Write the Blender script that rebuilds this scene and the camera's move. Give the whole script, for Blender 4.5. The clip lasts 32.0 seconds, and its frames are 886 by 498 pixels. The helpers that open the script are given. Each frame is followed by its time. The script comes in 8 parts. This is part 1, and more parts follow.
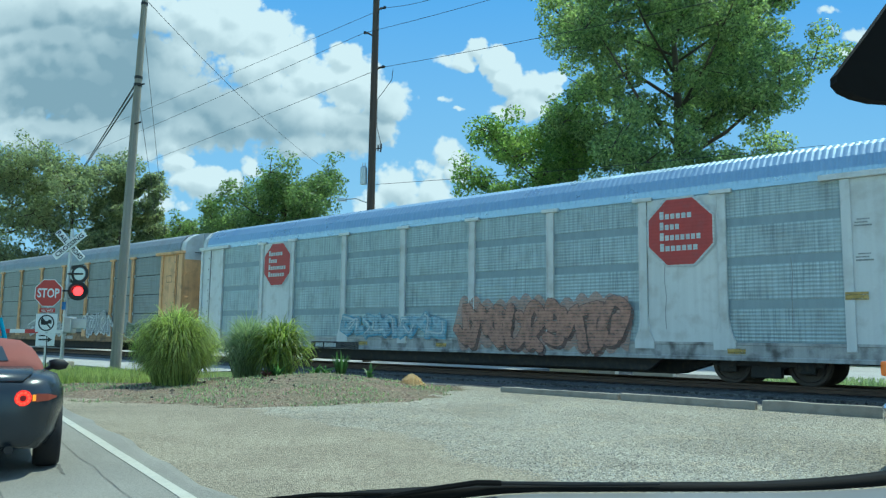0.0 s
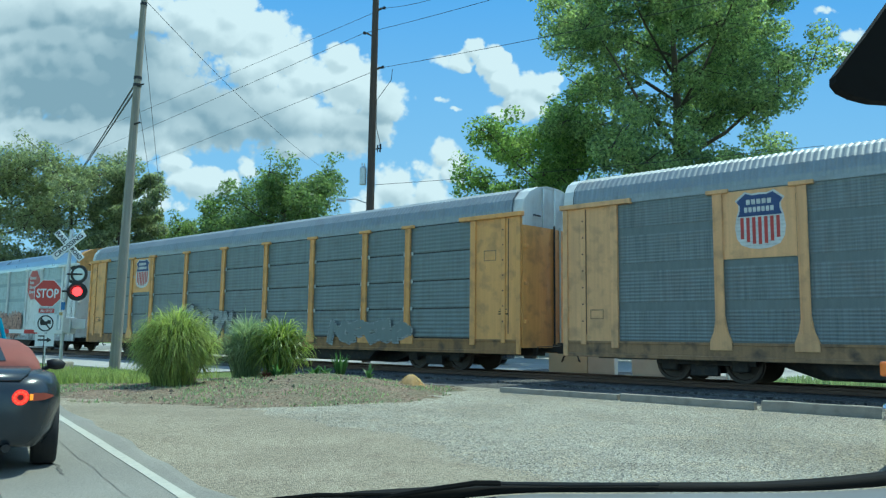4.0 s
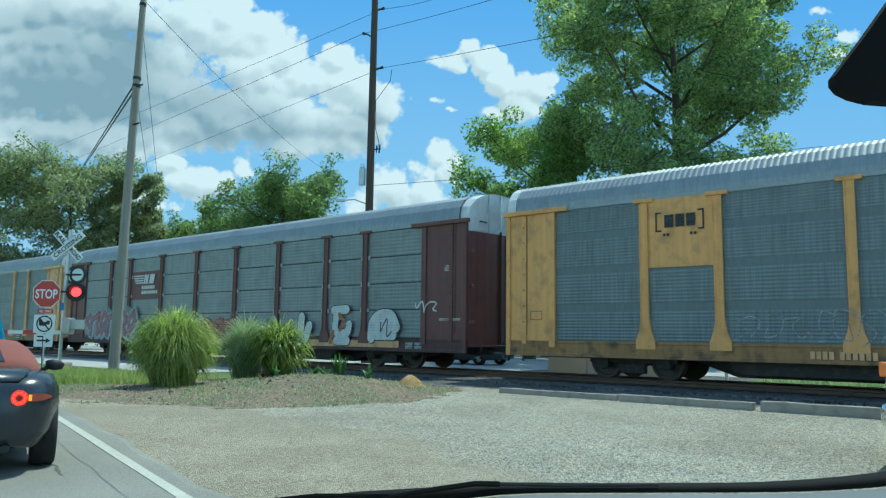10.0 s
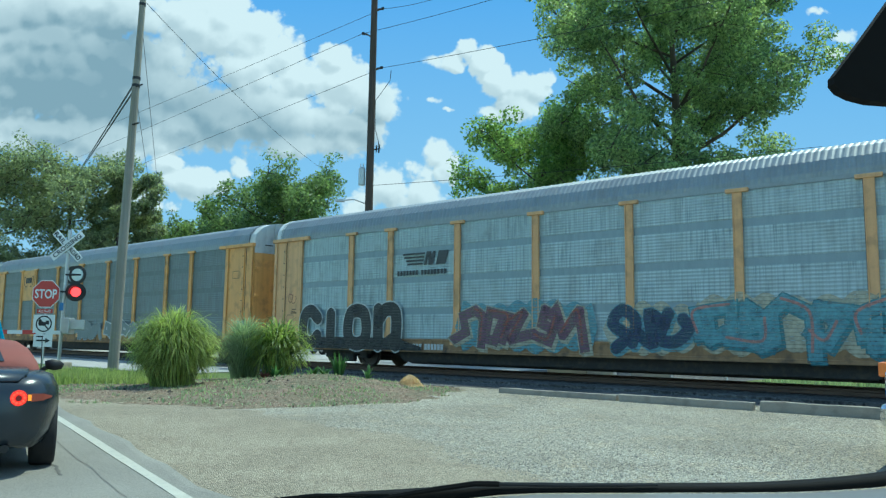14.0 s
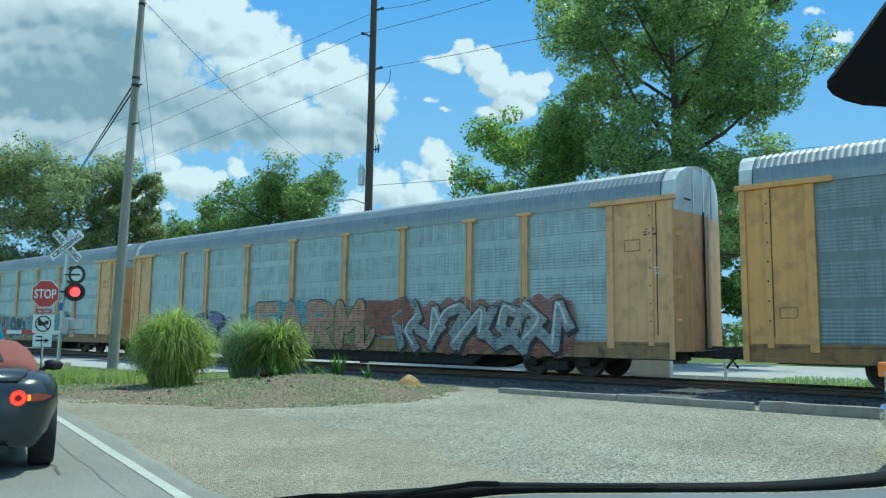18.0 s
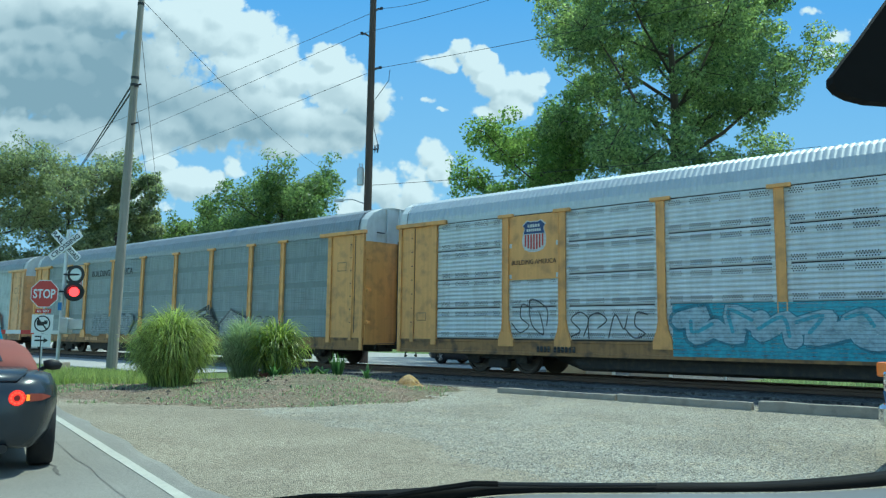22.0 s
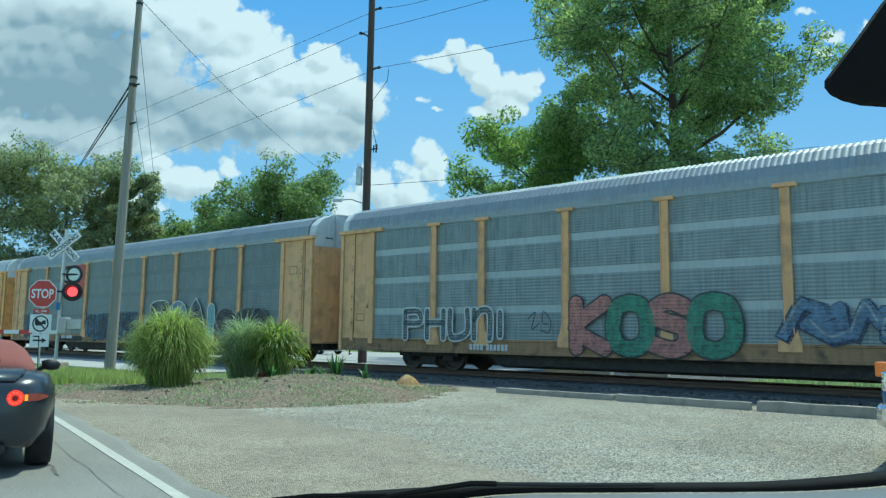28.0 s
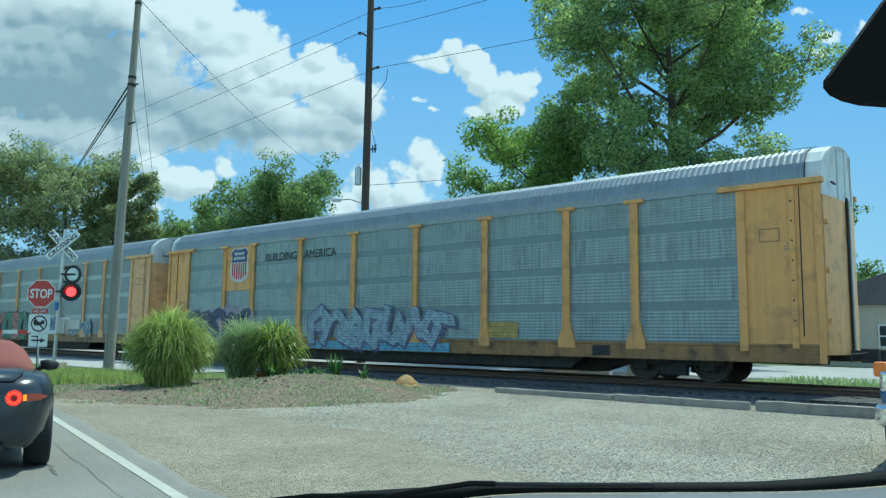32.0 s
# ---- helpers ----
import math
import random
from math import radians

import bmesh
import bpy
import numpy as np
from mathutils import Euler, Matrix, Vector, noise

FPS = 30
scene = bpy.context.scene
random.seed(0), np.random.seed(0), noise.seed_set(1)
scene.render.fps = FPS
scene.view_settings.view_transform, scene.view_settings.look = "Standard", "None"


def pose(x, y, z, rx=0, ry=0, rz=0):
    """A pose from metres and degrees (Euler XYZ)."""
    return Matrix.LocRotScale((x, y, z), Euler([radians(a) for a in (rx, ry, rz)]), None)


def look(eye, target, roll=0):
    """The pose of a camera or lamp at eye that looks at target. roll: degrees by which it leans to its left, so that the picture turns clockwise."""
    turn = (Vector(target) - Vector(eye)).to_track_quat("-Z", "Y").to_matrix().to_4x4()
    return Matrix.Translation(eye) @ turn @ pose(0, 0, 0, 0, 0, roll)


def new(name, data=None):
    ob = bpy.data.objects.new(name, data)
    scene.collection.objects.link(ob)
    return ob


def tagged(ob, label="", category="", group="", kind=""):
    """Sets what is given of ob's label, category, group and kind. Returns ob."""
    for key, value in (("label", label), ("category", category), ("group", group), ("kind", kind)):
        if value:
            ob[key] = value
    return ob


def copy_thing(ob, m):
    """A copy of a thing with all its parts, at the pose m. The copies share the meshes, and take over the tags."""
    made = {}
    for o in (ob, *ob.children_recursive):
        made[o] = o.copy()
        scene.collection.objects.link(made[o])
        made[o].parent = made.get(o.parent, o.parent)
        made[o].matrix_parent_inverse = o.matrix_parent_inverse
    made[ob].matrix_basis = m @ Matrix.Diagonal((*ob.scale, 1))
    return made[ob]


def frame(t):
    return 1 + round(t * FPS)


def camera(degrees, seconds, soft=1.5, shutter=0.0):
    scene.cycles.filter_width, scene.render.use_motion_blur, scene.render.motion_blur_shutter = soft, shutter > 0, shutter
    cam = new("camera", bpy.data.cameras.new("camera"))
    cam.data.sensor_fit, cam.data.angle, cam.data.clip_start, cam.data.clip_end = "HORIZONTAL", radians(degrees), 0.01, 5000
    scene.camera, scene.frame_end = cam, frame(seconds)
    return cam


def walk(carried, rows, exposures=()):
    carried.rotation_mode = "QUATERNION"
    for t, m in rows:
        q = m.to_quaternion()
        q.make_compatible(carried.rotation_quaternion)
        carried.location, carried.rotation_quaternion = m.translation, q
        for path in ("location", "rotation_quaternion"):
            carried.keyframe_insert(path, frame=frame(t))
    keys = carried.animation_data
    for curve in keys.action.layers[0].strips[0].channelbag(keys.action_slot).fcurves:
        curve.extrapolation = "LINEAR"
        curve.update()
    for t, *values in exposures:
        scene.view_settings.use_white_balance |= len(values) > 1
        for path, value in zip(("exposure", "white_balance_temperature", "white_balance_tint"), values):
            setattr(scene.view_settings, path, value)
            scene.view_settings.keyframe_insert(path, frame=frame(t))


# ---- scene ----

# ---------------------------------------------------------------- camera
EYE = (0.0, 0.0, 1.25)
cam = camera(60.24, 32.0, soft=1.3)


def aim(yaw, pitch, roll=0.7426):
    y, p = radians(yaw), radians(pitch)
    way = Vector((math.sin(y) * math.cos(p), math.cos(y) * math.cos(p), math.sin(p)))
    return look(EYE, Vector(EYE) + way, roll)


walk(cam, [(0.0, aim(-0.14, 6.54)), (3.5, aim(-0.10, 6.56)), (6.0, aim(-0.07, 6.60)), (10.0, aim(-0.03, 6.61)),
           (14.0, aim(0.0, 6.61)), (19.0, aim(0.05, 6.61)), (24.0, aim(0.13, 6.60)), (28.0, aim(0.20, 6.60)),
           (32.0, aim(0.28, 6.60))], exposures=[(0.0, 0.67, 5840, -18), (32.0, 0.67, 5840, -18)])

# ---------------------------------------------------------------- world and sun
SUN_AZ, SUN_EL = 50.0, 64.0        # degrees to the right of +y, and above the horizon
world = bpy.data.worlds.new("sky")
scene.world = world
world.use_nodes = True
wn = world.node_tree
sky = wn.nodes.new("ShaderNodeTexSky")
sky.sky_type = "NISHITA"
sky.sun_disc = False
sky.sun_elevation, sky.sun_rotation = radians(SUN_EL), radians(SUN_AZ)
sky.air_density, sky.dust_density, sky.ozone_density = 1.0, 0.3, 2.0
wn.links.new(sky.outputs[0], wn.nodes["Background"].inputs[0])
wn.nodes["Background"].inputs[1].default_value = 0.15
sun_data = bpy.data.lights.new("sun", "SUN")
sun_data.energy, sun_data.angle, sun_data.color = 2.65, radians(0.53), (1.0, 0.95, 0.87)
sun = new("sun", sun_data)
to_sun = Vector((math.sin(radians(SUN_AZ)) * math.cos(radians(SUN_EL)), math.cos(radians(SUN_AZ)) * math.cos(radians(SUN_EL)), math.sin(radians(SUN_EL))))
sun.matrix_basis = look(to_sun * 100, (0, 0, 0))

# ---------------------------------------------------------------- materials


def shade(name):
    m = bpy.data.materials.new(name)
    m.use_nodes = True
    return m, m.node_tree, m.node_tree.nodes["Principled BSDF"]


def link(tree, a, b):
    tree.links.new(a, b)


def add_node(tree, kind, **values):
    n = tree.nodes.new(kind)
    for key, value in values.items():
        if key == "op":
            n.operation = value
        elif key == "blend":
            n.data_type, n.blend_type = "RGBA", value
        else:
            n.inputs[int(key[1:])].default_value = value
    return n


def mat(name, base, rough=0.6, metal=0.0, var=0.18, scale=1.5, fine=25.0, bump=0.15, streak=0.0, dirt=None, dirt_amount=0.0, spec=0.5):
    """A painted, mineral or metal surface: two scales of mottling, grain, optional run-down streaks and grime."""
    m, t, b = shade(name)
    tc = add_node(t, "ShaderNodeTexCoord")
    info = add_node(t, "ShaderNodeObjectInfo")
    off = add_node(t, "ShaderNodeVectorMath", op="MULTIPLY_ADD")
    off.inputs[1].default_value = (31.0, 17.0, 23.0)
    link(t, info.outputs["Random"], off.inputs[0])
    link(t, tc.outputs["Object"], off.inputs[2])
    n1 = add_node(t, "ShaderNodeTexNoise")
    n1.inputs["Scale"].default_value, n1.inputs["Detail"].default_value = scale, 5
    n2 = add_node(t, "ShaderNodeTexNoise")
    n2.inputs["Scale"].default_value, n2.inputs["Detail"].default_value = fine, 3
    link(t, off.outputs[0], n1.inputs["Vector"])
    link(t, off.outputs[0], n2.inputs["Vector"])
    mix = add_node(t, "ShaderNodeMath", op="MULTIPLY_ADD")
    mix.inputs[1].default_value = 0.4
    link(t, n2.outputs[0], mix.inputs[0])
    half = add_node(t, "ShaderNodeMath", op="MULTIPLY")
    half.inputs[1].default_value = 0.6
    link(t, n1.outputs[0], half.inputs[0])
    link(t, half.outputs[0], mix.inputs[2])
    last = mix.outputs[0]
    if streak:
        stretch = add_node(t, "ShaderNodeMapping")
        stretch.inputs["Scale"].default_value = (9.0, 9.0, 0.35)
        link(t, off.outputs[0], stretch.inputs[0])
        n3 = add_node(t, "ShaderNodeTexNoise")
        n3.inputs["Scale"].default_value, n3.inputs["Detail"].default_value = 1.0, 4
        link(t, stretch.outputs[0], n3.inputs["Vector"])
        s = add_node(t, "ShaderNodeMix")
        s.inputs[0].default_value = streak
        link(t, last, s.inputs[2])
        link(t, n3.outputs[0], s.inputs[3])
        last = s.outputs[0]
    ramp = add_node(t, "ShaderNodeMapRange")
    ramp.inputs[1].default_value, ramp.inputs[2].default_value = 0.3, 0.7
    ramp.inputs[3].default_value, ramp.inputs[4].default_value = 1.0 - var, 1.0 + var
    link(t, last, ramp.inputs[0])
    col = add_node(t, "ShaderNodeVectorMath", op="SCALE")
    col.inputs[0].default_value = base[:3]
    link(t, ramp.outputs[0], col.inputs["Scale"])
    out = col.outputs[0]
    if dirt:
        n4 = add_node(t, "ShaderNodeTexNoise")
        n4.inputs["Scale"].default_value, n4.inputs["Detail"].default_value = scale * 2.3, 8
        link(t, off.outputs[0], n4.inputs["Vector"])
        r4 = add_node(t, "ShaderNodeMapRange")
        r4.inputs[1].default_value, r4.inputs[2].default_value = 0.5, 0.72
        r4.inputs[4].default_value = dirt_amount
        link(t, n4.outputs[0], r4.inputs[0])
        dm = add_node(t, "ShaderNodeMix", blend="MIX")
        dm.inputs[7].default_value = (*dirt, 1)
        link(t, r4.outputs[0], dm.inputs[0])
        link(t, out, dm.inputs[6])
        out = dm.outputs[2]
    link(t, out, b.inputs["Base Color"])
    b.inputs["Metallic"].default_value = metal
    b.inputs["Specular IOR Level"].default_value = spec
    rr = add_node(t, "ShaderNodeMapRange")
    rr.inputs[3].default_value, rr.inputs[4].default_value = max(0.02, rough - 0.12), min(1, rough + 0.12)
    link(t, n1.outputs[0], rr.inputs[0])
    link(t, rr.outputs[0], b.inputs["Roughness"])
    if bump:
        bp = add_node(t, "ShaderNodeBump")
        bp.inputs["Strength"].default_value, bp.inputs["Distance"].default_value = bump, 0.02
        link(t, n2.outputs[0], bp.inputs["Height"])
        link(t, bp.outputs[0], b.inputs["Normal"])
    return m


def glow(name, colour, power):
    m, t, b = shade(name)
    b.inputs["Base Color"].default_value = (*colour, 1)
    b.inputs["Emission Color"].default_value = (*colour, 1)
    b.inputs["Emission Strength"].default_value = power
    b.inputs["Roughness"].default_value = 0.3
    return m


def glass(name, colour=(0.03, 0.04, 0.045), rough=0.04):
    m, t, b = shade(name)
    b.inputs["Base Color"].default_value = (*colour, 1)
    b.inputs["Roughness"].default_value = rough
    b.inputs["Specular IOR Level"].default_value = 0.7
    return m


def perforated(name, base, hole=0.45, rough=0.5, var=0.2, bands=0.0):
    """Sheet steel rack screens: rows of small holes, soiled vertical runs and broad paler bands."""
    m = mat(name, base, rough, 0.35, var, 0.9, 30, 0.1, streak=0.55, dirt=(0.16, 0.15, 0.14), dirt_amount=0.35)
    t, b = m.node_tree, m.node_tree.nodes["Principled BSDF"]
    src = b.inputs["Base Color"].links[0].from_socket
    tc = add_node(t, "ShaderNodeTexCoord")
    sep = add_node(t, "ShaderNodeSeparateXYZ")
    link(t, tc.outputs["Object"], sep.inputs[0])
    marks = []
    for axis, freq, low, amount in ((0, 47.0, 0.30, 0.55), (2, 70.0, 0.45, 0.30)):
        w = add_node(t, "ShaderNodeMath", op="MULTIPLY")
        w.inputs[1].default_value = freq
        link(t, sep.outputs[axis], w.inputs[0])
        s = add_node(t, "ShaderNodeMath", op="SINE")
        link(t, w.outputs[0], s.inputs[0])
        lim = add_node(t, "ShaderNodeMapRange")
        lim.inputs[1].default_value, lim.inputs[2].default_value, lim.inputs[4].default_value = low, 0.95, amount
        link(t, s.outputs[0], lim.inputs[0])
        marks.append(lim)
    # broken runs of soot that hang below the holes
    runs = add_node(t, "ShaderNodeMapping")
    runs.inputs["Scale"].default_value = (15.0, 1.0, 1.1)
    here = add_node(t, "ShaderNodeObjectInfo")
    moved = add_node(t, "ShaderNodeVectorMath", op="MULTIPLY_ADD")
    moved.inputs[1].default_value = (13.0, 7.0, 5.0)
    link(t, here.outputs["Random"], moved.inputs[0])
    link(t, tc.outputs["Object"], moved.inputs[2])
    link(t, moved.outputs[0], runs.inputs[0])
    soot = add_node(t, "ShaderNodeTexNoise")
    soot.inputs["Scale"].default_value, soot.inputs["Detail"].default_value = 1.0, 3
    link(t, runs.outputs[0], soot.inputs["Vector"])
    sooty = add_node(t, "ShaderNodeMapRange")
    sooty.inputs[1].default_value, sooty.inputs[2].default_value, sooty.inputs[4].default_value = 0.50, 0.66, 0.9
    link(t, soot.outputs[0], sooty.inputs[0])
    worst = add_node(t, "ShaderNodeMath", op="MAXIMUM")
    link(t, marks[0].outputs[0], worst.inputs[0])
    link(t, sooty.outputs[0], worst.inputs[1])
    marks[0] = worst
    patchy = add_node(t, "ShaderNodeTexNoise")
    patchy.inputs["Scale"].default_value, patchy.inputs["Detail"].default_value = 1.3, 3
    shift = add_node(t, "ShaderNodeVectorMath", op="ADD")
    info2 = add_node(t, "ShaderNodeObjectInfo")
    link(t, tc.outputs["Object"], shift.inputs[0])
    link(t, info2.outputs["Location"], shift.inputs[1])
    link(t, shift.outputs[0], patchy.inputs["Vector"])
    both = add_node(t, "ShaderNodeMath", op="MAXIMUM")
    link(t, marks[0].outputs[0], both.inputs[0])
    link(t, marks[1].outputs[0], both.inputs[1])
    r = add_node(t, "ShaderNodeMath", op="MULTIPLY")
    link(t, both.outputs[0], r.inputs[0])
    fade = add_node(t, "ShaderNodeMapRange")
    fade.inputs[1].default_value, fade.inputs[2].default_value, fade.inputs[3].default_value, fade.inputs[4].default_value = 0.35, 0.65, hole * 0.6, hole * 1.5
    link(t, patchy.outputs[0], fade.inputs[0])
    link(t, fade.outputs[0], r.inputs[1])
    mx = add_node(t, "ShaderNodeMix", blend="MIX")
    mx.inputs[7].default_value = (base[0] * 0.30, base[1] * 0.34, base[2] * 0.38, 1)
    link(t, r.outputs[0], mx.inputs[0])
    link(t, src, mx.inputs[6])
    link(t, mx.outputs[2], b.inputs["Base Color"])
    return m


def leaf_mat(name, dark, light, gloss=0.45, thin=0.58):
    m, t, b = shade(name)
    geo = add_node(t, "ShaderNodeNewGeometry")
    mx = add_node(t, "ShaderNodeMix", blend="MIX")
    mx.inputs[6].default_value, mx.inputs[7].default_value = (*dark, 1), (*light, 1)
    link(t, geo.outputs["Random Per Island"], mx.inputs[0])
    link(t, mx.outputs[2], b.inputs["Base Color"])
    b.inputs["Roughness"].default_value = gloss
    tr = add_node(t, "ShaderNodeBsdfTranslucent")
    boost = add_node(t, "ShaderNodeMix", blend="MULTIPLY")
    boost.inputs[0].default_value = 1.0
    boost.inputs[7].default_value = (1.12, 1.22, 0.88, 1)
    link(t, mx.outputs[2], boost.inputs[6])
    link(t, boost.outputs[2], tr.inputs[0])
    add = add_node(t, "ShaderNodeMixShader")
    add.inputs[0].default_value = thin
    link(t, b.outputs[0], add.inputs[1])
    link(t, tr.outputs[0], add.inputs[2])
    link(t, add.outputs[0], t.nodes["Material Output"].inputs[0])
    return m


def ground_mat(name, base, second, big=0.25, stone=55.0, contrast=0.55, bump=0.5, rough=0.95, third=None):
    """Loose ground: patches at metre scale, stones told apart by their cells."""
    m, t, b = shade(name)
    tc = add_node(t, "ShaderNodeTexCoord")
    n1 = add_node(t, "ShaderNodeTexNoise")
    n1.inputs["Scale"].default_value, n1.inputs["Detail"].default_value, n1.inputs["Distortion"].default_value = big, 6, 0.6
    link(t, tc.outputs["Object"], n1.inputs["Vector"])
    r1 = add_node(t, "ShaderNodeMapRange")
    r1.inputs[1].default_value, r1.inputs[2].default_value = 0.38, 0.62
    link(t, n1.outputs[0], r1.inputs[0])
    mx = add_node(t, "ShaderNodeMix", blend="MIX")
    mx.inputs[6].default_value, mx.inputs[7].default_value = (*base, 1), (*second, 1)
    link(t, r1.outputs[0], mx.inputs[0])
    col = mx.outputs[2]
    if third:
        n5 = add_node(t, "ShaderNodeTexNoise")
        n5.inputs["Scale"].default_value, n5.inputs["Detail"].default_value = big * 5.3, 7
        link(t, tc.outputs["Object"], n5.inputs["Vector"])
        r5 = add_node(t, "ShaderNodeMapRange")
        r5.inputs[1].default_value, r5.inputs[2].default_value, r5.inputs[4].default_value = 0.52, 0.68, 0.8
        link(t, n5.outputs[0], r5.inputs[0])
        m5 = add_node(t, "ShaderNodeMix", blend="MIX")
        m5.inputs[7].default_value = (*third, 1)
        link(t, r5.outputs[0], m5.inputs[0])
        link(t, col, m5.inputs[6])
        col = m5.outputs[2]
    vor = add_node(t, "ShaderNodeTexVoronoi")
    vor.inputs["Scale"].default_value = stone
    link(t, tc.outputs["Object"], vor.inputs["Vector"])
    sep = add_node(t, "ShaderNodeSeparateColor")
    link(t, vor.outputs["Color"], sep.inputs[0])
    r2 = add_node(t, "ShaderNodeMapRange")
    r2.inputs[3].default_value, r2.inputs[4].default_value = 1 - contrast, 1 + contrast
    link(t, sep.outputs[0], r2.inputs[0])
    fine = add_node(t, "ShaderNodeVectorMath", op="SCALE")
    link(t, col, fine.inputs[0])
    link(t, r2.outputs[0], fine.inputs["Scale"])
    link(t, fine.outputs[0], b.inputs["Base Color"])
    b.inputs["Roughness"].default_value = rough
    b.inputs["Specular IOR Level"].default_value = 0.25
    bp = add_node(t, "ShaderNodeBump")
    bp.inputs["Strength"].default_value, bp.inputs["Distance"].default_value = bump, 0.02
    bp.invert = True
    link(t, vor.outputs["Distance"], bp.inputs["Height"])
    link(t, bp.outputs[0], b.inputs["Normal"])
    return m


YELLOW = mat("yellow_rail_paint", (0.67, 0.345, 0.11), 0.55, 0, 0.16, 1.1, 30, 0.06, streak=0.5, dirt=(0.20, 0.12, 0.06), dirt_amount=0.5)
BUFF = mat("weathered_buff_paint", (0.65, 0.375, 0.175), 0.6, 0, 0.18, 1.1, 30, 0.06, streak=0.5, dirt=(0.22, 0.15, 0.08), dirt_amount=0.5)
TAN = mat("tan_rail_paint", (0.36, 0.27, 0.15), 0.6, 0, 0.18, 1.1, 30, 0.06, streak=0.5, dirt=(0.15, 0.11, 0.08), dirt_amount=0.5)
MAROON = mat("maroon_rail_paint", (0.13, 0.05, 0.045), 0.6, 0, 0.25, 1.1, 30, 0.06, streak=0.5, dirt=(0.06, 0.045, 0.04), dirt_amount=0.5)
OFFWHITE = mat("off_white_rail_paint", (0.62, 0.63, 0.62), 0.5, 0, 0.1, 1.1, 30, 0.05, streak=0.5, dirt=(0.36, 0.33, 0.29), dirt_amount=0.5)
END_WHITE = mat("white_end_hood_paint", (0.62, 0.63, 0.62), 0.5, 0, 0.12, 1.1, 30, 0.05, streak=0.5, dirt=(0.35, 0.33, 0.3), dirt_amount=0.4)
GRIMY = {}    # sills of each livery, under years of road soot
for steel_mat, tone in ((YELLOW, (0.30, 0.165, 0.065)), (BUFF, (0.28, 0.17, 0.085)), (TAN, (0.2, 0.15, 0.09)), (MAROON, (0.09, 0.045, 0.04)), (OFFWHITE, (0.40, 0.40, 0.39))):
    GRIMY[steel_mat.name] = mat("sooty_" + steel_mat.name, tone, 0.75, 0, 0.3, 1.3, 30, 0.1, streak=0.5, dirt=(0.045, 0.04, 0.036), dirt_amount=0.85)
SCREEN_DARK = perforated("dark_galvanised_screen", (0.18, 0.21, 0.215), 0.30)
SCREEN_GREY = perforated("grey_galvanised_screen", (0.25, 0.29, 0.295), 0.34)
SCREEN_MID = perforated("mid_grey_galvanised_screen", (0.31, 0.365, 0.365), 0.40)
SCREEN_SILVER = perforated("silver_galvanised_screen", (0.41, 0.475, 0.485), 0.36)
SCREEN_PALE = perforated("pale_galvanised_screen", (0.42, 0.495, 0.51), 0.42)
RIB_DARK = mat("dark_ribbed_sheet", (0.17, 0.20, 0.205), 0.5, 0.35, 0.2, 0.9, 30, 0.08, streak=0.55, dirt=(0.12, 0.12, 0.115), dirt_amount=0.4)
RIB_GREY = mat("grey_ribbed_sheet", (0.215, 0.235, 0.235), 0.5, 0.35, 0.2, 0.9, 30, 0.08, streak=0.55, dirt=(0.14, 0.135, 0.13), dirt_amount=0.4)
RIB_PALE = mat("silver_ribbed_sheet", (0.56, 0.60, 0.62), 0.45, 0.4, 0.14, 0.9, 30, 0.06, streak=0.5, dirt=(0.36, 0.35, 0.33), dirt_amount=0.4)
ROOF_STEEL = mat("galvanised_roof_steel", (0.265, 0.29, 0.305), 0.45, 0.35, 0.15, 0.8, 22, 0.06, streak=0.4, dirt=(0.22, 0.21, 0.2), dirt_amount=0.5)
ROOF_PALE = mat("pale_roof_steel", (0.45, 0.48, 0.495), 0.4, 0.3, 0.12, 0.8, 22, 0.06, streak=0.4)
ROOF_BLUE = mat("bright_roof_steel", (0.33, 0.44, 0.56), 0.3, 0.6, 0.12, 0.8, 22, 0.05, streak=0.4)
# for dark joints, and for the shade painted beside the posts
SEAM_AND_SHADE = mat("dark_seam_and_post_shade", (0.025, 0.027, 0.03), 0.8)
BLACK_STEEL = mat("grimy_black_steel", (0.035, 0.034, 0.034), 0.75, 0.1, 0.3, 3, 30, 0.2, dirt=(0.10, 0.075, 0.05), dirt_amount=0.5)
WHEEL_STEEL = mat("brown_wheel_steel", (0.07, 0.055, 0.045), 0.6, 0.4, 0.3, 4, 30, 0.2)
RAIL_STEEL = mat("rusty_rail_steel", (0.11, 0.07, 0.05), 0.6, 0.4, 0.3, 4, 40, 0.2)
TIE_WOOD = mat("creosoted_tie_wood", (0.06, 0.05, 0.042), 0.9, 0, 0.3, 2, 40, 0.4)
WOOD_POLE = mat("grey_weathered_pole_wood", (0.27, 0.25, 0.21), 0.9, 0, 0.25, 3, 60, 0.4, streak=0.7)
DARK_POLE = mat("dark_brown_pole_wood", (0.075, 0.055, 0.045), 0.9, 0, 0.3, 3, 60, 0.4, streak=0.7)
WIRE = mat("black_cable", (0.04, 0.04, 0.043), 0.6, 0, 0.1)
GALV = mat("galvanised_steel", (0.46, 0.48, 0.49), 0.4, 0.7, 0.12, 5, 60, 0.05)
SIGN_RED = mat("red_sign_face", (0.45, 0.035, 0.03), 0.4, 0, 0.06)
SIGN_WHITE = mat("white_sign_face", (0.72, 0.73, 0.72), 0.4, 0, 0.05)
SIGN_BLACK = mat("black_sign_ink", (0.015, 0.015, 0.017), 0.5, 0, 0.05)
SIGN_BLUE = mat("blue_tag", (0.03, 0.16, 0.42), 0.4, 0, 0.05)
SIGNAL_BLACK = mat("black_signal_housing", (0.012, 0.012, 0.013), 0.5)
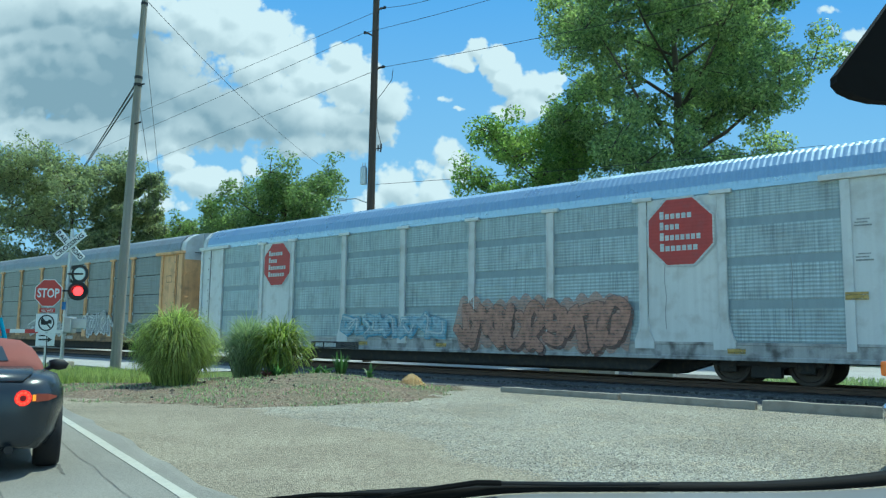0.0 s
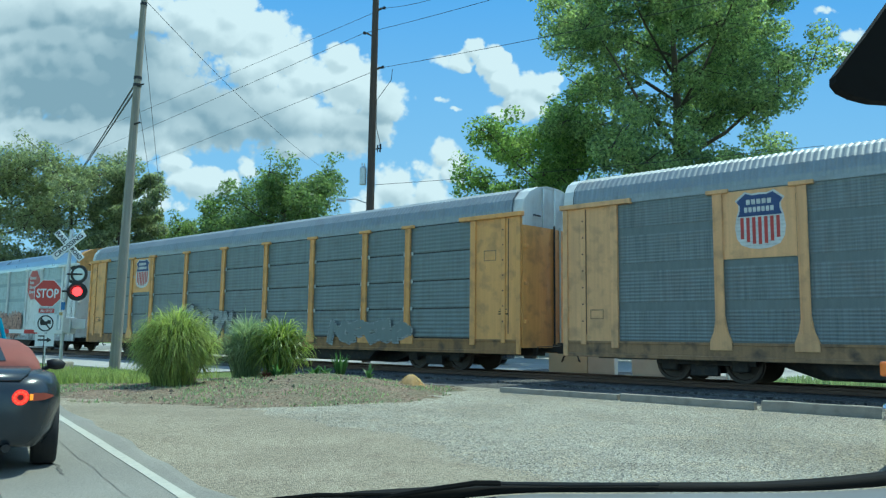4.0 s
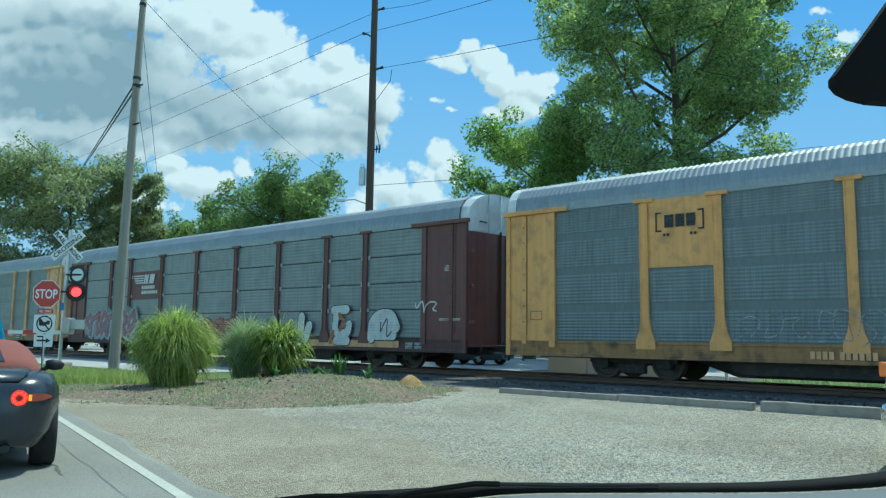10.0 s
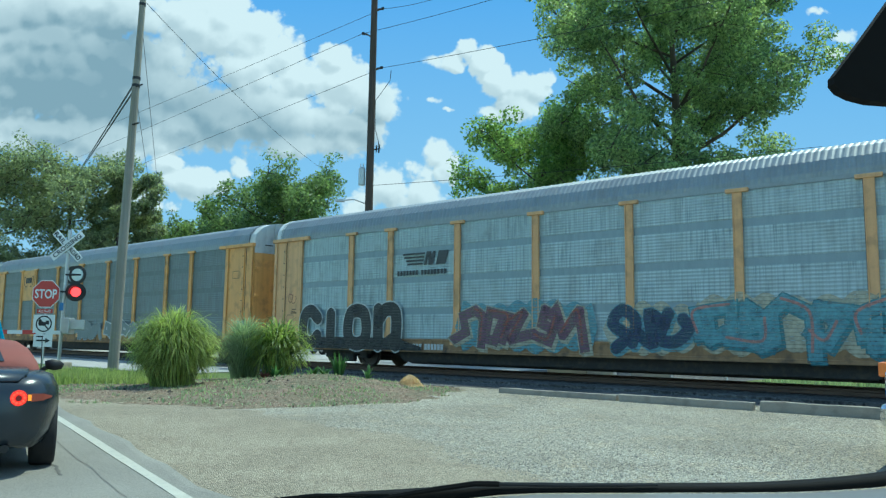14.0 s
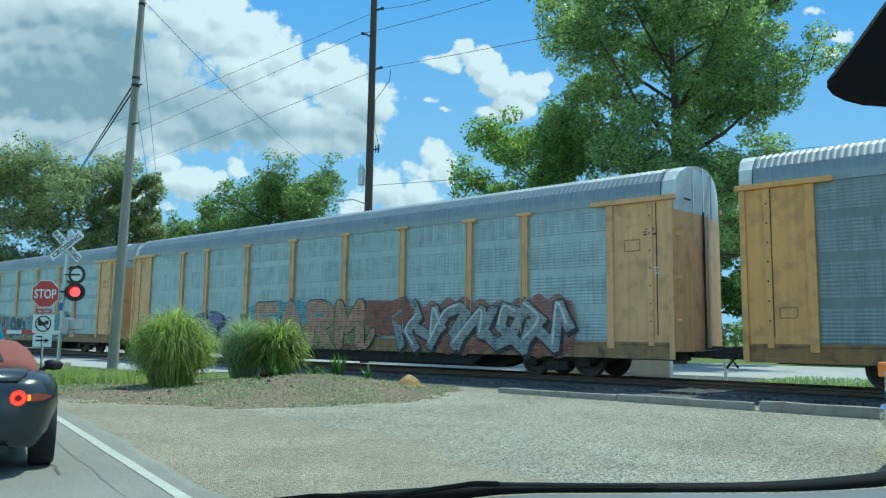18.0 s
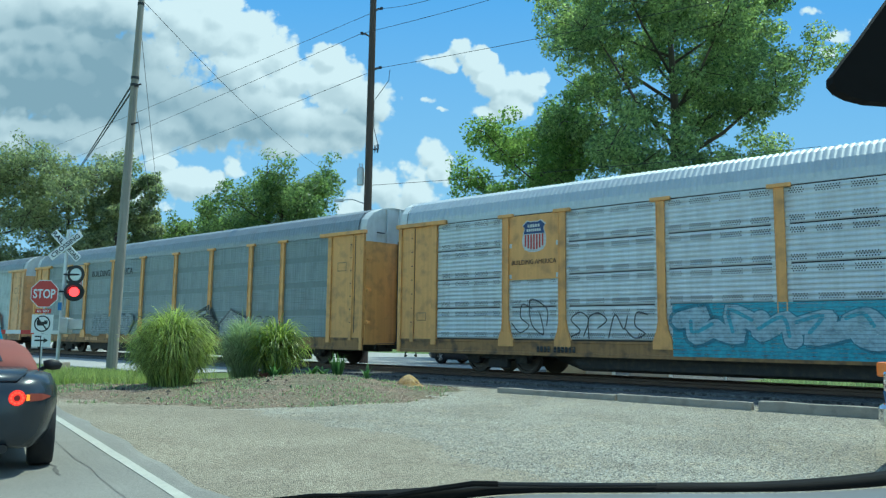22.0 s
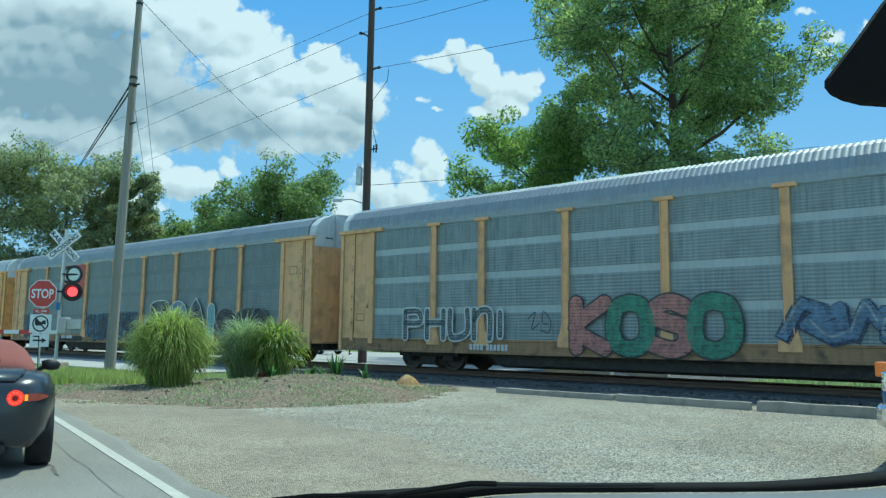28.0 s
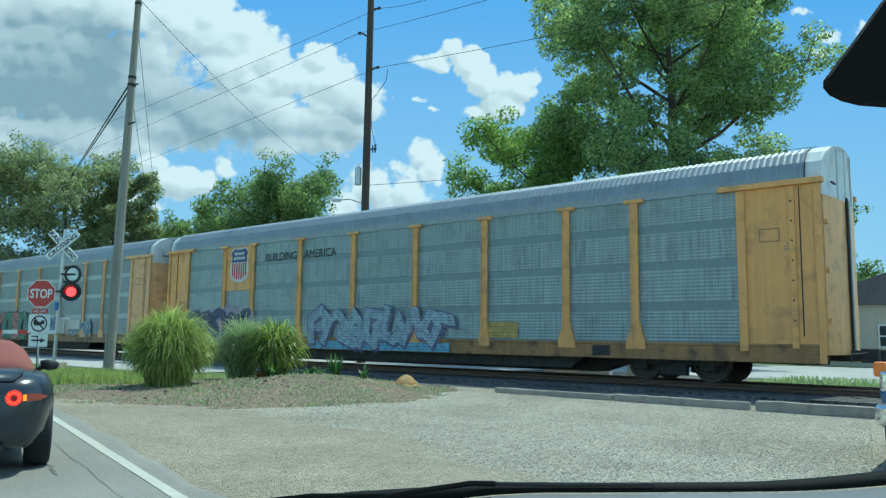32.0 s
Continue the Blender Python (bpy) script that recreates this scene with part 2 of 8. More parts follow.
CONCRETE = mat("weathered_concrete", (0.33, 0.295, 0.245), 0.9, 0, 0.16, 2, 45, 0.3, dirt=(0.18, 0.16, 0.14), dirt_amount=0.6)
CONCRETE_PALE = mat("sunlit_pale_concrete", (0.55, 0.52, 0.46), 0.9, 0, 0.1, 2, 45, 0.2)
BARK = mat("grey_brown_bark", (0.10, 0.08, 0.06), 0.95, 0, 0.35, 2, 18, 0.6, streak=0.6)
RUBBER = mat("black_tyre_rubber", (0.012, 0.012, 0.013), 0.8)
GLASS = glass("dark_car_glass")
CHROME = mat("chrome", (0.75, 0.76, 0.77), 0.15, 1.0, 0.05)

# ---------------------------------------------------------------- mesh helpers


def part(name, bm, material, parent=None, label="", smooth=False):
    """One mesh object out of a bmesh, under a thing or a part."""
    me = bpy.data.meshes.new(name)
    bm.to_mesh(me)
    bm.free()
    if smooth:
        me.shade_smooth()
    if material:
        me.materials.append(material)
    ob = new(name, me)
    ob.parent = parent
    if label:
        ob["label"] = label
    return ob


def thing(name, m, label, category, group="", kind=""):
    ob = new(name)
    ob.empty_display_size = 0.2
    ob.matrix_basis = m
    return tagged(ob, label, category, group, kind)


def box(bm, x0, x1, y0, y1, z0, z1, bevel=0.0):
    made = bmesh.ops.create_cube(bm, size=1.0, matrix=Matrix.LocRotScale(((x0 + x1) / 2, (y0 + y1) / 2, (z0 + z1) / 2), None, (x1 - x0, y1 - y0, z1 - z0)))
    if bevel:
        edges = list({e for v in made["verts"] for e in v.link_edges})
        bmesh.ops.bevel(bm, geom=edges, offset=bevel, segments=2, affect="EDGES", profile=0.5)
    return bm


def boxes(*rows, bevel=0.0):
    bm = bmesh.new()
    for r in rows:
        box(bm, *r, bevel=bevel)
    return bm


def rod(bm, a, b, r0, r1=None, seg=8):
    a, b = Vector(a), Vector(b)
    r1 = r0 if r1 is None else r1
    turn = (b - a).to_track_quat("Z", "Y")
    bmesh.ops.create_cone(bm, cap_ends=True, segments=seg, radius1=r0, radius2=max(r1, 1e-4), depth=(b - a).length,
                          matrix=Matrix.LocRotScale((a + b) / 2, turn, None))
    return bm


def rods(*rows, seg=8):
    bm = bmesh.new()
    for r in rows:
        rod(bm, *r, seg=seg)
    return bm


def extrude(outline, y0, y1):
    """A prism: an outline in x and z, between two y."""
    bm = bmesh.new()
    front = [bm.verts.new((x, y0, z)) for x, z in outline]
    back = [bm.verts.new((x, y1, z)) for x, z in outline]
    bm.faces.new(front)
    bm.faces.new(back[::-1])
    for i in range(len(outline)):
        j = (i + 1) % len(outline)
        bm.faces.new((front[j], front[i], back[i], back[j]))
    bmesh.ops.recalc_face_normals(bm, faces=bm.faces)
    return bm


def loft(rings, close=True, caps=True):
    """Skin through rings of points."""
    bm = bmesh.new()
    rows = [[bm.verts.new(p) for p in ring] for ring in rings]
    for a, b in zip(rows, rows[1:]):
        k = len(a)
        for i in range(k if close else k - 1):
            j = (i + 1) % k
            bm.faces.new((a[i], a[j], b[j], b[i]))
    if caps and close:
        bm.faces.new(rows[0][::-1])
        bm.faces.new(rows[-1])
    bmesh.ops.recalc_face_normals(bm, faces=bm.faces)
    return bm


def tube(points, r, seg=6):
    pts = [Vector(p) for p in points]
    rings = []
    for i, p in enumerate(pts):
        d = (pts[min(i + 1, len(pts) - 1)] - pts[max(i - 1, 0)]).normalized()
        q = d.to_track_quat("Z", "Y")
        rr = r[i] if isinstance(r, (list, tuple)) else r
        rings.append([p + q @ Vector((math.cos(a) * rr, math.sin(a) * rr, 0)) for a in (2 * math.pi * k / seg for k in range(seg))])
    return loft(rings)


def lettering(text, height, depth=0.002, width=0.0, fat=0.0, shear=0.0):
    """A bmesh of built-in letters in x and z, facing -y, centred; stretched to a width where one is given."""
    cu = bpy.data.curves.new("letters", "FONT")
    cu.body, cu.size, cu.align_x, cu.align_y = text, 1.0, "CENTER", "CENTER"
    cu.extrude, cu.resolution_u, cu.offset, cu.shear = depth / 2, 3, fat, shear
    ob = bpy.data.objects.new("letters", cu)
    scene.collection.objects.link(ob)
    me = bpy.data.meshes.new_from_object(ob.evaluated_get(bpy.context.evaluated_depsgraph_get()))
    bpy.data.objects.remove(ob)
    bm = bmesh.new()
    bm.from_mesh(me)
    bpy.data.meshes.remove(me)
    bpy.data.curves.remove(cu)
    xs, ys = [v.co.x for v in bm.verts], [v.co.y for v in bm.verts]
    w, h, cx, cy = max(xs) - min(xs), max(ys) - min(ys), (max(xs) + min(xs)) / 2, (max(ys) + min(ys)) / 2
    kz = height / h
    kx = width / w if width else kz
    for v in bm.verts:
        v.co = Vector(((v.co.x - cx) * kx, -v.co.z, (v.co.y - cy) * kz))
    return bm


def sheet(name, points, faces, material, parent=None, label="", smooth=True):
    me = bpy.data.meshes.new(name)
    me.from_pydata(points, [], faces)
    if smooth:
        me.shade_smooth()
    me.materials.append(material)
    ob = new(name, me)
    ob.parent = parent
    if label:
        ob["label"] = label
    return ob


# ---------------------------------------------------------------- plan
TRACK = radians(40.556)                       # the track runs this far from the picture's plane
U = Vector((-math.cos(TRACK), math.sin(TRACK), 0))   # the way the train goes
N = Vector((math.sin(TRACK), math.cos(TRACK), 0))    # across the track, away from the eye
FACE = 18.12                                  # from the eye to the near side of the train
HALF = 1.53                                   # half a car's width
RAIL = 0.22                                   # top of the rails over the ground
RZ = -40.556


def on_track(s, across, z):
    """A place by the way along the track, the way across from its middle, and the height."""
    return U * s + N * (FACE + HALF + across) + Vector((0, 0, z))


# ---------------------------------------------------------------- ground
GRAVEL = ground_mat("pale_crushed_gravel", (0.37, 0.338, 0.268), (0.285, 0.255, 0.196), 0.35, 66.0, 0.78, 0.8, third=(0.38, 0.325, 0.235))
ASPHALT = ground_mat("worn_grey_asphalt", (0.27, 0.257, 0.222), (0.225, 0.213, 0.185), 0.5, 130.0, 0.22, 0.2, 0.85)
DUST = ground_mat("sandy_shoulder_dirt", (0.36, 0.312, 0.23), (0.30, 0.258, 0.19), 0.5, 95.0, 0.6, 0.7, third=(0.28, 0.235, 0.175))
MULCH = ground_mat("dry_mulch_soil", (0.225, 0.17, 0.122), (0.15, 0.15, 0.09), 0.7, 30.0, 0.5, 1.0, third=(0.21, 0.15, 0.12))
BALLAST = ground_mat("dark_track_ballast", (0.13, 0.125, 0.12), (0.09, 0.085, 0.08), 0.8, 18.0, 0.6, 1.0)
LAWN = ground_mat("mown_lawn_soil", (0.10, 0.16, 0.04), (0.14, 0.17, 0.06), 0.3, 30.0, 0.4, 0.8)
FAR_ROAD = ground_mat("pale_far_pavement", (0.40, 0.39, 0.37), (0.34, 0.33, 0.31), 0.3, 60.0, 0.15, 0.2)
PAINT = mat("white_road_paint", (0.47, 0.45, 0.375), 0.7, 0, 0.12, 6, 60, 0.2, dirt=(0.3, 0.3, 0.28), dirt_amount=0.5)

bm = bmesh.new()
bmesh.ops.create_grid(bm, x_segments=8, y_segments=8, size=2500)
ground = tagged(part("ground", bm, LAWN), "flat ground of grass and soil to the horizon", "ground", kind="structure")

ROAD_WAY = Vector((-0.562, 0.827, 0))
ROAD_SIDE = Vector((0.827, 0.562, 0))
LINE0 = Vector((-2.05, 6.10, 0))


def strip(name, origin, way, side, a, b, x0, x1, z, material, label, category, step=1.5, wobble=0.0, thick=0.05, feather=0.0):
    """A slab along a way, with slightly uneven edges."""
    k = max(2, int((b - a) / step))
    top, pts, faces = [], [], []
    for i in range(k + 1):
        l = a + (b - a) * i / k
        e0 = x0 + wobble * (noise.noise((l * 0.7, x0, 3)) + 0.5 * noise.noise((l * 2.3, x0, 5)))
        e1 = x1 + wobble * (noise.noise((l * 0.7, x1, 7)) + 0.5 * noise.noise((l * 2.3, x1, 9)))
        for e, zz in ((e0, z - thick), (e0, z), (e1, z), (e1 + feather, z - thick)):
            p = origin + way * l + side * e
            pts.append((p.x, p.y, zz))
    for i in range(k):
        o = i * 4
        for j in range(3):
            faces.append((o + j, o + j + 1, o + j + 5, o + j + 4))
    return tagged(sheet(name, pts, faces, material, smooth=False), label, category, kind="structure")


# the gravel lot between road and track
lot = strip("gravel_lot", Vector((0, 0, 0)), U, N, -40, 12.5, -25, 15.3, 0.012, GRAVEL, "pale crushed gravel parking lot beside the track", "gravel", 1.0, 0.25, 0.03)
road = strip("road", LINE0, ROAD_WAY, ROAD_SIDE, -40, 26, -7.6, 0.22, 0.030, ASPHALT, "worn grey asphalt road towards the level crossing", "road", 0.6, 0.16, 0.05, 0.5)
shoulder = strip("shoulder", LINE0, ROAD_WAY, ROAD_SIDE, -30, 12, -1.4, 2.3, 0.022, DUST, "sandy dirt shoulder beside the asphalt", "shoulder", 0.6, 0.75, 0.03, 1.8)
tagged(strip("trim", LINE0, ROAD_WAY, ROAD_SIDE, -40, 17, -0.052, 0.052, 0.036, PAINT, "worn white edge line painted on the road", "road line", 0.8, 0.012, 0.005))
CRACK = mat("dark_crack_filler", (0.12, 0.112, 0.098), 0.9, 0, 0.2, 4, 60, 0.2)


def crack(a, b, off, wide, seed):
    """A dark wandering crack along the road, a hair above the asphalt."""
    pts, faces, k = [], [], 40
    for i in range(k + 1):
        l = a + (b - a) * i / k
        o = off + 0.05 * noise.noise((l * 0.6, seed, 1)) + 0.03 * noise.noise((l * 5, seed, 2))
        w = wide * (0.35 + 0.65 * abs(noise.noise((l * 3, seed, 3)))) * (1 if 0 < i < k else 0.1)
        for e in (o - w, o + w):
            p = LINE0 + ROAD_WAY * l + ROAD_SIDE * e
            pts.append((p.x, p.y, 0.0345))
    for i in range(k):
        faces.append((2 * i, 2 * i + 1, 2 * i + 3, 2 * i + 2))
    return sheet("crack", pts, faces, CRACK, road)


crack(-3.0, 9.0, -0.36, 0.006, 3)
crack(-4.0, 12.0, -1.15, 0.008, 8)
crack(1.2, 2.3, -0.62, 0.03, 5)
strip("pavement", Vector((0, 0, 0)), U, N, 22, 75, 12.9, 17.3, 0.026, FAR_ROAD, "pale concrete approach at the crossing beside the track", "pavement", 2, 0.2)
strip("ballast_bed", Vector((0, 0, 0)), U, N, -200, 320, FACE - 1.0, FACE + 2 * HALF + 1.2, 0.07, BALLAST, "dark stone ballast under the rails", "ballast", 2, 0.2, 0.08)
strip("cinder_strip", Vector((0, 0, 0)), U, N, -200, 21.0, 15.2, FACE - 0.9, 0.010, BALLAST, "dark trackside cinders before the rails", "cinders", 2, 0.2, 0.03)
strip("verge", Vector((0, 0, 0)), U, N, -200, 8.5, FACE + 4.3, FACE + 8.5, 0.012, LAWN, "mown grass strip beyond the track", "grass", 4, 0.2, 0.03)
strip("cinder_strip", Vector((0, 0, 0)), U, N, 8.5, 17, FACE + 4.3, FACE + 8.5, 0.014, BALLAST, "dark cinder strip beyond the track", "cinders", 2, 0.2, 0.03)
strip("far_apron", Vector((0, 0, 0)), U, N, 17, 90, FACE + 4.6, FACE + 8.5, 0.02, FAR_ROAD, "pale concrete apron beyond the track", "pavement", 4, 0.15, 0.03)
strip("far_street", Vector((0, 0, 0)), U, N, -200, 300, FACE + 8.5, FACE + 24, 0.03, FAR_ROAD, "sunlit pale street and lot beyond the track", "street", 4, 0.1)
CREAM_WALL = mat("cream_painted_concrete", (0.62, 0.55, 0.40), 0.9, 0, 0.08, 2, 45, 0.15)
for s0, s1, high, wall_mat in ((15.51, 13.89, 0.72, CREAM_WALL), (13.87, 12.83, 0.7, CONCRETE_PALE), (12.19, 10.75, 0.66, CONCRETE_PALE)):
    block = part("low_wall", boxes((0, s0 - s1, -0.14, 0.14, 0, high), bevel=0.03), wall_mat)
    p = on_track(s0, 4.6, 0)
    block.matrix_basis = pose(p.x, p.y, 0.01, 0, 0, RZ)
    tagged(block, "low pale concrete wall beyond the track", "wall", "low walls beyond the track")
p = on_track(8.98, 4.6, 0)
marker = part("marker_post", rods(((0, 0, 0), (0, 0, 0.95), 0.05), seg=10), SIGN_WHITE)
marker.matrix_basis = pose(p.x, p.y, 0.0)
tagged(marker, "short white marker post in the grass", "post")


# the planted mound beside the shoulder
def mound_height(x, y):
    dx, dy = (x + 4.3) / 4.7, (y - 17.8) / 4.7
    r = math.hypot(dx, dy) * (1 + 0.10 * noise.noise((x * 0.5, y * 0.5, 1)))
    if r >= 1:
        return -0.05
    return 0.10 * (1 - r ** 3) + 0.26 * (1 - r * r) * math.exp(-((x + 2.6) / 2.3) ** 2 - ((y - 18.3) / 2.6) ** 2) + 0.035 * noise.noise((x * 2, y * 2, 4)) + 0.012 * noise.noise((x * 9, y * 9, 2))


pts, faces, side_n = [], [], 96
for i in range(side_n + 1):
    for j in range(side_n + 1):
        x, y = -9.6 + 10.6 * i / side_n, 12.6 + 10.4 * j / side_n
        pts.append((x, y, mound_height(x, y)))
for i in range(side_n):
    for j in range(side_n):
        a = i * (side_n + 1) + j
        faces.append((a, a + side_n + 1, a + side_n + 2, a + 1))
tagged(sheet("flower_bed", pts, faces, MULCH), "low mound of dry brown mulch and soil", "flower bed", kind="structure")

# ---------------------------------------------------------------- rails, ties, kerb stones
for across in (-0.7535, 0.7535):
    prof = [(-0.07, 0), (0.07, 0), (0.07, 0.012), (0.012, 0.03), (0.012, 0.11), (0.036, 0.125), (0.036, 0.165), (-0.036, 0.165), (-0.036, 0.125), (-0.012, 0.11), (-0.012, 0.03), (-0.07, 0.012)]
    ringa = [on_track(-190, across + a, RAIL - 0.165 + z) for a, z in prof]
    ringb = [on_track(310, across + a, RAIL - 0.165 + z) for a, z in prof]
    rail = tagged(part("rail", loft([ringa, ringb]), RAIL_STEEL), "rusty steel rail on wooden ties", "rail", "rails of the track", "structure")
bm = bmesh.new()
box(bm, -0.115, 0.115, -1.3, 1.3, -0.09, 0.03, 0.012)
tie0 = part("tie", bm, TIE_WOOD)
tie0.matrix_basis = Matrix.Translation(on_track(-12, 0, 0.055)) @ pose(0, 0, 0, 0, 0, RZ)
tagged(tie0, "dark creosoted wooden railway tie in ballast", "railway tie", "ties under the rails", "structure")
for i in range(1, 120):
    copy_thing(tie0, Matrix.Translation(on_track(-12 + i * 0.55, random.uniform(-0.03, 0.03), 0.055)) @ pose(0, 0, 0, 0, 0, RZ + random.uniform(-0.6, 0.6)))

kerb_at = [(10.50, 7.56, 3.76, -0.075), (7.48, 4.82, 3.77, -0.05), (4.70, 1.65, 3.78, -0.01), (1.55, -1.6, 3.78, 0.0), (-1.70, -4.8, 3.80, 0.0)]
for i, (s0, s1, d, zk) in enumerate(kerb_at):
    bm = bmesh.new()
    l = s0 - s1
    box(bm, 0, l, -0.075, 0.075, 0, 0.205, 0.012)
    bmesh.ops.subdivide_edges(bm, edges=[e for e in bm.edges if e.calc_length() > l * 0.8], cuts=14)
    for v in bm.verts:
        v.co += Vector((noise.noise(v.co * 3 + Vector((i, 0, 0))), noise.noise(v.co * 3 + Vector((0, i, 5))), noise.noise(v.co * 3 + Vector((4, 0, i))))) * 0.012
    k = part("kerb_stone", bm, CONCRETE)
    p = on_track(s0, -HALF - d, 0)
    k.matrix_basis = pose(p.x, p.y, zk, 0, 0, RZ + (0.3, -0.4, 0.3, 0.2, 0)[i])
    tagged(k, "weathered concrete parking kerb lying along the gravel edge", "kerb", "kerb stones at the track")

# ---------------------------------------------------------------- the train
X0, LONG = -0.2, 26.8                         # a car's body, from end to end
POSTS = [1.45, 4.12, 6.03, 8.92, 11.80, 14.70, 17.50, 20.30, 22.33, 24.95]
EAVE, SILL0, SILL1 = 4.66, 0.56, 0.98
LEVELS = [1.0, 1.92, 2.80, 3.70, 4.58]


def corrugated(w, h, ribs, deep=0.018):
    """A pressed sheet with horizontal ribs, in x and z, its face to -y."""
    pts, faces = [], []
    n = ribs * 4
    for i in range(n + 1):
        z = h * i / n
        y = -deep if i % 4 in (1, 2) else 0.0
        pts += [(0, y, z), (w, y, z)]
    for i in range(n):
        faces.append((2 * i, 2 * i + 1, 2 * i + 3, 2 * i + 2))
    o = len(pts)
    pts += [(0, 0.03, 0), (w, 0.03, 0), (w, 0.03, h), (0, 0.03, h)]
    faces += [(o + 3, o + 2, o + 1, o), (0, o, o + 1, 1), (2 * n, 2 * n + 1, o + 2, o + 3)]
    return pts, faces


mesh_store = {}


def shared(key, build):
    """Mesh data that is made once and used by many pieces."""
    if key not in mesh_store:
        mesh_store[key] = build()
    return mesh_store[key]


def piece(name, key, build, material, parent, m=Matrix.Identity(4), label=""):
    me = shared(key, build)
    o = new(name, me)
    o.parent = parent
    o.matrix_basis = m
    if not me.materials:
        me.materials.append(None)
    o.material_slots[0].link = "OBJECT"
    o.material_slots[0].material = material
    if label:
        o["label"] = label
    return o


def bm_mesh(name, bm, smooth=False):
    me = bpy.data.meshes.new(name)
    bm.to_mesh(me)
    bm.free()
    if smooth:
        me.shade_smooth()
    return me


def raw_mesh(name, pts, faces):
    me = bpy.data.meshes.new(name)
    me.from_pydata(pts, [], faces)
    return me


HOOD = 0.32      # length of the smooth end cap
DOOR_TOP = 4.30  # where the painted door leaves end and the pale gable begins


def end_bulge(y):
    """How far the end stands out at y: almost flat, a little fuller in the middle."""
    return 0.02 + 0.15 * max(0.0, 1 - (y / 1.47) ** 2)


def roof_mesh():
    """The ribbed, arched roof sheet between the two end hoods."""
    prof = [(-1.50, 4.66), (-1.50, 4.80), (-1.43, 5.08), (-1.22, 5.34), (-0.85, 5.50), (0, 5.60), (0.85, 5.50), (1.22, 5.34), (1.43, 5.08), (1.50, 4.80), (1.50, 4.66)]
    pts, faces = [], []
    x, k = X0 + HOOD, len(prof)
    xs = []
    while x < LONG - HOOD - 0.1:
        xs += [(x, 0), (x + 0.035, 0.015), (x + 0.085, 0.015), (x + 0.125, 0)]
        x += 0.15
    for xx, lift in xs:
        for y, z in prof:
            c = Vector((y, z - 4.2)).normalized() * lift
            pts.append((xx, y + c.x, z + c.y))
    for i in range(len(xs) - 1):
        for j in range(k - 1):
            a = i * k + j
            faces.append((a, a + k, a + k + 1, a + 1))
    return raw_mesh("roof", pts, faces)


def hood_mesh():
    """The smooth end cap over the doors, from the roof's end outwards (x from 0), closed by a flat gable."""
    half = [(-1.47, DOOR_TOP), (-1.485, 4.82), (-1.42, 5.08), (-1.19, 5.34), (-0.82, 5.51), (-0.4, 5.59), (0, 5.62)]
    prof = half + [(-y, z) for y, z in half[-2::-1]]
    rings = [[(x, y, z) for y, z in prof] for x in (0, 0.03, HOOD)]
    rings.append([(HOOD + end_bulge(y), y * 0.985, min(z, 5.60)) for y, z in prof])
    return bm_mesh("end_hood", loft(rings))


def gable_mesh():
    """Door split, lock bars and rivet rows on the pale gable; origin as the end cap's."""
    bm = boxes((HOOD + 0.165, HOOD + 0.185, -0.025, 0.025, DOOR_TOP, 5.58))
    for y in (-0.62, 0.62):
        box(bm, HOOD + end_bulge(y) - 0.01, HOOD + end_bulge(y) + 0.03, y - 0.02, y + 0.02, DOOR_TOP, 5.50)
    return bm_mesh("lock_bar", bm)


def seam_mesh():
    """The dark joint between ribbed roof and end cap."""
    prof = [(-1.50, 4.62), (-1.50, 4.82), (-1.44, 5.08), (-1.22, 5.34), (-0.85, 5.50), (0, 5.61)]
    full = prof + [(-y, z) for y, z in prof[-2::-1]]
    return bm_mesh("hood_seam", loft([[(x, y * 1.017, 4.2 + (z - 4.2) * 1.017) for y, z in full] for x in (-0.012, 0.012)], close=False, caps=False))


def door_mesh():
    """The two end door leaves, nearly flat; they face +x."""
    ys = [-1.47, -1.46, -1.38, -1.1, -0.75, -0.4, -0.02]
    full = [(end_bulge(y) if i else -0.06, y) for i, y in enumerate(ys)]
    full += [(x, -y) for x, y in full[::-1]]
    rings = [[(x, y, z) for x, y in full] for z in (0.75, DOOR_TOP + 0.01)]
    return bm_mesh("end_door", loft(rings, close=False, caps=False))


def post_mesh(flare):
    w = 0.10
    out = [(-w, EAVE - 0.10), (-w, 1.62), (-w - flare * 0.4, 1.25), (-w - flare, 1.0), (-w - flare, 0.80), (w + flare, 0.80), (w + flare, 1.0), (w + flare * 0.4, 1.25), (w, 1.62), (w, EAVE - 0.10)]
    bm = extrude(out, -HALF - 0.035, -HALF + 0.05)
    for sgn in (-1, 1):
        box(bm, sgn * w - 0.012, sgn * w + 0.012, -HALF - 0.055, -HALF - 0.03, 1.2, EAVE - 0.1)
    return bm_mesh("post", bm)


def punched(w):
    """Rows of round punched holes along the top and foot of a panel, seen as dark discs in its face."""
    pts, faces = [], []
    for row, z in enumerate((0.08, 0.13, 0.18, 0.70, 0.75, 0.80)):
        x = 0.22 + 0.03 * (row % 2)
        while x < w - 0.2:
            if (x * 1.35) % 1.0 < 0.72:
                o = len(pts)
                pts += [(x + 0.017 * math.cos(a), 0, z + 0.017 * math.sin(a)) for a in (0, 1.047, 2.094, 3.1416, 4.189, 5.236)]
                faces.append(tuple(range(o, o + 6)))
            x += 0.06
    return raw_mesh("hole_rows", pts, faces)


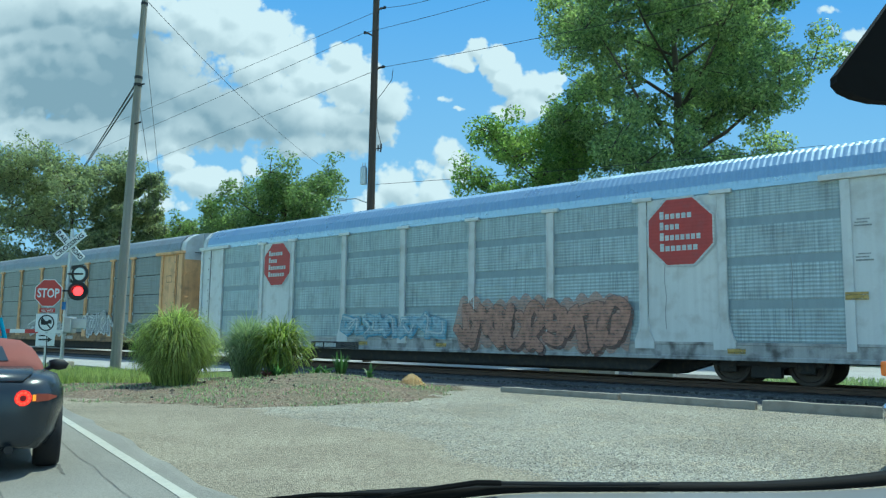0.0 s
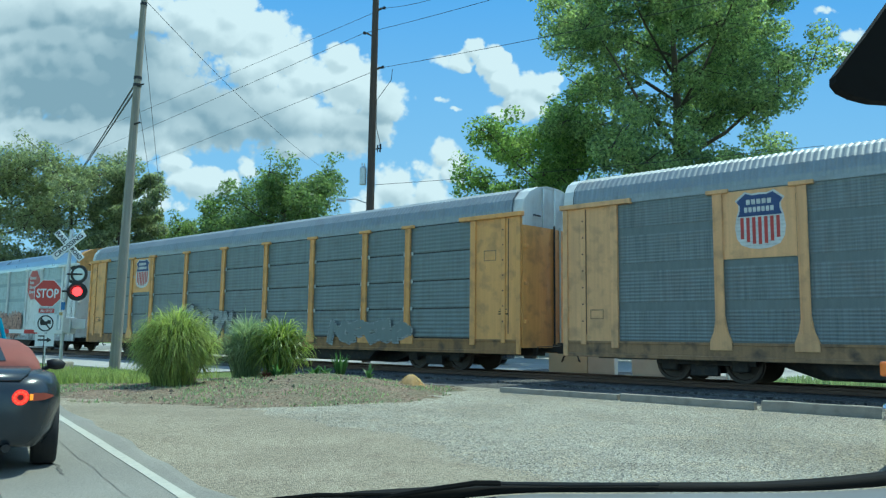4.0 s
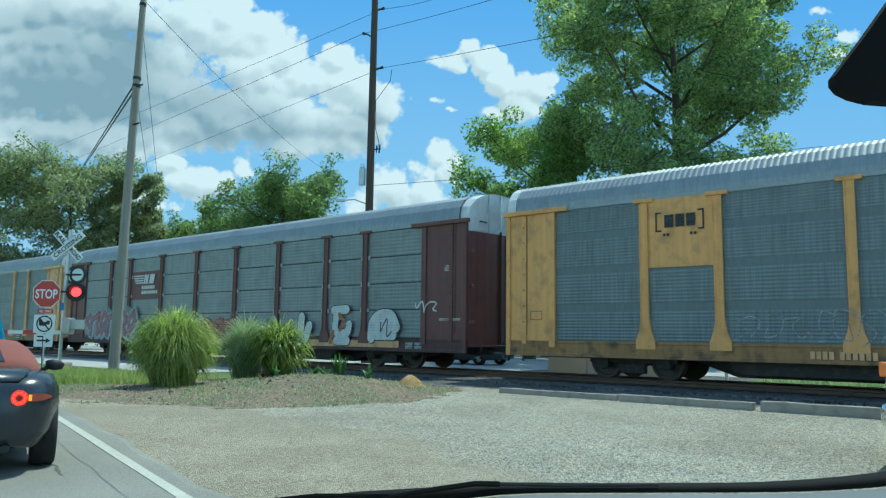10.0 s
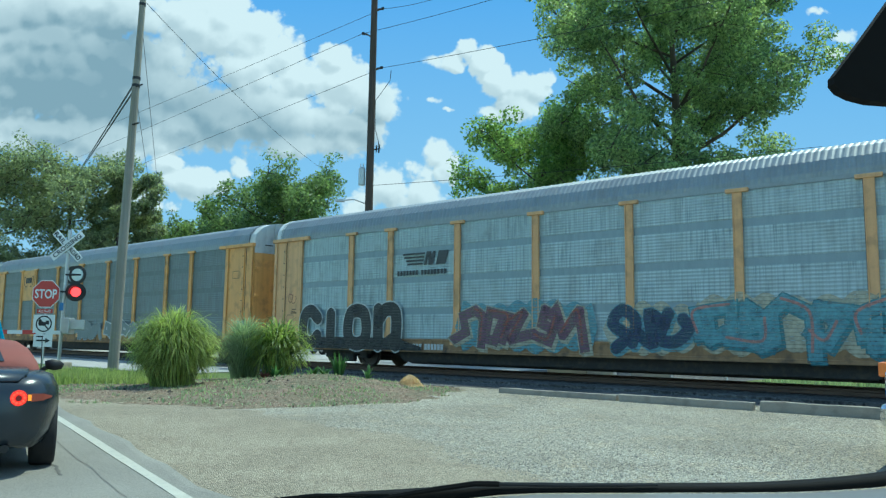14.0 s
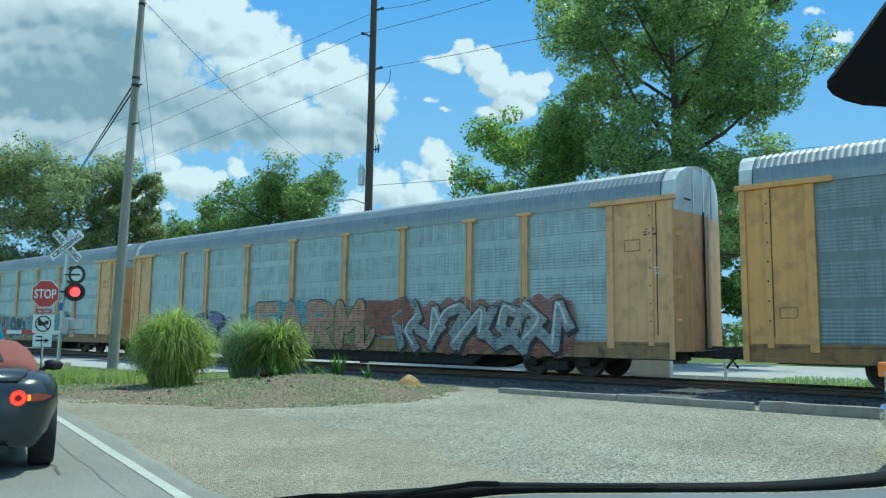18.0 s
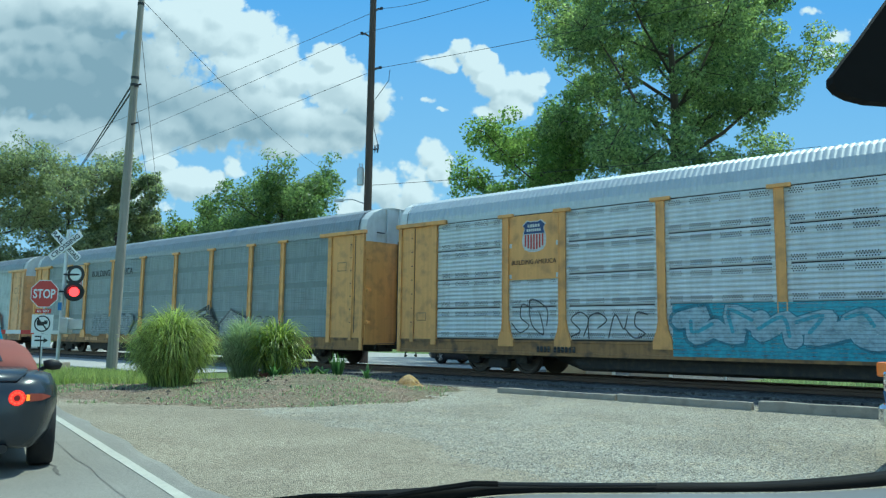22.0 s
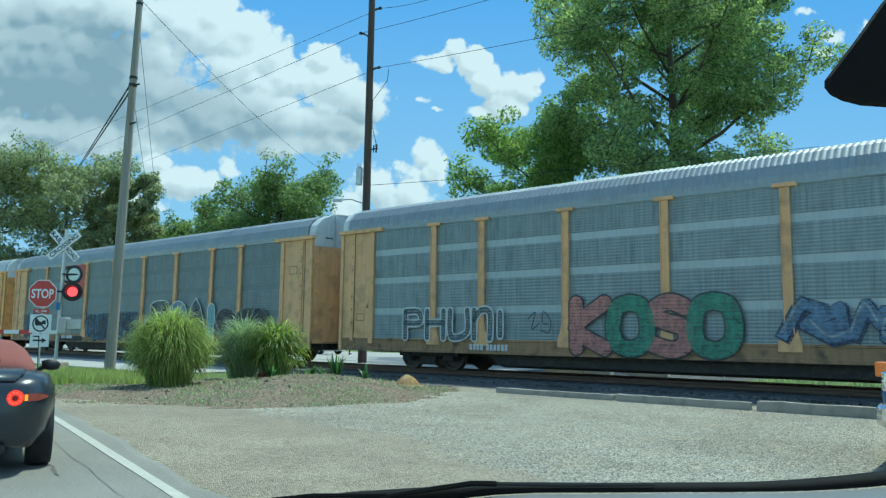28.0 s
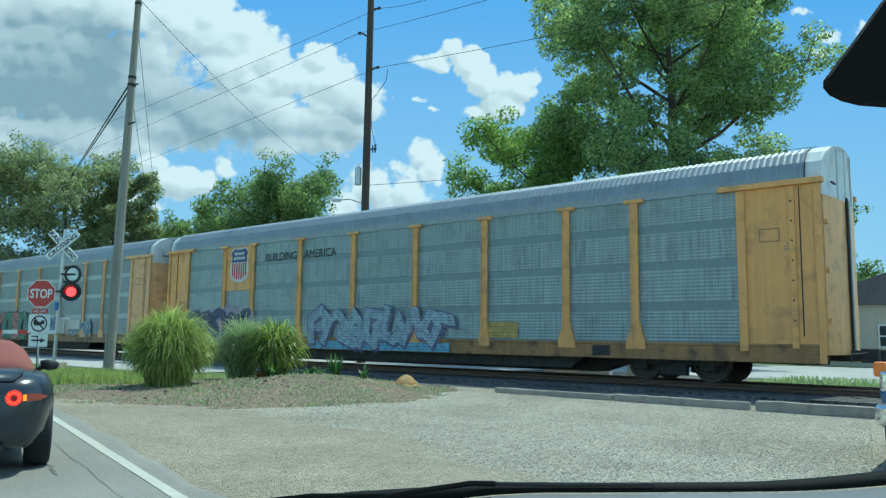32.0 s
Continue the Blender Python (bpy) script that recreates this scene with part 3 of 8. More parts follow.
def truck_bolster():
    bm = bmesh.new()
    for sgn in (-1, 1):
        box(bm, -1.25, 1.25, sgn * 0.98 - 0.09, sgn * 0.98 + 0.09, 0.42, 0.60, 0.03)
        box(bm, -0.35, 0.35, sgn * 0.98 - 0.10, sgn * 0.98 + 0.10, 0.16, 0.44, 0.03)
        for dx in (-0.88, 0.88):
            box(bm, dx - 0.2, dx + 0.2, sgn * 1.0 - 0.11, sgn * 1.0 + 0.11, 0.28, 0.62, 0.04)
        for dx in (-0.2, 0.0, 0.2):
            rod(bm, (dx, sgn * 0.98, 0.18), (dx, sgn * 0.98, 0.44), 0.07)
    box(bm, -0.2, 0.2, -0.95, 0.95, 0.35, 0.62, 0.03)
    return bm_mesh("side_frame", bm)


WHEEL_R = 0.46


def wheelset_mesh():
    """Two wheels on an axle along y, centred on the axle."""
    bm = bmesh.new()
    rod(bm, (0, -1.05, 0), (0, 1.05, 0), 0.08, seg=10)
    for sgn in (-1, 1):
        rings = []
        for y, r in ((0.69, 0.10), (0.69, 0.42), (0.70, 0.485), (0.725, 0.49), (0.735, WHEEL_R), (0.83, WHEEL_R - 0.006), (0.83, 0.38), (0.79, 0.36), (0.78, 0.17), (0.84, 0.15), (0.84, 0.02)):
            rings.append([(r * math.cos(a), sgn * y, r * math.sin(a)) for a in (2 * math.pi * k / 28 for k in range(28))])
        wheel = loft(rings, caps=False)
        me = bpy.data.meshes.new("w")
        wheel.to_mesh(me)
        wheel.free()
        bm.from_mesh(me)
        bpy.data.meshes.remove(me)
        for k in range(6):
            a = 2 * math.pi * k / 6
            rod(bm, (0.26 * math.cos(a), sgn * 0.77, 0.26 * math.sin(a)), (0.26 * math.cos(a), sgn * 0.80, 0.26 * math.sin(a)), 0.035, seg=6)
    return bm_mesh("wheelset", bm)


def coupler_mesh():
    bm = boxes((-0.9, -0.2, -0.12, 0.12, 0.62, 0.86), (-0.25, 0.12, -0.2, 0.2, 0.58, 0.9), bevel=0.02)
    box(bm, 0.05, 0.3, 0.02, 0.2, 0.6, 0.88, 0.03)
    return bm_mesh("coupler", bm)


def shield(w, h, k=1.0):
    """Outline of a railway shield."""
    half = [(0, -0.5), (0.20, -0.48), (0.38, -0.42), (0.47, -0.30), (0.50, -0.13), (0.465, 0.06), (0.42, 0.18), (0.42, 0.26), (0.49, 0.34), (0.29, 0.48), (0.15, 0.44), (0, 0.45)]
    return [(x * w * k, z * h * k) for x, z in half] + [(-x * w * k, z * h * k) for x, z in half[-2:0:-1]]


def paint(name, colour, rough=0.55, var=0.12, wear=0.55):
    """Old paint on ribbed sheet: it has come off in flakes and along the ribs."""
    key = "paint_" + name
    if key not in mesh_store:
        m = mesh_store[key] = mat(key, colour, rough, 0, var, 2.5, 30, 0.03, streak=0.3, dirt=tuple(c * 0.55 + 0.05 for c in colour), dirt_amount=0.35)
        t, b = m.node_tree, m.node_tree.nodes["Principled BSDF"]
        tc = add_node(t, "ShaderNodeTexCoord")
        flakes = add_node(t, "ShaderNodeTexNoise")
        flakes.inputs["Scale"].default_value, flakes.inputs["Detail"].default_value, flakes.inputs["Roughness"].default_value = 5.0, 8, 0.7
        link(t, tc.outputs["Object"], flakes.inputs["Vector"])
        gone = add_node(t, "ShaderNodeMapRange")
        gone.inputs[1].default_value, gone.inputs[2].default_value, gone.inputs[3].default_value, gone.inputs[4].default_value = 0.40, 0.68, wear * 0.12, wear
        link(t, flakes.outputs[0], gone.inputs[0])
        sep = add_node(t, "ShaderNodeSeparateXYZ")
        link(t, tc.outputs["Object"], sep.inputs[0])
        k = add_node(t, "ShaderNodeMath", op="MULTIPLY")
        k.inputs[1].default_value = 70.0
        link(t, sep.outputs[2], k.inputs[0])
        rib = add_node(t, "ShaderNodeMath", op="SINE")
        link(t, k.outputs[0], rib.inputs[0])
        edge = add_node(t, "ShaderNodeMapRange")
        edge.inputs[1].default_value, edge.inputs[2].default_value, edge.inputs[4].default_value = 0.2, 0.9, wear * 0.5
        link(t, rib.outputs[0], edge.inputs[0])
        both = add_node(t, "ShaderNodeMath", op="ADD")
        both.use_clamp = True
        link(t, gone.outputs[0], both.inputs[0])
        link(t, edge.outputs[0], both.inputs[1])
        bare = add_node(t, "ShaderNodeBsdfTransparent")
        mx = add_node(t, "ShaderNodeMixShader")
        link(t, both.outputs[0], mx.inputs[0])
        link(t, b.outputs[0], mx.inputs[1])
        link(t, bare.outputs[0], mx.inputs[2])
        link(t, mx.outputs[0], t.nodes["Material Output"].inputs[0])
    return mesh_store[key]


BLUE_P, RED_P, WHITE_P, BLACK_P = paint("navy", (0.03, 0.06, 0.17), wear=0.12), paint("red", (0.42, 0.05, 0.045), wear=0.12), paint("white", (0.62, 0.63, 0.62), wear=0.25), paint("black", (0.025, 0.026, 0.028), wear=0.25)


def at_face(x, z, out=0.06):
    return Matrix.Translation((x, -HALF - out, z))


def decal(car, name, bm, material, x, z, out, label=""):
    o = part(name, bm, material, car, label)
    o.matrix_basis = at_face(x, z, out)
    return o


def letter_bars(parent, x0, x1, z, h, count, material, y0=-0.012, y1=-0.006, first=1.0):
    """A row of plain bars, one for each letter of a painted name; the first may be taller."""
    step = (x1 - x0) / count
    for i in range(count):
        k = first if i == 0 else 1.0
        part("lettering_bar", boxes((x0 + i * step, x0 + (i + 0.74) * step, y0, y1, z - h / 2, z + h * (k - 0.5))), material, parent)


def shield_emblem(car, x, z, w, h, pale=False):
    """A railway shield: white rim, blue head, red stripes."""
    e = decal(car, "shield_emblem", extrude(shield(w, h), 0, 0.01), WHITE_P, x, z, 0.010, "painted shield, blue head over red and white stripes")
    head = [p for p in shield(w, h, 0.93) if p[1] > 0.10 * h]
    part("shield_head", extrude([(0.43 * w, 0.06 * h)] + head + [(-0.43 * w, 0.06 * h)], -0.006, 0.0), BLUE_P, e)
    for i in range(7):
        cx = (i - 3) * 0.118 * w
        low = -0.42 * h + 0.10 * h * (abs(i - 3) / 3) ** 2
        part("stripe", boxes((cx - 0.033 * w, cx + 0.033 * w, -0.006, 0, low, 0.04 * h)), RED_P, e)
    for zz, ww in ((0.30, 0.26), (0.17, 0.30)):
        letter_bars(e, -ww * w, ww * w, zz * h, 0.085 * h, 5 if zz > 0.2 else 7, WHITE_P)
    return e


def bars(car, name, rows, material, x, z, out, label=""):
    """Plain bars that stand for writing."""
    base = None
    for x0, x1, z0, z1 in rows:
        bm = boxes((x0, x1, 0, 0.004, z0, z1))
        if base is None:
            base = decal(car, name, bm, material, x, z, out, label)
        else:
            part("bar", bm, material, base)
    return base


def slanted_emblem(car, x, z, material, out, words_below):
    """A railway emblem as plain shapes: leaning bars, two leaning blocks, and rows of small blocks below."""
    lean = 0.28
    base = None
    for i in range(4):
        z0 = 0.80 - i * 0.11
        o = extrude([(0.10 * i + lean * z0, z0), (0.98 + lean * z0, z0), (0.98 + lean * (z0 + 0.06), z0 + 0.06), (0.10 * i + lean * (z0 + 0.06), z0 + 0.06)], 0, 0.004)
        if base is None:
            base = decal(car, "emblem", o, material, x, z, out, "leaning bars and blocks of a railway emblem")
        else:
            part("bar", o, material, base)
    for x0, x1 in ((1.04, 1.16), (1.30, 1.42), (1.55, 1.95)):
        part("bar", extrude([(x0 + lean * 0.45, 0.45), (x1 + lean * 0.45, 0.45), (x1 + lean * 0.88, 0.88), (x0 + lean * 0.88, 0.88)], 0, 0.004), material, base)
    part("bar", extrude([(1.12 + lean * 0.88, 0.88), (1.24 + lean * 0.88, 0.88), (1.36 + lean * 0.45, 0.45), (1.24 + lean * 0.45, 0.45)], -0.003, 0.0035), material, base)
    for x0, x1, z0, n in words_below:
        letter_bars(base, x0, x1, z0, 0.15, n, material, 0.0, 0.004)
    return base


def digits(car, x, z, count, h, material, out=0.012, name="reporting_mark"):
    cx, base = 0, None
    for i in range(count):
        o = decal(base or car, name if base is None else "character_bar", boxes((cx, cx + h * 0.55, 0, 0.004, 0, h)), material, x, z, out)
        if base:
            o.matrix_basis = Matrix.Identity(4)
        base = base or o
        cx += h * 0.55 * 1.35 + (0.5 * h if i == 3 else 0)
    return base


FLOURISHES = [  # single strokes of a spray can that spell nothing
    [(0.9, 0.15), (0.25, 0.05), (0.05, 0.60), (0.55, 0.95), (0.70, 0.45), (0.30, 0.40)],
    [(0.15, 0.0), (0.1, 0.75), (0.55, 1.0), (0.95, 0.65), (0.55, 0.38)],
    [(0.0, 0.85), (0.45, 1.0), (0.55, 0.50), (0.15, 0.25), (0.60, 0.0), (1.0, 0.35)],
    [(0.25, 0.25), (0.05, 0.80), (0.75, 1.0), (0.95, 0.30), (0.45, 0.10), (0.45, 0.60)],
    [(0.0, 0.35), (0.35, 0.0), (0.60, 0.55), (0.30, 0.95), (0.95, 0.80)],
    [(0.0, 0.0), (0.12, 0.80), (0.50, 1.0), (0.88, 0.75), (0.70, 0.25), (1.0, 0.05)],
    [(0.0, 0.60), (0.55, 0.95), (0.35, 0.10), (0.95, 0.40)],
    [(0.10, 0.95), (0.05, 0.20), (0.60, 0.0), (0.95, 0.45), (0.60, 0.75)],
    [(0.20, 0.0), (0.60, 0.30), (0.10, 0.70), (0.50, 1.0), (0.95, 0.70), (0.80, 0.10)],
    [(0.90, 0.0), (0.55, 0.9), (0.20, 0.35), (0.0, 0.85)],
]


def ribbon(line, wide, y, round_ends=True):
    """A flat brush stroke as one strip; it lies a hair nearer as it goes on, so that it may cross itself."""
    bm = bmesh.new()
    n = len(line)
    pts = []
    if round_ends:      # soften the corners
        fine = []
        for i in range(n - 1):
            p0, p1, p2, p3 = line[max(0, i - 1)], line[i], line[i + 1], line[min(n - 1, i + 2)]
            for k in range(5):
                t = k / 5
                fine.append(tuple(0.5 * (2 * p1[d] + (p2[d] - p0[d]) * t + (2 * p0[d] - 5 * p1[d] + 4 * p2[d] - p3[d]) * t * t + (3 * p1[d] - p0[d] - 3 * p2[d] + p3[d]) * t ** 3) for d in (0, 1)))
        line = fine + [line[-1]]
        n = len(line)
    ways = [(Vector(b) - Vector(a)).normalized() for a, b in zip(line, line[1:])]
    h = wide / 2
    rows = []
    first, last = Vector(line[0]), Vector(line[-1])
    if round_ends:
        for k in (1.0, 0.75, 0.4):
            rows.append((first - ways[0] * h * k, ways[0], h * math.sqrt(max(0.02, 1 - k * k))))
    else:
        rows.append((first - ways[0] * h, ways[0], h))
    for i in range(n):
        a, b = ways[max(0, i - 1)], ways[min(n - 2, i)]
        m = a + b
        if m.length < 0.35 or (i not in (0, n - 1) and a.dot(b) < -0.2):      # a sharp turn: end one stretch and begin the next
            p = Vector(line[i])
            rows += [(p + a * h * 0.6, a, h), (p - b * h * 0.6, b, h)]
        else:
            m.normalize()
            rows.append((Vector(line[i]), m, h / max(0.72, m.dot(b))))
    if round_ends:
        for k in (0.4, 0.75, 1.0):
            rows.append((last + ways[-1] * h * k, ways[-1], h * math.sqrt(max(0.02, 1 - k * k))))
    else:
        rows.append((last + ways[-1] * h * 1.3, (ways[-1] + Vector((-ways[-1].y, ways[-1].x)) * 0.5).normalized(), h))
    prev = None
    for i, (p, w, k) in enumerate(rows):
        q = Vector((-w.y, w.x)) * k
        pair = [bm.verts.new((p.x + sg * q.x, y - 0.00012 * i, p.y + sg * q.y)) for sg in (1, -1)]
        if prev:
            f = bm.faces.new((prev[0], prev[1], pair[1], pair[0]))
            f.normal_update()
            if f.normal.y > 0:
                f.normal_flip()
        prev = pair
    return bm


def mural(car, x, z, w, h, seed, count, fill, rim, cloud=None, shine=None, jag=0.16, lean=0.1, name="graffiti", label=""):
    """Spray paint in layers: backing cloud, outlined flourishes with a block shadow, inner lines and highlights."""
    rnd = random.Random(seed + 99)
    soft = jag < 0.29
    cw = w / count
    brush = (0.42 if soft else 0.35) * min(cw, h) * rnd.uniform(0.95, 1.1)
    lines, last = [], -1
    for i in range(count):
        pick = rnd.randrange(len(FLOURISHES))
        pick = (pick + 3) % len(FLOURISHES) if pick == last else pick
        last = pick
        gw, gh = cw * (rnd.uniform(1.20, 1.50) if count > 1 else 0.95) - brush * 0.6, h * rnd.uniform(0.86, 1.02) - brush
        ox, oz = -w / 2 + (i + 0.5) * cw + rnd.uniform(-0.05, 0.05) * cw, rnd.uniform(-0.05, 0.05) * h
        tilt, mirror = lean + rnd.uniform(-0.15, 0.15), rnd.choice((-1, 1))
        pts = [(mirror * (a - 0.5 + rnd.uniform(-jag, jag) * 0.4) * gw, (b - 0.5 + rnd.uniform(-jag, jag) * 0.3) * gh) for a, b in FLOURISHES[pick]]
        lines.append([(ox + a + tilt * b, oz + b) for a, b in pts])
    if cloud:
        bm = bmesh.new()
        k = 14 * count
        ph = rnd.uniform(0, 6)
        edge = [(-w / 2 + w * i / k + cw * 0.1, h * (0.43 + 0.13 * abs(math.sin(i * 0.31 + ph)) + 0.05 * math.sin(i * 0.13 + 2 * ph))) for i in range(k + 1)]
        edge = [(-w / 2 - 0.25 * cw, 0.0)] + edge + [(w / 2 + 0.3 * cw, 0.0)] + [(a, -b * 0.92) for a, b in edge[::-1]]
        f = bm.faces.new([bm.verts.new((a, 0.0124, b)) for a, b in edge])
        f.normal_update()
        if f.normal.y > 0:
            f.normal_flip()
        bmesh.ops.triangulate(bm, faces=bm.faces)
    else:
        bm = ribbon(lines[0], brush * 1.45, 0.008, soft)
    base = decal(car, name, bm, cloud or rim, x, z, 0.060, label)
    for i, line in enumerate(lines):
        y = 0.006 - 0.0022 * (i % 2)
        part("block_shadow", ribbon([(a + 0.05 * h, b - 0.055 * h) for a, b in line], brush * (1.10 if soft else 1.20), y + 0.004, soft), rim, base)
        part("stroke_rim", ribbon(line, brush * (1.15 if soft else 1.24), y + 0.002, soft), rim, base)
        stroke = part("stroke", ribbon(line, brush, y - 0.0062, soft), fill, base)
        if shine:
            part("highlight", ribbon([(a - 0.20 * brush, b + 0.20 * brush) for a, b in line[:3]], brush * 0.22, y - 0.012, True), shine, stroke)
    return base


def figure(car, x, z, lines, wide, fill, rim, label=""):
    """A painted figure of a few fat brush strokes with a thin outline."""
    base = decal(car, "graffiti", ribbon(lines[0], wide * 1.18, 0.004), rim, x, z, 0.062, label)
    for i, line in enumerate(lines):
        if i:
            part("stroke_rim", ribbon(line, wide * 1.18, 0.003 - 0.0005 * i), rim, base)
        part("stroke", ribbon(line, wide, -0.003 - 0.0008 * i), fill, base)
    return base


LETTERS = {   # skeletons of letters on a ten by ten grid: strokes parted by blanks
    "C": "87592814215082", "I": "5158", "O": "592814215081948859", "N": "1019 16498880", "F": "1019 1999 1575",
    "A": "104990 2474", "R": "1019 1969977515 4580", "M": "1019 194499 9990", "K": "1019 891480", "S": "885928265584815011",
    "P": "1019 1979978515", "H": "1019 9990 1595", "U": "1912309299", "E": "9010 1019 1999 1575", "L": "191090", "2": "1749887510 1090", "Z": "1999109090", "7": "1719996520", "B": "1019 19799775156584713010",
}


def paint_cloud(car, x, z, w, h, seed, colour, out=0.058):
    """A soft-edged patch of sprayed backing colour."""
    rnd = random.Random(seed)
    ph, k = rnd.uniform(0, 6), 56
    ring = [(w / 2 * math.cos(a) * (1 + 0.05 * math.sin(7 * a + ph)), h / 2 * (abs(math.sin(a)) ** 0.45) * math.copysign(1, math.sin(a)) * (1 + 0.10 * math.sin(11 * a + ph) + 0.05 * math.sin(23 * a))) for a in (2 * math.pi * (i + 0.5) / k for i in range(k))]
    return decal(car, "paint_cloud", extrude(ring, 0, 0.002), colour, x, z, out)


def word_strokes(car, x, z, h, brush, text, fill, rim, gap=0.2, label="", wide=0.92):
    """Sprayed letters of fat strokes with a thin rim; letters parted by bars in text."""
    base, cx = None, x
    for i, ch in enumerate(text.split("|")):
        w = h * (0.42 if ch == "I" else wide)
        for code in LETTERS[ch].split():
            pts = [(int(code[k]) / 9 * w - (0.25 * w if ch == "I" else 0), int(code[k + 1]) / 9 * h) for k in range(0, len(code) - 1, 2)]
            pts = [p for j, p in enumerate(pts) if j == 0 or p != pts[j - 1]]
            y = 0.006 - 0.0022 * (i % 2)
            r = ribbon(pts, brush + 0.09, y + 0.002, True)
            m = Matrix.Translation((cx - x, 0, 0))
            if base is None:
                base = decal(car, "graffiti", r, rim, x, z, 0.064, label)
            else:
                part("letter_rim", r, rim, base).matrix_basis = m
            part("letter", ribbon(pts, brush, y - 0.0062, True), fill[i % len(fill)] if isinstance(fill, (list, tuple)) else fill, base).matrix_basis = m
        cx += w + gap
    return base


def scrawl(car, x, z, w, h, seed, material, turns=8, r=0.018, name="graffiti_tag"):
    """A thin illegible tag of quick strokes, one flourish after another; rust runs are plain drips."""
    rnd = random.Random(seed)
    if name == "rust_run":
        return decal(car, name, ribbon([(rnd.uniform(-0.02, 0.02), h * (0.5 - k / 4)) for k in range(5)], 2 * r, 0.0), material, x, z, 0.048)
    count = max(2, int(w / h * 1.4))
    cw, base = w / count, None
    for i in range(count):
        lean, tall = rnd.uniform(0.0, 0.3), rnd.uniform(0.75, 1.05)
        line = [(-w / 2 + (i - 0.1 + a * 1.15) * cw + lean * (b - 0.5) * h, (b - 0.5) * h * tall + rnd.uniform(-0.05, 0.05) * h) for a, b in rnd.choice(FLOURISHES)]
        if rnd.random() < 0.5:
            line = [(-w + 2 * (i + 0.5) * cw - a, b) for a, b in line]
        bm = ribbon(line, 2 * r, -0.002 * (i % 2))
        if base is None:
            base = decal(car, name, bm, material, x, z, 0.060)
        else:
            part("tag_stroke", bm, material, base)
    return base


def letters_of(bm):
    """Split a line of lettering into one bmesh for each letter, by the stretches of x that its pieces share."""
    seen, groups = set(), []
    for v in bm.verts:
        if v.index in seen or v in seen:
            continue
        stack, island = [v], []
        seen.add(v)
        while stack:
            a = stack.pop()
            island.append(a)
            for e in a.link_edges:
                o = e.other_vert(a)
                if o not in seen:
                    seen.add(o)
                    stack.append(o)
        lo, hi = min(p.co.x for p in island), max(p.co.x for p in island)
        groups.append([lo, hi, set(island)])
    groups.sort(key=lambda g: g[0])
    merged = []
    for g in groups:
        if merged and g[0] < merged[-1][1] - 0.5 * min(g[1] - g[0], merged[-1][1] - merged[-1][0]):
            merged[-1][1] = max(merged[-1][1], g[1])
            merged[-1][2] |= g[2]
        else:
            merged.append(g)
    out = []
    for lo, hi, verts in merged:
        nb = bmesh.new()
        table = {v: nb.verts.new(v.co) for v in verts}
        for f in bm.faces:
            if f.verts[0] in verts:
                nb.faces.new([table[v] for v in f.verts])
        out.append(nb)
    bm.free()
    return out


def word(car, text, x, z, w, h, fill, rim=None, fat=0.05, name="graffiti", out=0.062, label=""):
    rows = letters_of(lettering(text, h, 0.004, w, fat))
    o = decal(car, name, rows[0], fill, x, z, out + 0.006, label)
    for bm in rows[1:]:
        part("letter", bm, fill, o)
    if rim:
        for i, bm in enumerate(letters_of(lettering(text, h * 1.10, 0.004, w * 1.04, fat + 0.05))):
            part("letter_rim", bm, rim, o).matrix_basis = Matrix.Translation((0, 0.006 + 0.0004 * (i % 2), 0))
    return o


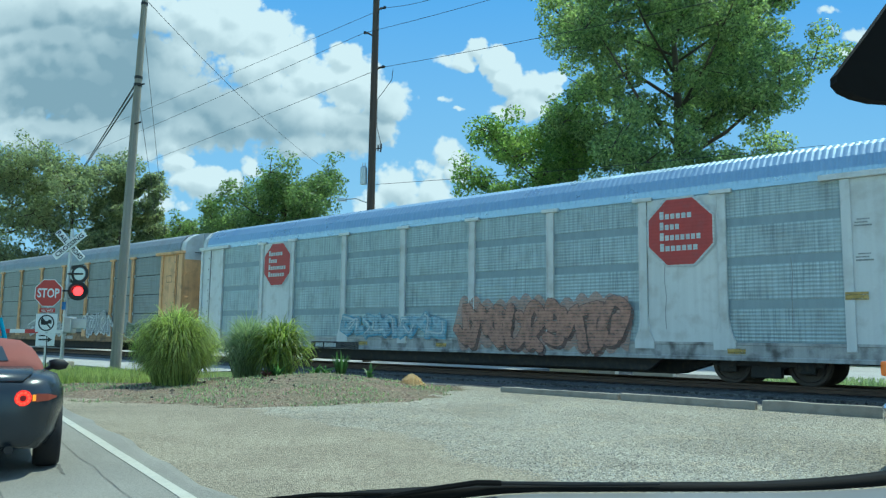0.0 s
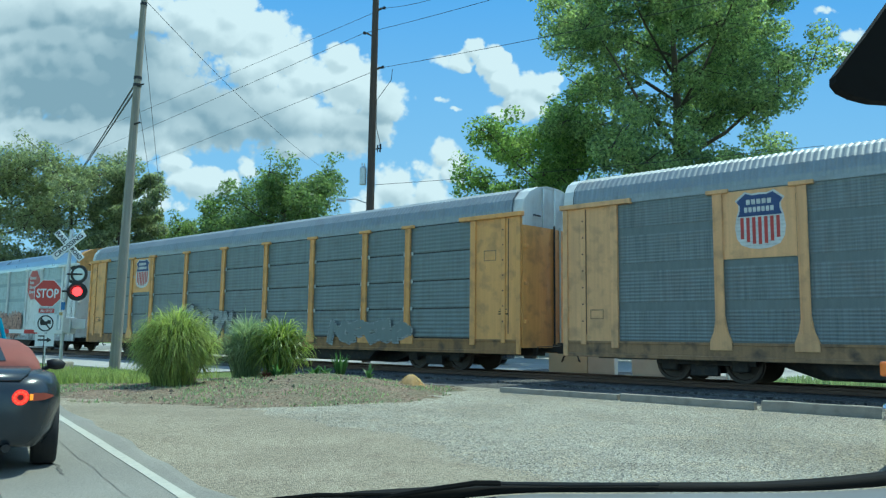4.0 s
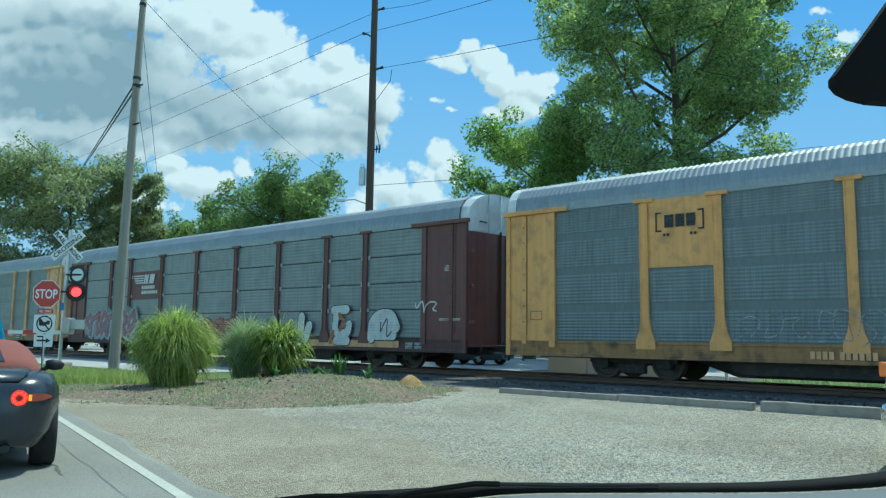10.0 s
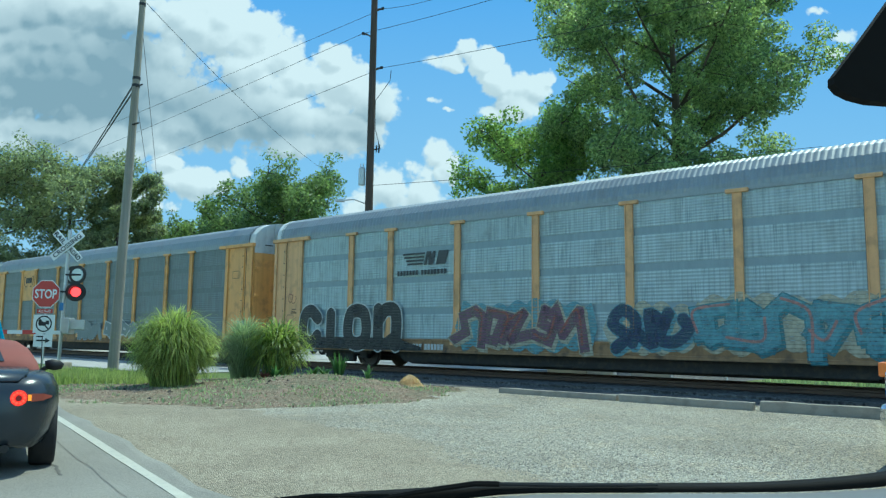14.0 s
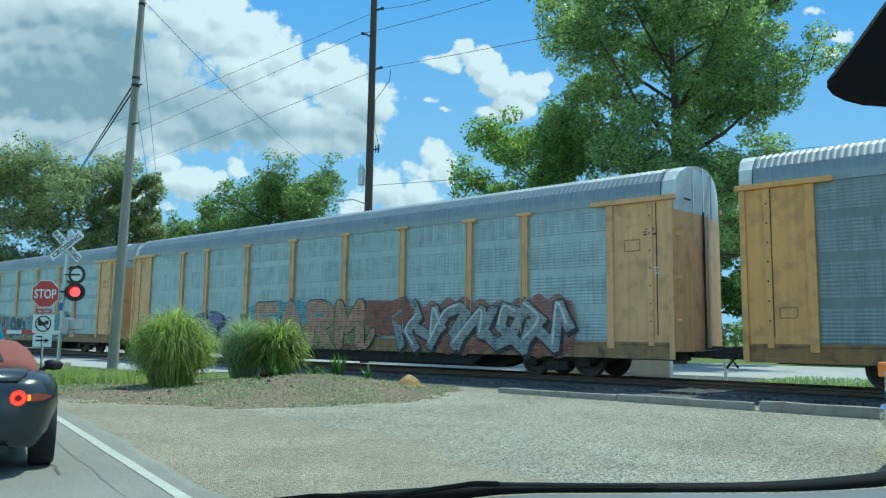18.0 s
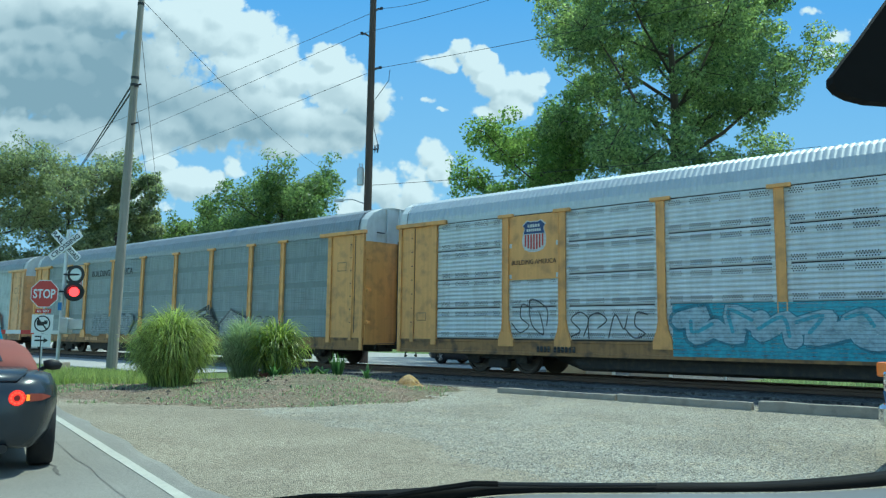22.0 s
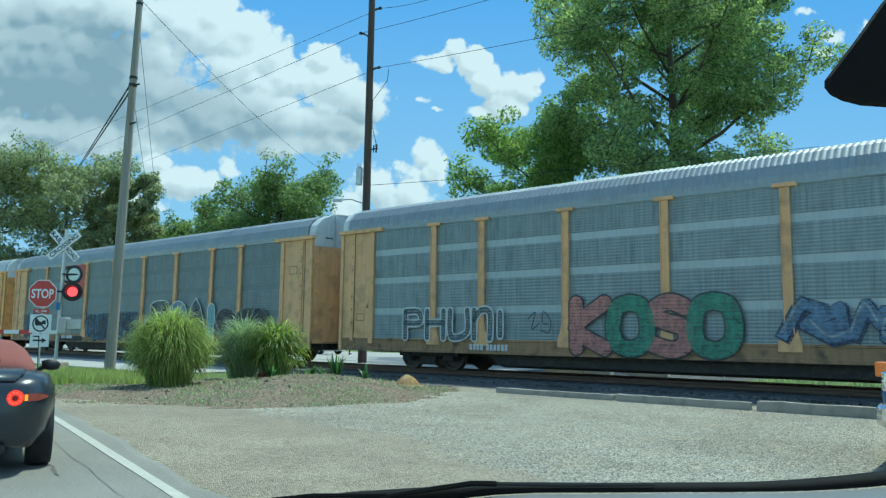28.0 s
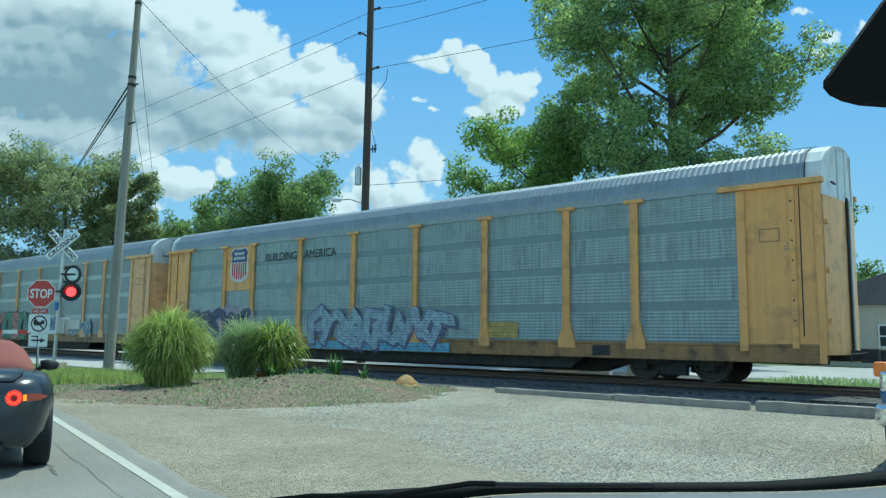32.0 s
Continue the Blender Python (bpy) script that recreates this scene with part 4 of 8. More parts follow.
def autorack(label, steel, screen, roof, end_top, style, plate=None, mesh_posts=True, rear_top=None):
    """A covered railway car carrier. x runs back along the train from its leading end, y away from the eye, z up from the rails."""
    car = thing("autorack_car", Matrix.Identity(4), label, "railway car", "cars of the freight train")
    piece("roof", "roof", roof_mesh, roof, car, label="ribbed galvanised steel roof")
    flip = pose(LONG + X0, 0, 0, 0, 0, 180)
    for m, cap, words in ((pose(LONG - HOOD, 0, 0), rear_top or end_top, "peaked end cap"), (pose(X0 + HOOD, 0, 0, 0, 0, 180), end_top, "white peaked end cap")):
        hood = piece("end_hood", "hood", hood_mesh, cap, car, m, words)
        piece("hood_seam", "hood_seam", seam_mesh, SEAM_AND_SHADE, hood)
        piece("lock_bar", "gable_bars", gable_mesh, GALV, hood)
        piece("stencil", "gable_marks", lambda: bm_mesh("stencil", boxes((HOOD + 0.10, HOOD + 0.135, -1.05, -0.70, 4.62, 4.66))), SEAM_AND_SHADE, hood)
    for m in (pose(LONG, 0, 0), pose(X0, 0, 0, 0, 0, 180)):
        door = piece("end_door", "door", door_mesh, steel, car, m)
        piece("door_bar", "bar", lambda: bm_mesh("door_bar", rods(((0.20, -0.06, 0.8), (0.20, -0.06, DOOR_TOP + 0.1), 0.03))), SEAM_AND_SHADE, door)
        piece("door_bar", "bar", lambda: None, GALV, door, pose(-0.02, 0.35, 0))
        for z in (1.5, 2.6, 3.7):
            piece("door_hinge", "hinge", lambda: bm_mesh("door_hinge", boxes((0.02, 0.10, -1.44, -1.26, -0.05, 0.05), bevel=0.01)), steel, door, pose(0, 0, z))
    piece("deck", "deck", lambda: bm_mesh("deck", boxes((X0 + 0.1, LONG - 0.1, -1.42, 1.42, 0.86, 0.97))), BLACK_STEEL, car)
    piece("centre_sill", "centre", lambda: bm_mesh("centre_sill", extrude([(X0 + 0.4, 0.86), (X0 + 0.4, 0.50), (4.9, 0.50), (6.0, 0.14), (LONG - 6.2, 0.14), (LONG - 5.1, 0.50), (LONG - 0.4, 0.50), (LONG - 0.4, 0.86)], -0.35, 0.35)), BLACK_STEEL, car)
    for y in (-1.05, 1.05):
        piece("floor_beam", "beam", lambda: bm_mesh("floor_beam", extrude([(5.6, 0.86), (6.4, 0.24), (LONG - 6.6, 0.24), (LONG - 5.8, 0.86)], -0.12, 0.12)), BLACK_STEEL, car, pose(0, y, 0))
    for side, m in ((0, Matrix.Identity(4)), (1, flip)):
        piece("side_sill", "sill", lambda: bm_mesh("side_sill", loft([[(x, -HALF + a, b) for a, b in ((0.08, SILL1), (-0.02, SILL1), (-0.02, SILL1 - 0.06), (0.0, SILL1 - 0.07), (0.0, SILL0 + 0.10), (-0.03, SILL0 + 0.08), (-0.03, SILL0), (0.08, SILL0))] for x in (X0 + 0.05, LONG - 0.05)])), GRIMY[steel.name], car, m)
        piece("top_rail", "rail_top", lambda: bm_mesh("top_rail", boxes((1.0, LONG - 1.0, -HALF + 0.0, -HALF + 0.12, EAVE - 0.07, EAVE + 0.03))), roof, car, m)
        for left, a, b, stiff in ((True, X0, 1.45, 0.42), (False, 24.95, LONG, 26.18)):
            if side:
                a, b, stiff = LONG + X0 - b, LONG + X0 - a, LONG + X0 - stiff
            key = (left, side)
            mm = m @ Matrix.Identity(4)
            pan = piece("end_panel", ("endp", key), lambda a=a, b=b: bm_mesh("end_panel", boxes((a, b, -HALF, -HALF + 0.06, SILL1, EAVE - 0.02))), steel, car, mm)
            piece("corner_post", ("corner", key), lambda a=a, b=b, o=(left != bool(side)): bm_mesh("corner_post", boxes((a, a + 0.14, -HALF - 0.05, -HALF, SILL0, EAVE - 0.1) if o else (b - 0.14, b, -HALF - 0.05, -HALF, SILL0, EAVE - 0.1), bevel=0.012)), steel, pan)
            piece("stiffener", ("stiff", key), lambda c=stiff: bm_mesh("stiffener", boxes((c - 0.075, c + 0.075, -HALF - 0.04, -HALF, SILL1 - 0.1, EAVE - 0.1), bevel=0.012)), steel, pan)
            slot = (a + 0.70 if left != bool(side) else b - 0.45)
            piece("slot", ("slot", key), lambda c=slot: bm_mesh("slot", boxes((c - 0.013, c + 0.013, -HALF - 0.006, -HALF + 0.01, 1.15, EAVE - 0.14))), SEAM_AND_SHADE, pan)
            for zb in (1.5, 1.95, 2.4, 2.85, 3.3, 3.75, 4.2):
                piece("bolt", "end_bolt", lambda: bm_mesh("bolt", rods(((0, 0, 0), (0, -0.045, 0), 0.022), seg=6)), SEAM_AND_SHADE, pan, Matrix.Translation((stiff, -HALF - 0.01, zb)))
            piece("door_post", ("dpost", key), lambda a=a, b=b, o=(left != bool(side)): bm_mesh("door_post", boxes((b - 0.20, b, -HALF - 0.05, -HALF, 0.8, EAVE - 0.1) if o else (a, a + 0.20, -HALF - 0.05, -HALF, 0.8, EAVE - 0.1), bevel=0.012)), steel, pan)
            piece("eave_channel", ("eave", key), lambda a=a, b=b, o=(left != bool(side)): bm_mesh("eave_channel", boxes((a - 0.08, b + 0.40, -HALF - 0.10, -HALF + 0.05, EAVE - 0.10, EAVE + 0.03) if o else (a - 0.42, b + 0.08, -HALF - 0.10, -HALF + 0.05, EAVE - 0.10, EAVE + 0.03), bevel=0.012)), steel, car, mm)
        for i, x in enumerate(POSTS):
            if 0 < i < len(POSTS) - 1 and mesh_posts:
                flare = 0.16 if i in (1, 2, 3, 5, 7, 8) else 0.10
                p = piece("post", ("post", flare), lambda f=flare: post_mesh(f), steel, car, m @ Matrix.Translation((x, 0, 0)))
                # the shadow gap left of the post, put in as a dark strip
                piece("post_gasket", "shadow_strip", lambda: bm_mesh("post_gasket", boxes((-0.128, -0.098, -HALF - 0.012, -HALF + 0.03, SILL1 + 0.45, EAVE - 0.12))), SEAM_AND_SHADE, p)
                piece("post_cap", "cap", lambda: bm_mesh("post_cap", boxes((-0.27, 0.27, -HALF - 0.075, -HALF + 0.02, EAVE - 0.12, EAVE - 0.02), bevel=0.012)), steel, p)
        for i, (xa, xb) in enumerate(zip(POSTS, POSTS[1:])):
            w = round(xb - xa, 3)
            if style == "panels":
                for j, (za, zb) in enumerate(zip(LEVELS, LEVELS[1:])):
                    piece("screen_panel", ("panel", w, j, screen is RIB_PALE), lambda w=w, h=zb - za: raw_mesh("screen_panel", *corrugated(w - 0.04, h - 0.035, 7, 0.018 if screen is RIB_PALE else 0.007)), screen, car,
                          m @ Matrix.Translation((xa + 0.02, -HALF + 0.03, za + 0.018)))
            else:
                for j, (za, zb) in enumerate(((1.0, 1.76), (1.97, 2.78), (2.98, 3.72), (3.92, 4.58))):
                    piece("screen_panel", ("mesh", w, j), lambda w=w, h=zb - za: raw_mesh("screen_panel", *corrugated(w - 0.03, h, 9, 0.008)), screen, car,
                          m @ Matrix.Translation((xa + 0.015, -HALF + 0.03, za)))
        if style == "panels" and side == 0 and screen is RIB_PALE:
            for xa, xb in zip(POSTS, POSTS[1:]):
                w = round(xb - xa, 3)
                for za, zb in zip(LEVELS, LEVELS[1:]):
                    piece("perforation", ("holes", w), lambda w=w: punched(w), SEAM_AND_SHADE, car, Matrix.Translation((xa, -HALF - 0.0025, za)))["kind"] = "stuff"
        if style == "panels" and side == 0:
            for x in POSTS[1:-1]:
                for z in LEVELS[1:-1]:
                    for dx in (-0.16, 0.16):
                        piece("clip", "clip", lambda: bm_mesh("clip", boxes((-0.05, 0.05, -HALF - 0.012, -HALF + 0.03, -0.07, 0.07), bevel=0.02)), GALV, car, pose(x + dx, 0, z))
        if style == "panels":
            piece("backing_strip", "backing", lambda: bm_mesh("backing_strip", boxes((1.4, 25.0, -HALF + 0.062, -HALF + 0.075, SILL1, EAVE))), SEAM_AND_SHADE, car, m)
        else:
            piece("band_sheet", "bands", lambda: bm_mesh("band_sheet", boxes((1.4, 25.0, -HALF + 0.036, -HALF + 0.075, SILL1, EAVE))), plate or screen, car, m)
    # running gear
    for x in (3.5, LONG - 3.7):
        truck = piece("truck", "truck", truck_bolster, BLACK_STEEL, car, pose(x, 0, 0))
        for dx in (-0.88, 0.88):
            piece("wheelset", "wheelset", wheelset_mesh, WHEEL_STEEL, truck, pose(dx, 0, WHEEL_R))
    for m in (pose(LONG + 0.62, 0, 0), pose(X0 - 0.62, 0, 0, 0, 0, 180)):
        piece("coupler", "coupler", coupler_mesh, BLACK_STEEL, car, m)
        piece("air_hose", "hose", lambda: bm_mesh("air_hose", tube([(-0.1, 0.4, 0.7), (0.12, 0.35, 0.5), (0.25, 0.25, 0.36), (0.3, 0.1, 0.4)], 0.025)), RUBBER, car, m)
        piece("cut_lever", "lever", lambda: bm_mesh("cut_lever", rods(((-0.2, -1.3, 0.78), (-0.1, -0.2, 0.8), 0.014), ((-0.2, -1.3, 0.78), (-0.2, -1.36, 0.6), 0.014))), BLACK_STEEL, car, m)
    return car


# spray colours
SALMON, TEAL, SKYB, PURPLE = paint("salmon", (0.50, 0.27, 0.20)), paint("teal", (0.17, 0.35, 0.40)), paint("sky_blue", (0.20, 0.42, 0.56)), paint("purple", (0.065, 0.08, 0.18))
PINK, GREEN_S, RUST, CREAM = paint("pink_red", (0.50, 0.22, 0.19)), paint("spray_green", (0.09, 0.27, 0.18)), paint("rust", (0.30, 0.11, 0.085)), paint("cream", (0.50, 0.46, 0.34))
PLUM, LILAC, NAVY_S, STEEL_B = paint("plum", (0.16, 0.08, 0.12)), paint("lilac", (0.36, 0.36, 0.52)), paint("spray_navy", (0.03, 0.045, 0.10)), paint("steel_blue", (0.15, 0.23, 0.34))
GREY_S, PALE_B, GOLD_S, DKGREEN = paint("spray_grey", (0.36, 0.38, 0.38)), paint("pale_blue", (0.40, 0.53, 0.60)), paint("gold", (0.50, 0.35, 0.10)), paint("dark_green", (0.03, 0.10, 0.06))
BAND_PALE = mat("pale_band_sheet", (0.36, 0.40, 0.41), 0.5, 0.3, 0.15, 1.2, 30, 0.05, streak=0.5)
BAND_MID = mat("mid_band_sheet", (0.19, 0.235, 0.25), 0.5, 0.3, 0.15, 1.2, 30, 0.05, streak=0.5)
BAND_DIM = mat("dim_band_sheet", (0.25, 0.31, 0.34), 0.5, 0.3, 0.15, 1.2, 30, 0.05, streak=0.5)
BAND_DARK = mat("dark_band_sheet", (0.135, 0.16, 0.165), 0.5, 0.3, 0.2, 1.2, 30, 0.05, streak=0.5)
BAND_GREY = mat("grey_band_sheet", (0.17, 0.20, 0.205), 0.5, 0.3, 0.15, 1.2, 30, 0.05, streak=0.5)
BAND_SILVER = mat("silver_band_sheet", (0.38, 0.435, 0.445), 0.5, 0.3, 0.15, 1.2, 30, 0.05, streak=0.5)

CARS = {}


def emblem_plate(car, steel, xa=4.22, xb=5.95, za=2.95, zb=4.56):
    return decal(car, "emblem_plate", boxes((xa, xb, 0, 0.03, za, zb)), steel, 0, 0, 0.006)


def frame_mark(car, x, z, w, h):
    """A stencilled empty rectangle."""
    bm = bmesh.new()
    t = 0.03
    a = [bm.verts.new((p, 0, q)) for p, q in ((0, 0), (w, 0), (w, h), (0, h))]
    b = [bm.verts.new((p, 0, q)) for p, q in ((t, t), (w - t, t), (w - t, h - t), (t, h - t))]
    for i in range(4):
        j = (i + 1) % 4
        bm.faces.new((a[i], a[j], b[j], b[i]))
    return decal(car, "stencil_frame", bm, paint("faded_brown", (0.34, 0.22, 0.11)), x, z, 0.006)


def small_marks(car, x, z, material=WHITE_P):
    """Stencilled data blocks on the end panels and the sill."""
    bars(car, "stencil", [(0, 0.34, 0, 0.035), (0, 0.26, 0.07, 0.10), (0.05, 0.3, 0.14, 0.17)], material, x, z, 0.008)


# the tan-posted car that leads
c = CARS[-2] = autorack("grey-panelled autorack car with tan posts and yellow ends", BUFF, RIB_GREY, ROOF_STEEL, END_WHITE, "panels")
mural(c, 19.0, 1.45, 3.0, 1.2, 3, 5, GREY_S, WHITE_P, None, WHITE_P, 0.25, label="white and grey spray lettering")
mural(c, 13.2, 1.25, 5.0, 0.8, 4, 7, GREY_S, WHITE_P, None, None, 0.3)
mural(c, 23.3, 1.1, 2.4, 0.9, 5, 4, paint("olive", (0.16, 0.20, 0.10)), GREY_S, None, None, 0.3)
digits(c, 15, 0.66, 10, 0.16, WHITE_P)

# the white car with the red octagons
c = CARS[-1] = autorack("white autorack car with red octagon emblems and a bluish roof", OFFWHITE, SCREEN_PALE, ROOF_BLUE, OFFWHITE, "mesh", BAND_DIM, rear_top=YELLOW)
for x, z, w, bay in ((5.12, 3.72, 1.6, (4.22, 5.93)), (20.9, 3.70, 1.65, (20.42, 22.23))):
    decal(c, "bay_plate", boxes((bay[0], bay[1], 0, 0.04, SILL1, EAVE - 0.1)), OFFWHITE, 0, 0, 0.0)
    octo = [(w / 2 * math.cos(radians(22.5 + 45 * k)) * 1.08, w / 2 * math.sin(radians(22.5 + 45 * k)) * 1.08) for k in range(8)]
    e = decal(c, "octagon_emblem", extrude(octo, 0, 0.006), RED_P, x if x < 10 else 21.3, z, 0.042, "red octagon with white bars")
    part("octagon_rim", extrude([(a * 1.07, b * 1.07) for a, b in octo], 0.002, 0.005), WHITE_P, e)
    for i in range(4):
        zz = 0.42 - i * 0.27
        letter_bars(e, -0.52, (0.34, 0.02, 0.56, 0.48)[i], zz - 0.02, 0.13, (6, 4, 8, 7)[i], WHITE_P, -0.008, -0.002, 1.5)
mural(c, 17.0, 1.40, 5.6, 1.45, 11, 9, SALMON, paint("dark_salmon", (0.13, 0.07, 0.06)), paint("faded_salmon", (0.48, 0.31, 0.25)), None, 0.14, label="faded salmon bubble letters outlined in black")
mural(c, 11.3, 1.35, 4.6, 0.8, 12, 9, PALE_B, SKYB, None, WHITE_P, 0.35)
decal(c, "plate", boxes((0, 2.5, 0, 0.006, 0, 0.24)), BLACK_P, 7.3, 0.57, 0.036)
digits(c, 7.55, 0.62, 10, 0.14, WHITE_P, 0.044)
small_marks(c, 25.2, 3.5, GREY_S)
small_marks(c, 25.2, 2.75, GREY_S)
word(c, "BI", 25.75, 2.55, 0.2, 0.2, BLACK_P, None, 0.004, "lettering", -0.035)
decal(c, "data_plate", boxes((0, 0.45, 0, 0.006, 0, 0.17)), GOLD_S, 24.97, 1.92, 0.056)
for x in (9.8, 13.3, 22.4):
    decal(c, "yellow_tab", boxes((0, 0.42, 0, 0.006, 0, 0.12)), GOLD_S, x, 0.72, 0.036)
for x in (20.9, 23.9):
    scrawl(c, x, 2.1, 0.25, 1.6, int(x * 10), GREY_S, 3, 0.01, "rust_run")

# dark car with the faded emblem
c = CARS[0] = autorack("dark grey panelled autorack car with yellow posts and a faded shield", YELLOW, RIB_DARK, ROOF_STEEL, END_WHITE, "panels")
emblem_plate(c, YELLOW)
shield_emblem(c, 5.1, 3.85, 1.25, 1.42)
mural(c, 10.7, 1.52, 3.6, 1.25, 21, 5, GREY_S, paint("charcoal", (0.10, 0.10, 0.11)), None, SCREEN_DARK, 0.35, label="grey block graffiti with dark outlines")
mural(c, 14.6, 1.3, 2.2, 0.7, 22, 4, BAND_GREY, GREY_S, None, None, 0.3)
mural(c, 20.5, 1.2, 3.8, 0.8, 23, 6, BAND_GREY, GREY_S, None, None, 0.3)
digits(c, 5.0, 0.64, 4, 0.2, WHITE_P, 0.036)
digits(c, 6.7, 0.64, 6, 0.2, WHITE_P, 0.036)
small_marks(c, 0.85, 1.6, BLACK_P)
small_marks(c, 26.0, 1.7, BLACK_P)

# dark car with the blue graffiti
c = CARS[1] = autorack("dark grey autorack car with buff posts and blue graffiti", BUFF, SCREEN_DARK, ROOF_STEEL, END_WHITE, "mesh", BAND_DARK)
emblem_plate(c, BUFF, 4.22, 5.95, 2.95, 4.56)
shield_emblem(c, 5.1, 3.85, 1.15, 1.40)
mural(c, 14.3, 1.42, 5.6, 1.45, 31, 6, paint("slate", (0.15, 0.20, 0.23)), NAVY_S, SKYB, GREY_S, 0.12, label="slate blue spray letters on a sky blue cloud")
scrawl(c, 9.8, 1.35, 2.0, 0.6, 32, GREY_S, 7)
scrawl(c, 18.0, 1.4, 1.0, 0.5, 33, GREY_S, 5)
for x in (12.8, 15.6):
    decal(c, "yellow_tab", boxes((0, 0.45, 0, 0.006, 0, 0.12)), GOLD_S, x, 0.80, 0.06)
decal(c, "data_plate", boxes((0, 0.55, 0, 0.006, 0, 0.26)), BLACK_P, 21.2, 0.64, 0.036)
bars(c, "stencil", [(0.05, 0.24, 0.04, 0.11), (0.3, 0.5, 0.04, 0.11), (0.05, 0.24, 0.15, 0.22), (0.3, 0.5, 0.15, 0.22)], WHITE_P, 21.2, 0.64, 0.044)
digits(c, 18.3, 0.66, 3, 0.2, WHITE_P, 0.036)
small_marks(c, 26.0, 3.6, TAN)

# maroon car
c = CARS[2] = autorack("grey-panelled autorack car with maroon posts and worn graffiti", MAROON, RIB_GREY, ROOF_STEEL, END_WHITE, "panels")
decal(c, "emblem_plate", boxes((6.1, 8.85, 0, 0.05, 2.62, 3.94)), MAROON, 0, 0, 0.0)
slanted_emblem(c, 6.2, 2.9, WHITE_P, 0.052, ((1.05, 2.25, 0.28, 7), (1.05, 2.5, 0.05, 8)))
mural(c, 4.3, 1.48, 5.2, 1.45, 41, 6, paint("dull_red", (0.33, 0.12, 0.12)), PALE_B, BAND_GREY, STEEL_B, 0.32, label="red wild-style letters edged in pale blue")
mural(c, 8.0, 1.35, 1.6, 0.9, 42, 3, DKGREEN, BAND_GREY, None, None, 0.4)
mural(c, 11.0, 1.30, 2.8, 1.0, 43, 4, STEEL_B, BAND_GREY, CREAM, SALMON, 0.3)
mural(c, 14.2, 1.25, 3.6, 1.05, 44, 4, RUST, RUST, None, None, 0.22, label="rust red paint patch")
mural(c, 16.7, 1.3, 1.4, 1.0, 45, 3, BAND_GREY, GREY_S, None, None, 0.35)
ORANGE_S = paint("spray_orange", (0.45, 0.17, 0.06))
figure(c, 19.3, 1.28, [[(-0.30, -0.42), (-0.22, 0.42)], [(0.02, -0.35), (0.22, 0.10)]], 0.36, WHITE_P, BLACK_P, "white painted lobes outlined in black")
f = figure(c, 21.25, 1.38, [[(-0.40, 0.55), (0.25, 0.58)], [(-0.25, 0.45), (-0.30, -0.15), (0.25, -0.25), (0.40, 0.05)], [(-0.25, -0.5), (0.30, -0.50)]], 0.30, WHITE_P, BLACK_P, "white painted swirl with orange")
part("swirl", ribbon([(-0.1, 0.40), (0.12, 0.12), (-0.05, -0.12)], 0.17, -0.010), ORANGE_S, f)
part("swirl", ribbon([(-0.55, -0.55), (-0.42, -0.2)], 0.17, -0.010), ORANGE_S, f)
f = figure(c, 23.3, 1.30, [[(-0.55, -0.30), (-0.50, 0.15), (-0.2, 0.42), (0.35, 0.42), (0.60, 0.05)], [(-0.3, -0.2), (0.45, -0.2)], [(-0.3, 0.1), (0.35, 0.1)]], 0.36, WHITE_P, BLACK_P, "white painted dome with a tag")
part("tag", ribbon([(-0.1, 0.2), (-0.1, -0.1), (0.05, 0.15), (0.2, 0.3), (0.2, -0.25), (0.4, -0.1)], 0.045, -0.010), BLACK_P, f)
scrawl(c, 25.2, 2.0, 0.9, 0.42, 46, WHITE_P, 5, 0.024)
decal(c, "plate", boxes((0, 2.6, 0, 0.006, 0, 0.24)), BLACK_P, 6.2, 0.58, 0.036)
digits(c, 6.35, 0.63, 10, 0.15, WHITE_P, 0.044)
decal(c, "yellow_bar", boxes((0, 0.85, 0, 0.006, 0, 0.07)), CREAM, 25.7, 1.55, 0.008)
bars(c, "stencil", [(0, 0.32, 0, 0.2), (0.4, 0.7, 0, 0.2)], GREY_S, 24.3, 0.66, 0.036)
small_marks(c, 25.9, 3.1)
decal(c, "sill_paint", boxes((10.0, 24.0, 0, 0.004, 0.68, 0.9)), BUFF, 0, 0, 0.034)

# buff car with the plain boxed plate
c = CARS[3] = autorack("dark grey autorack car with yellow ends and a boxed yellow plate", YELLOW, SCREEN_DARK, ROOF_STEEL, END_WHITE, "mesh", BAND_DARK)
emblem_plate(c, YELLOW, 4.22, 5.95, 2.85, 4.60)
bars(c, "emblem", [(0, 0.04, 0, 0.5), (0, 0.16, 0.46, 0.5), (0, 0.16, 0, 0.04), (1.22, 1.26, 0, 0.5), (1.10, 1.26, 0.46, 0.5), (1.10, 1.26, 0, 0.04), (0.24, 0.48, 0.10, 0.42), (0.53, 0.76, 0.10, 0.42), (0.81, 1.04, 0.10, 0.42),
                   (0.2, 0.26, -0.12, -0.05), (0.3, 0.36, -0.12, -0.05), (0.9, 0.96, -0.12, -0.05), (1.0, 1.06, -0.12, -0.05)], BLACK_P, 4.45, 3.75, 0.036)
mural(c, 13.1, 1.15, 2.6, 0.9, 51, 4, BAND_GREY, GREY_S, None, None, 0.2)
mural(c, 16.3, 1.25, 3.0, 0.8, 52, 5, BAND_GREY, WHITE_P, None, None, 0.3)
mural(c, 20.6, 1.2, 3.8, 0.8, 53, 6, GREY_S, WHITE_P, None, BAND_GREY, 0.28, label="white outlined spray letters")
scrawl(c, 8.5, 1.35, 4.2, 0.7, 54, GREY_S, 9, 0.014)
digits(c, 8.0, 0.66, 10, 0.17, BUFF, 0.036)
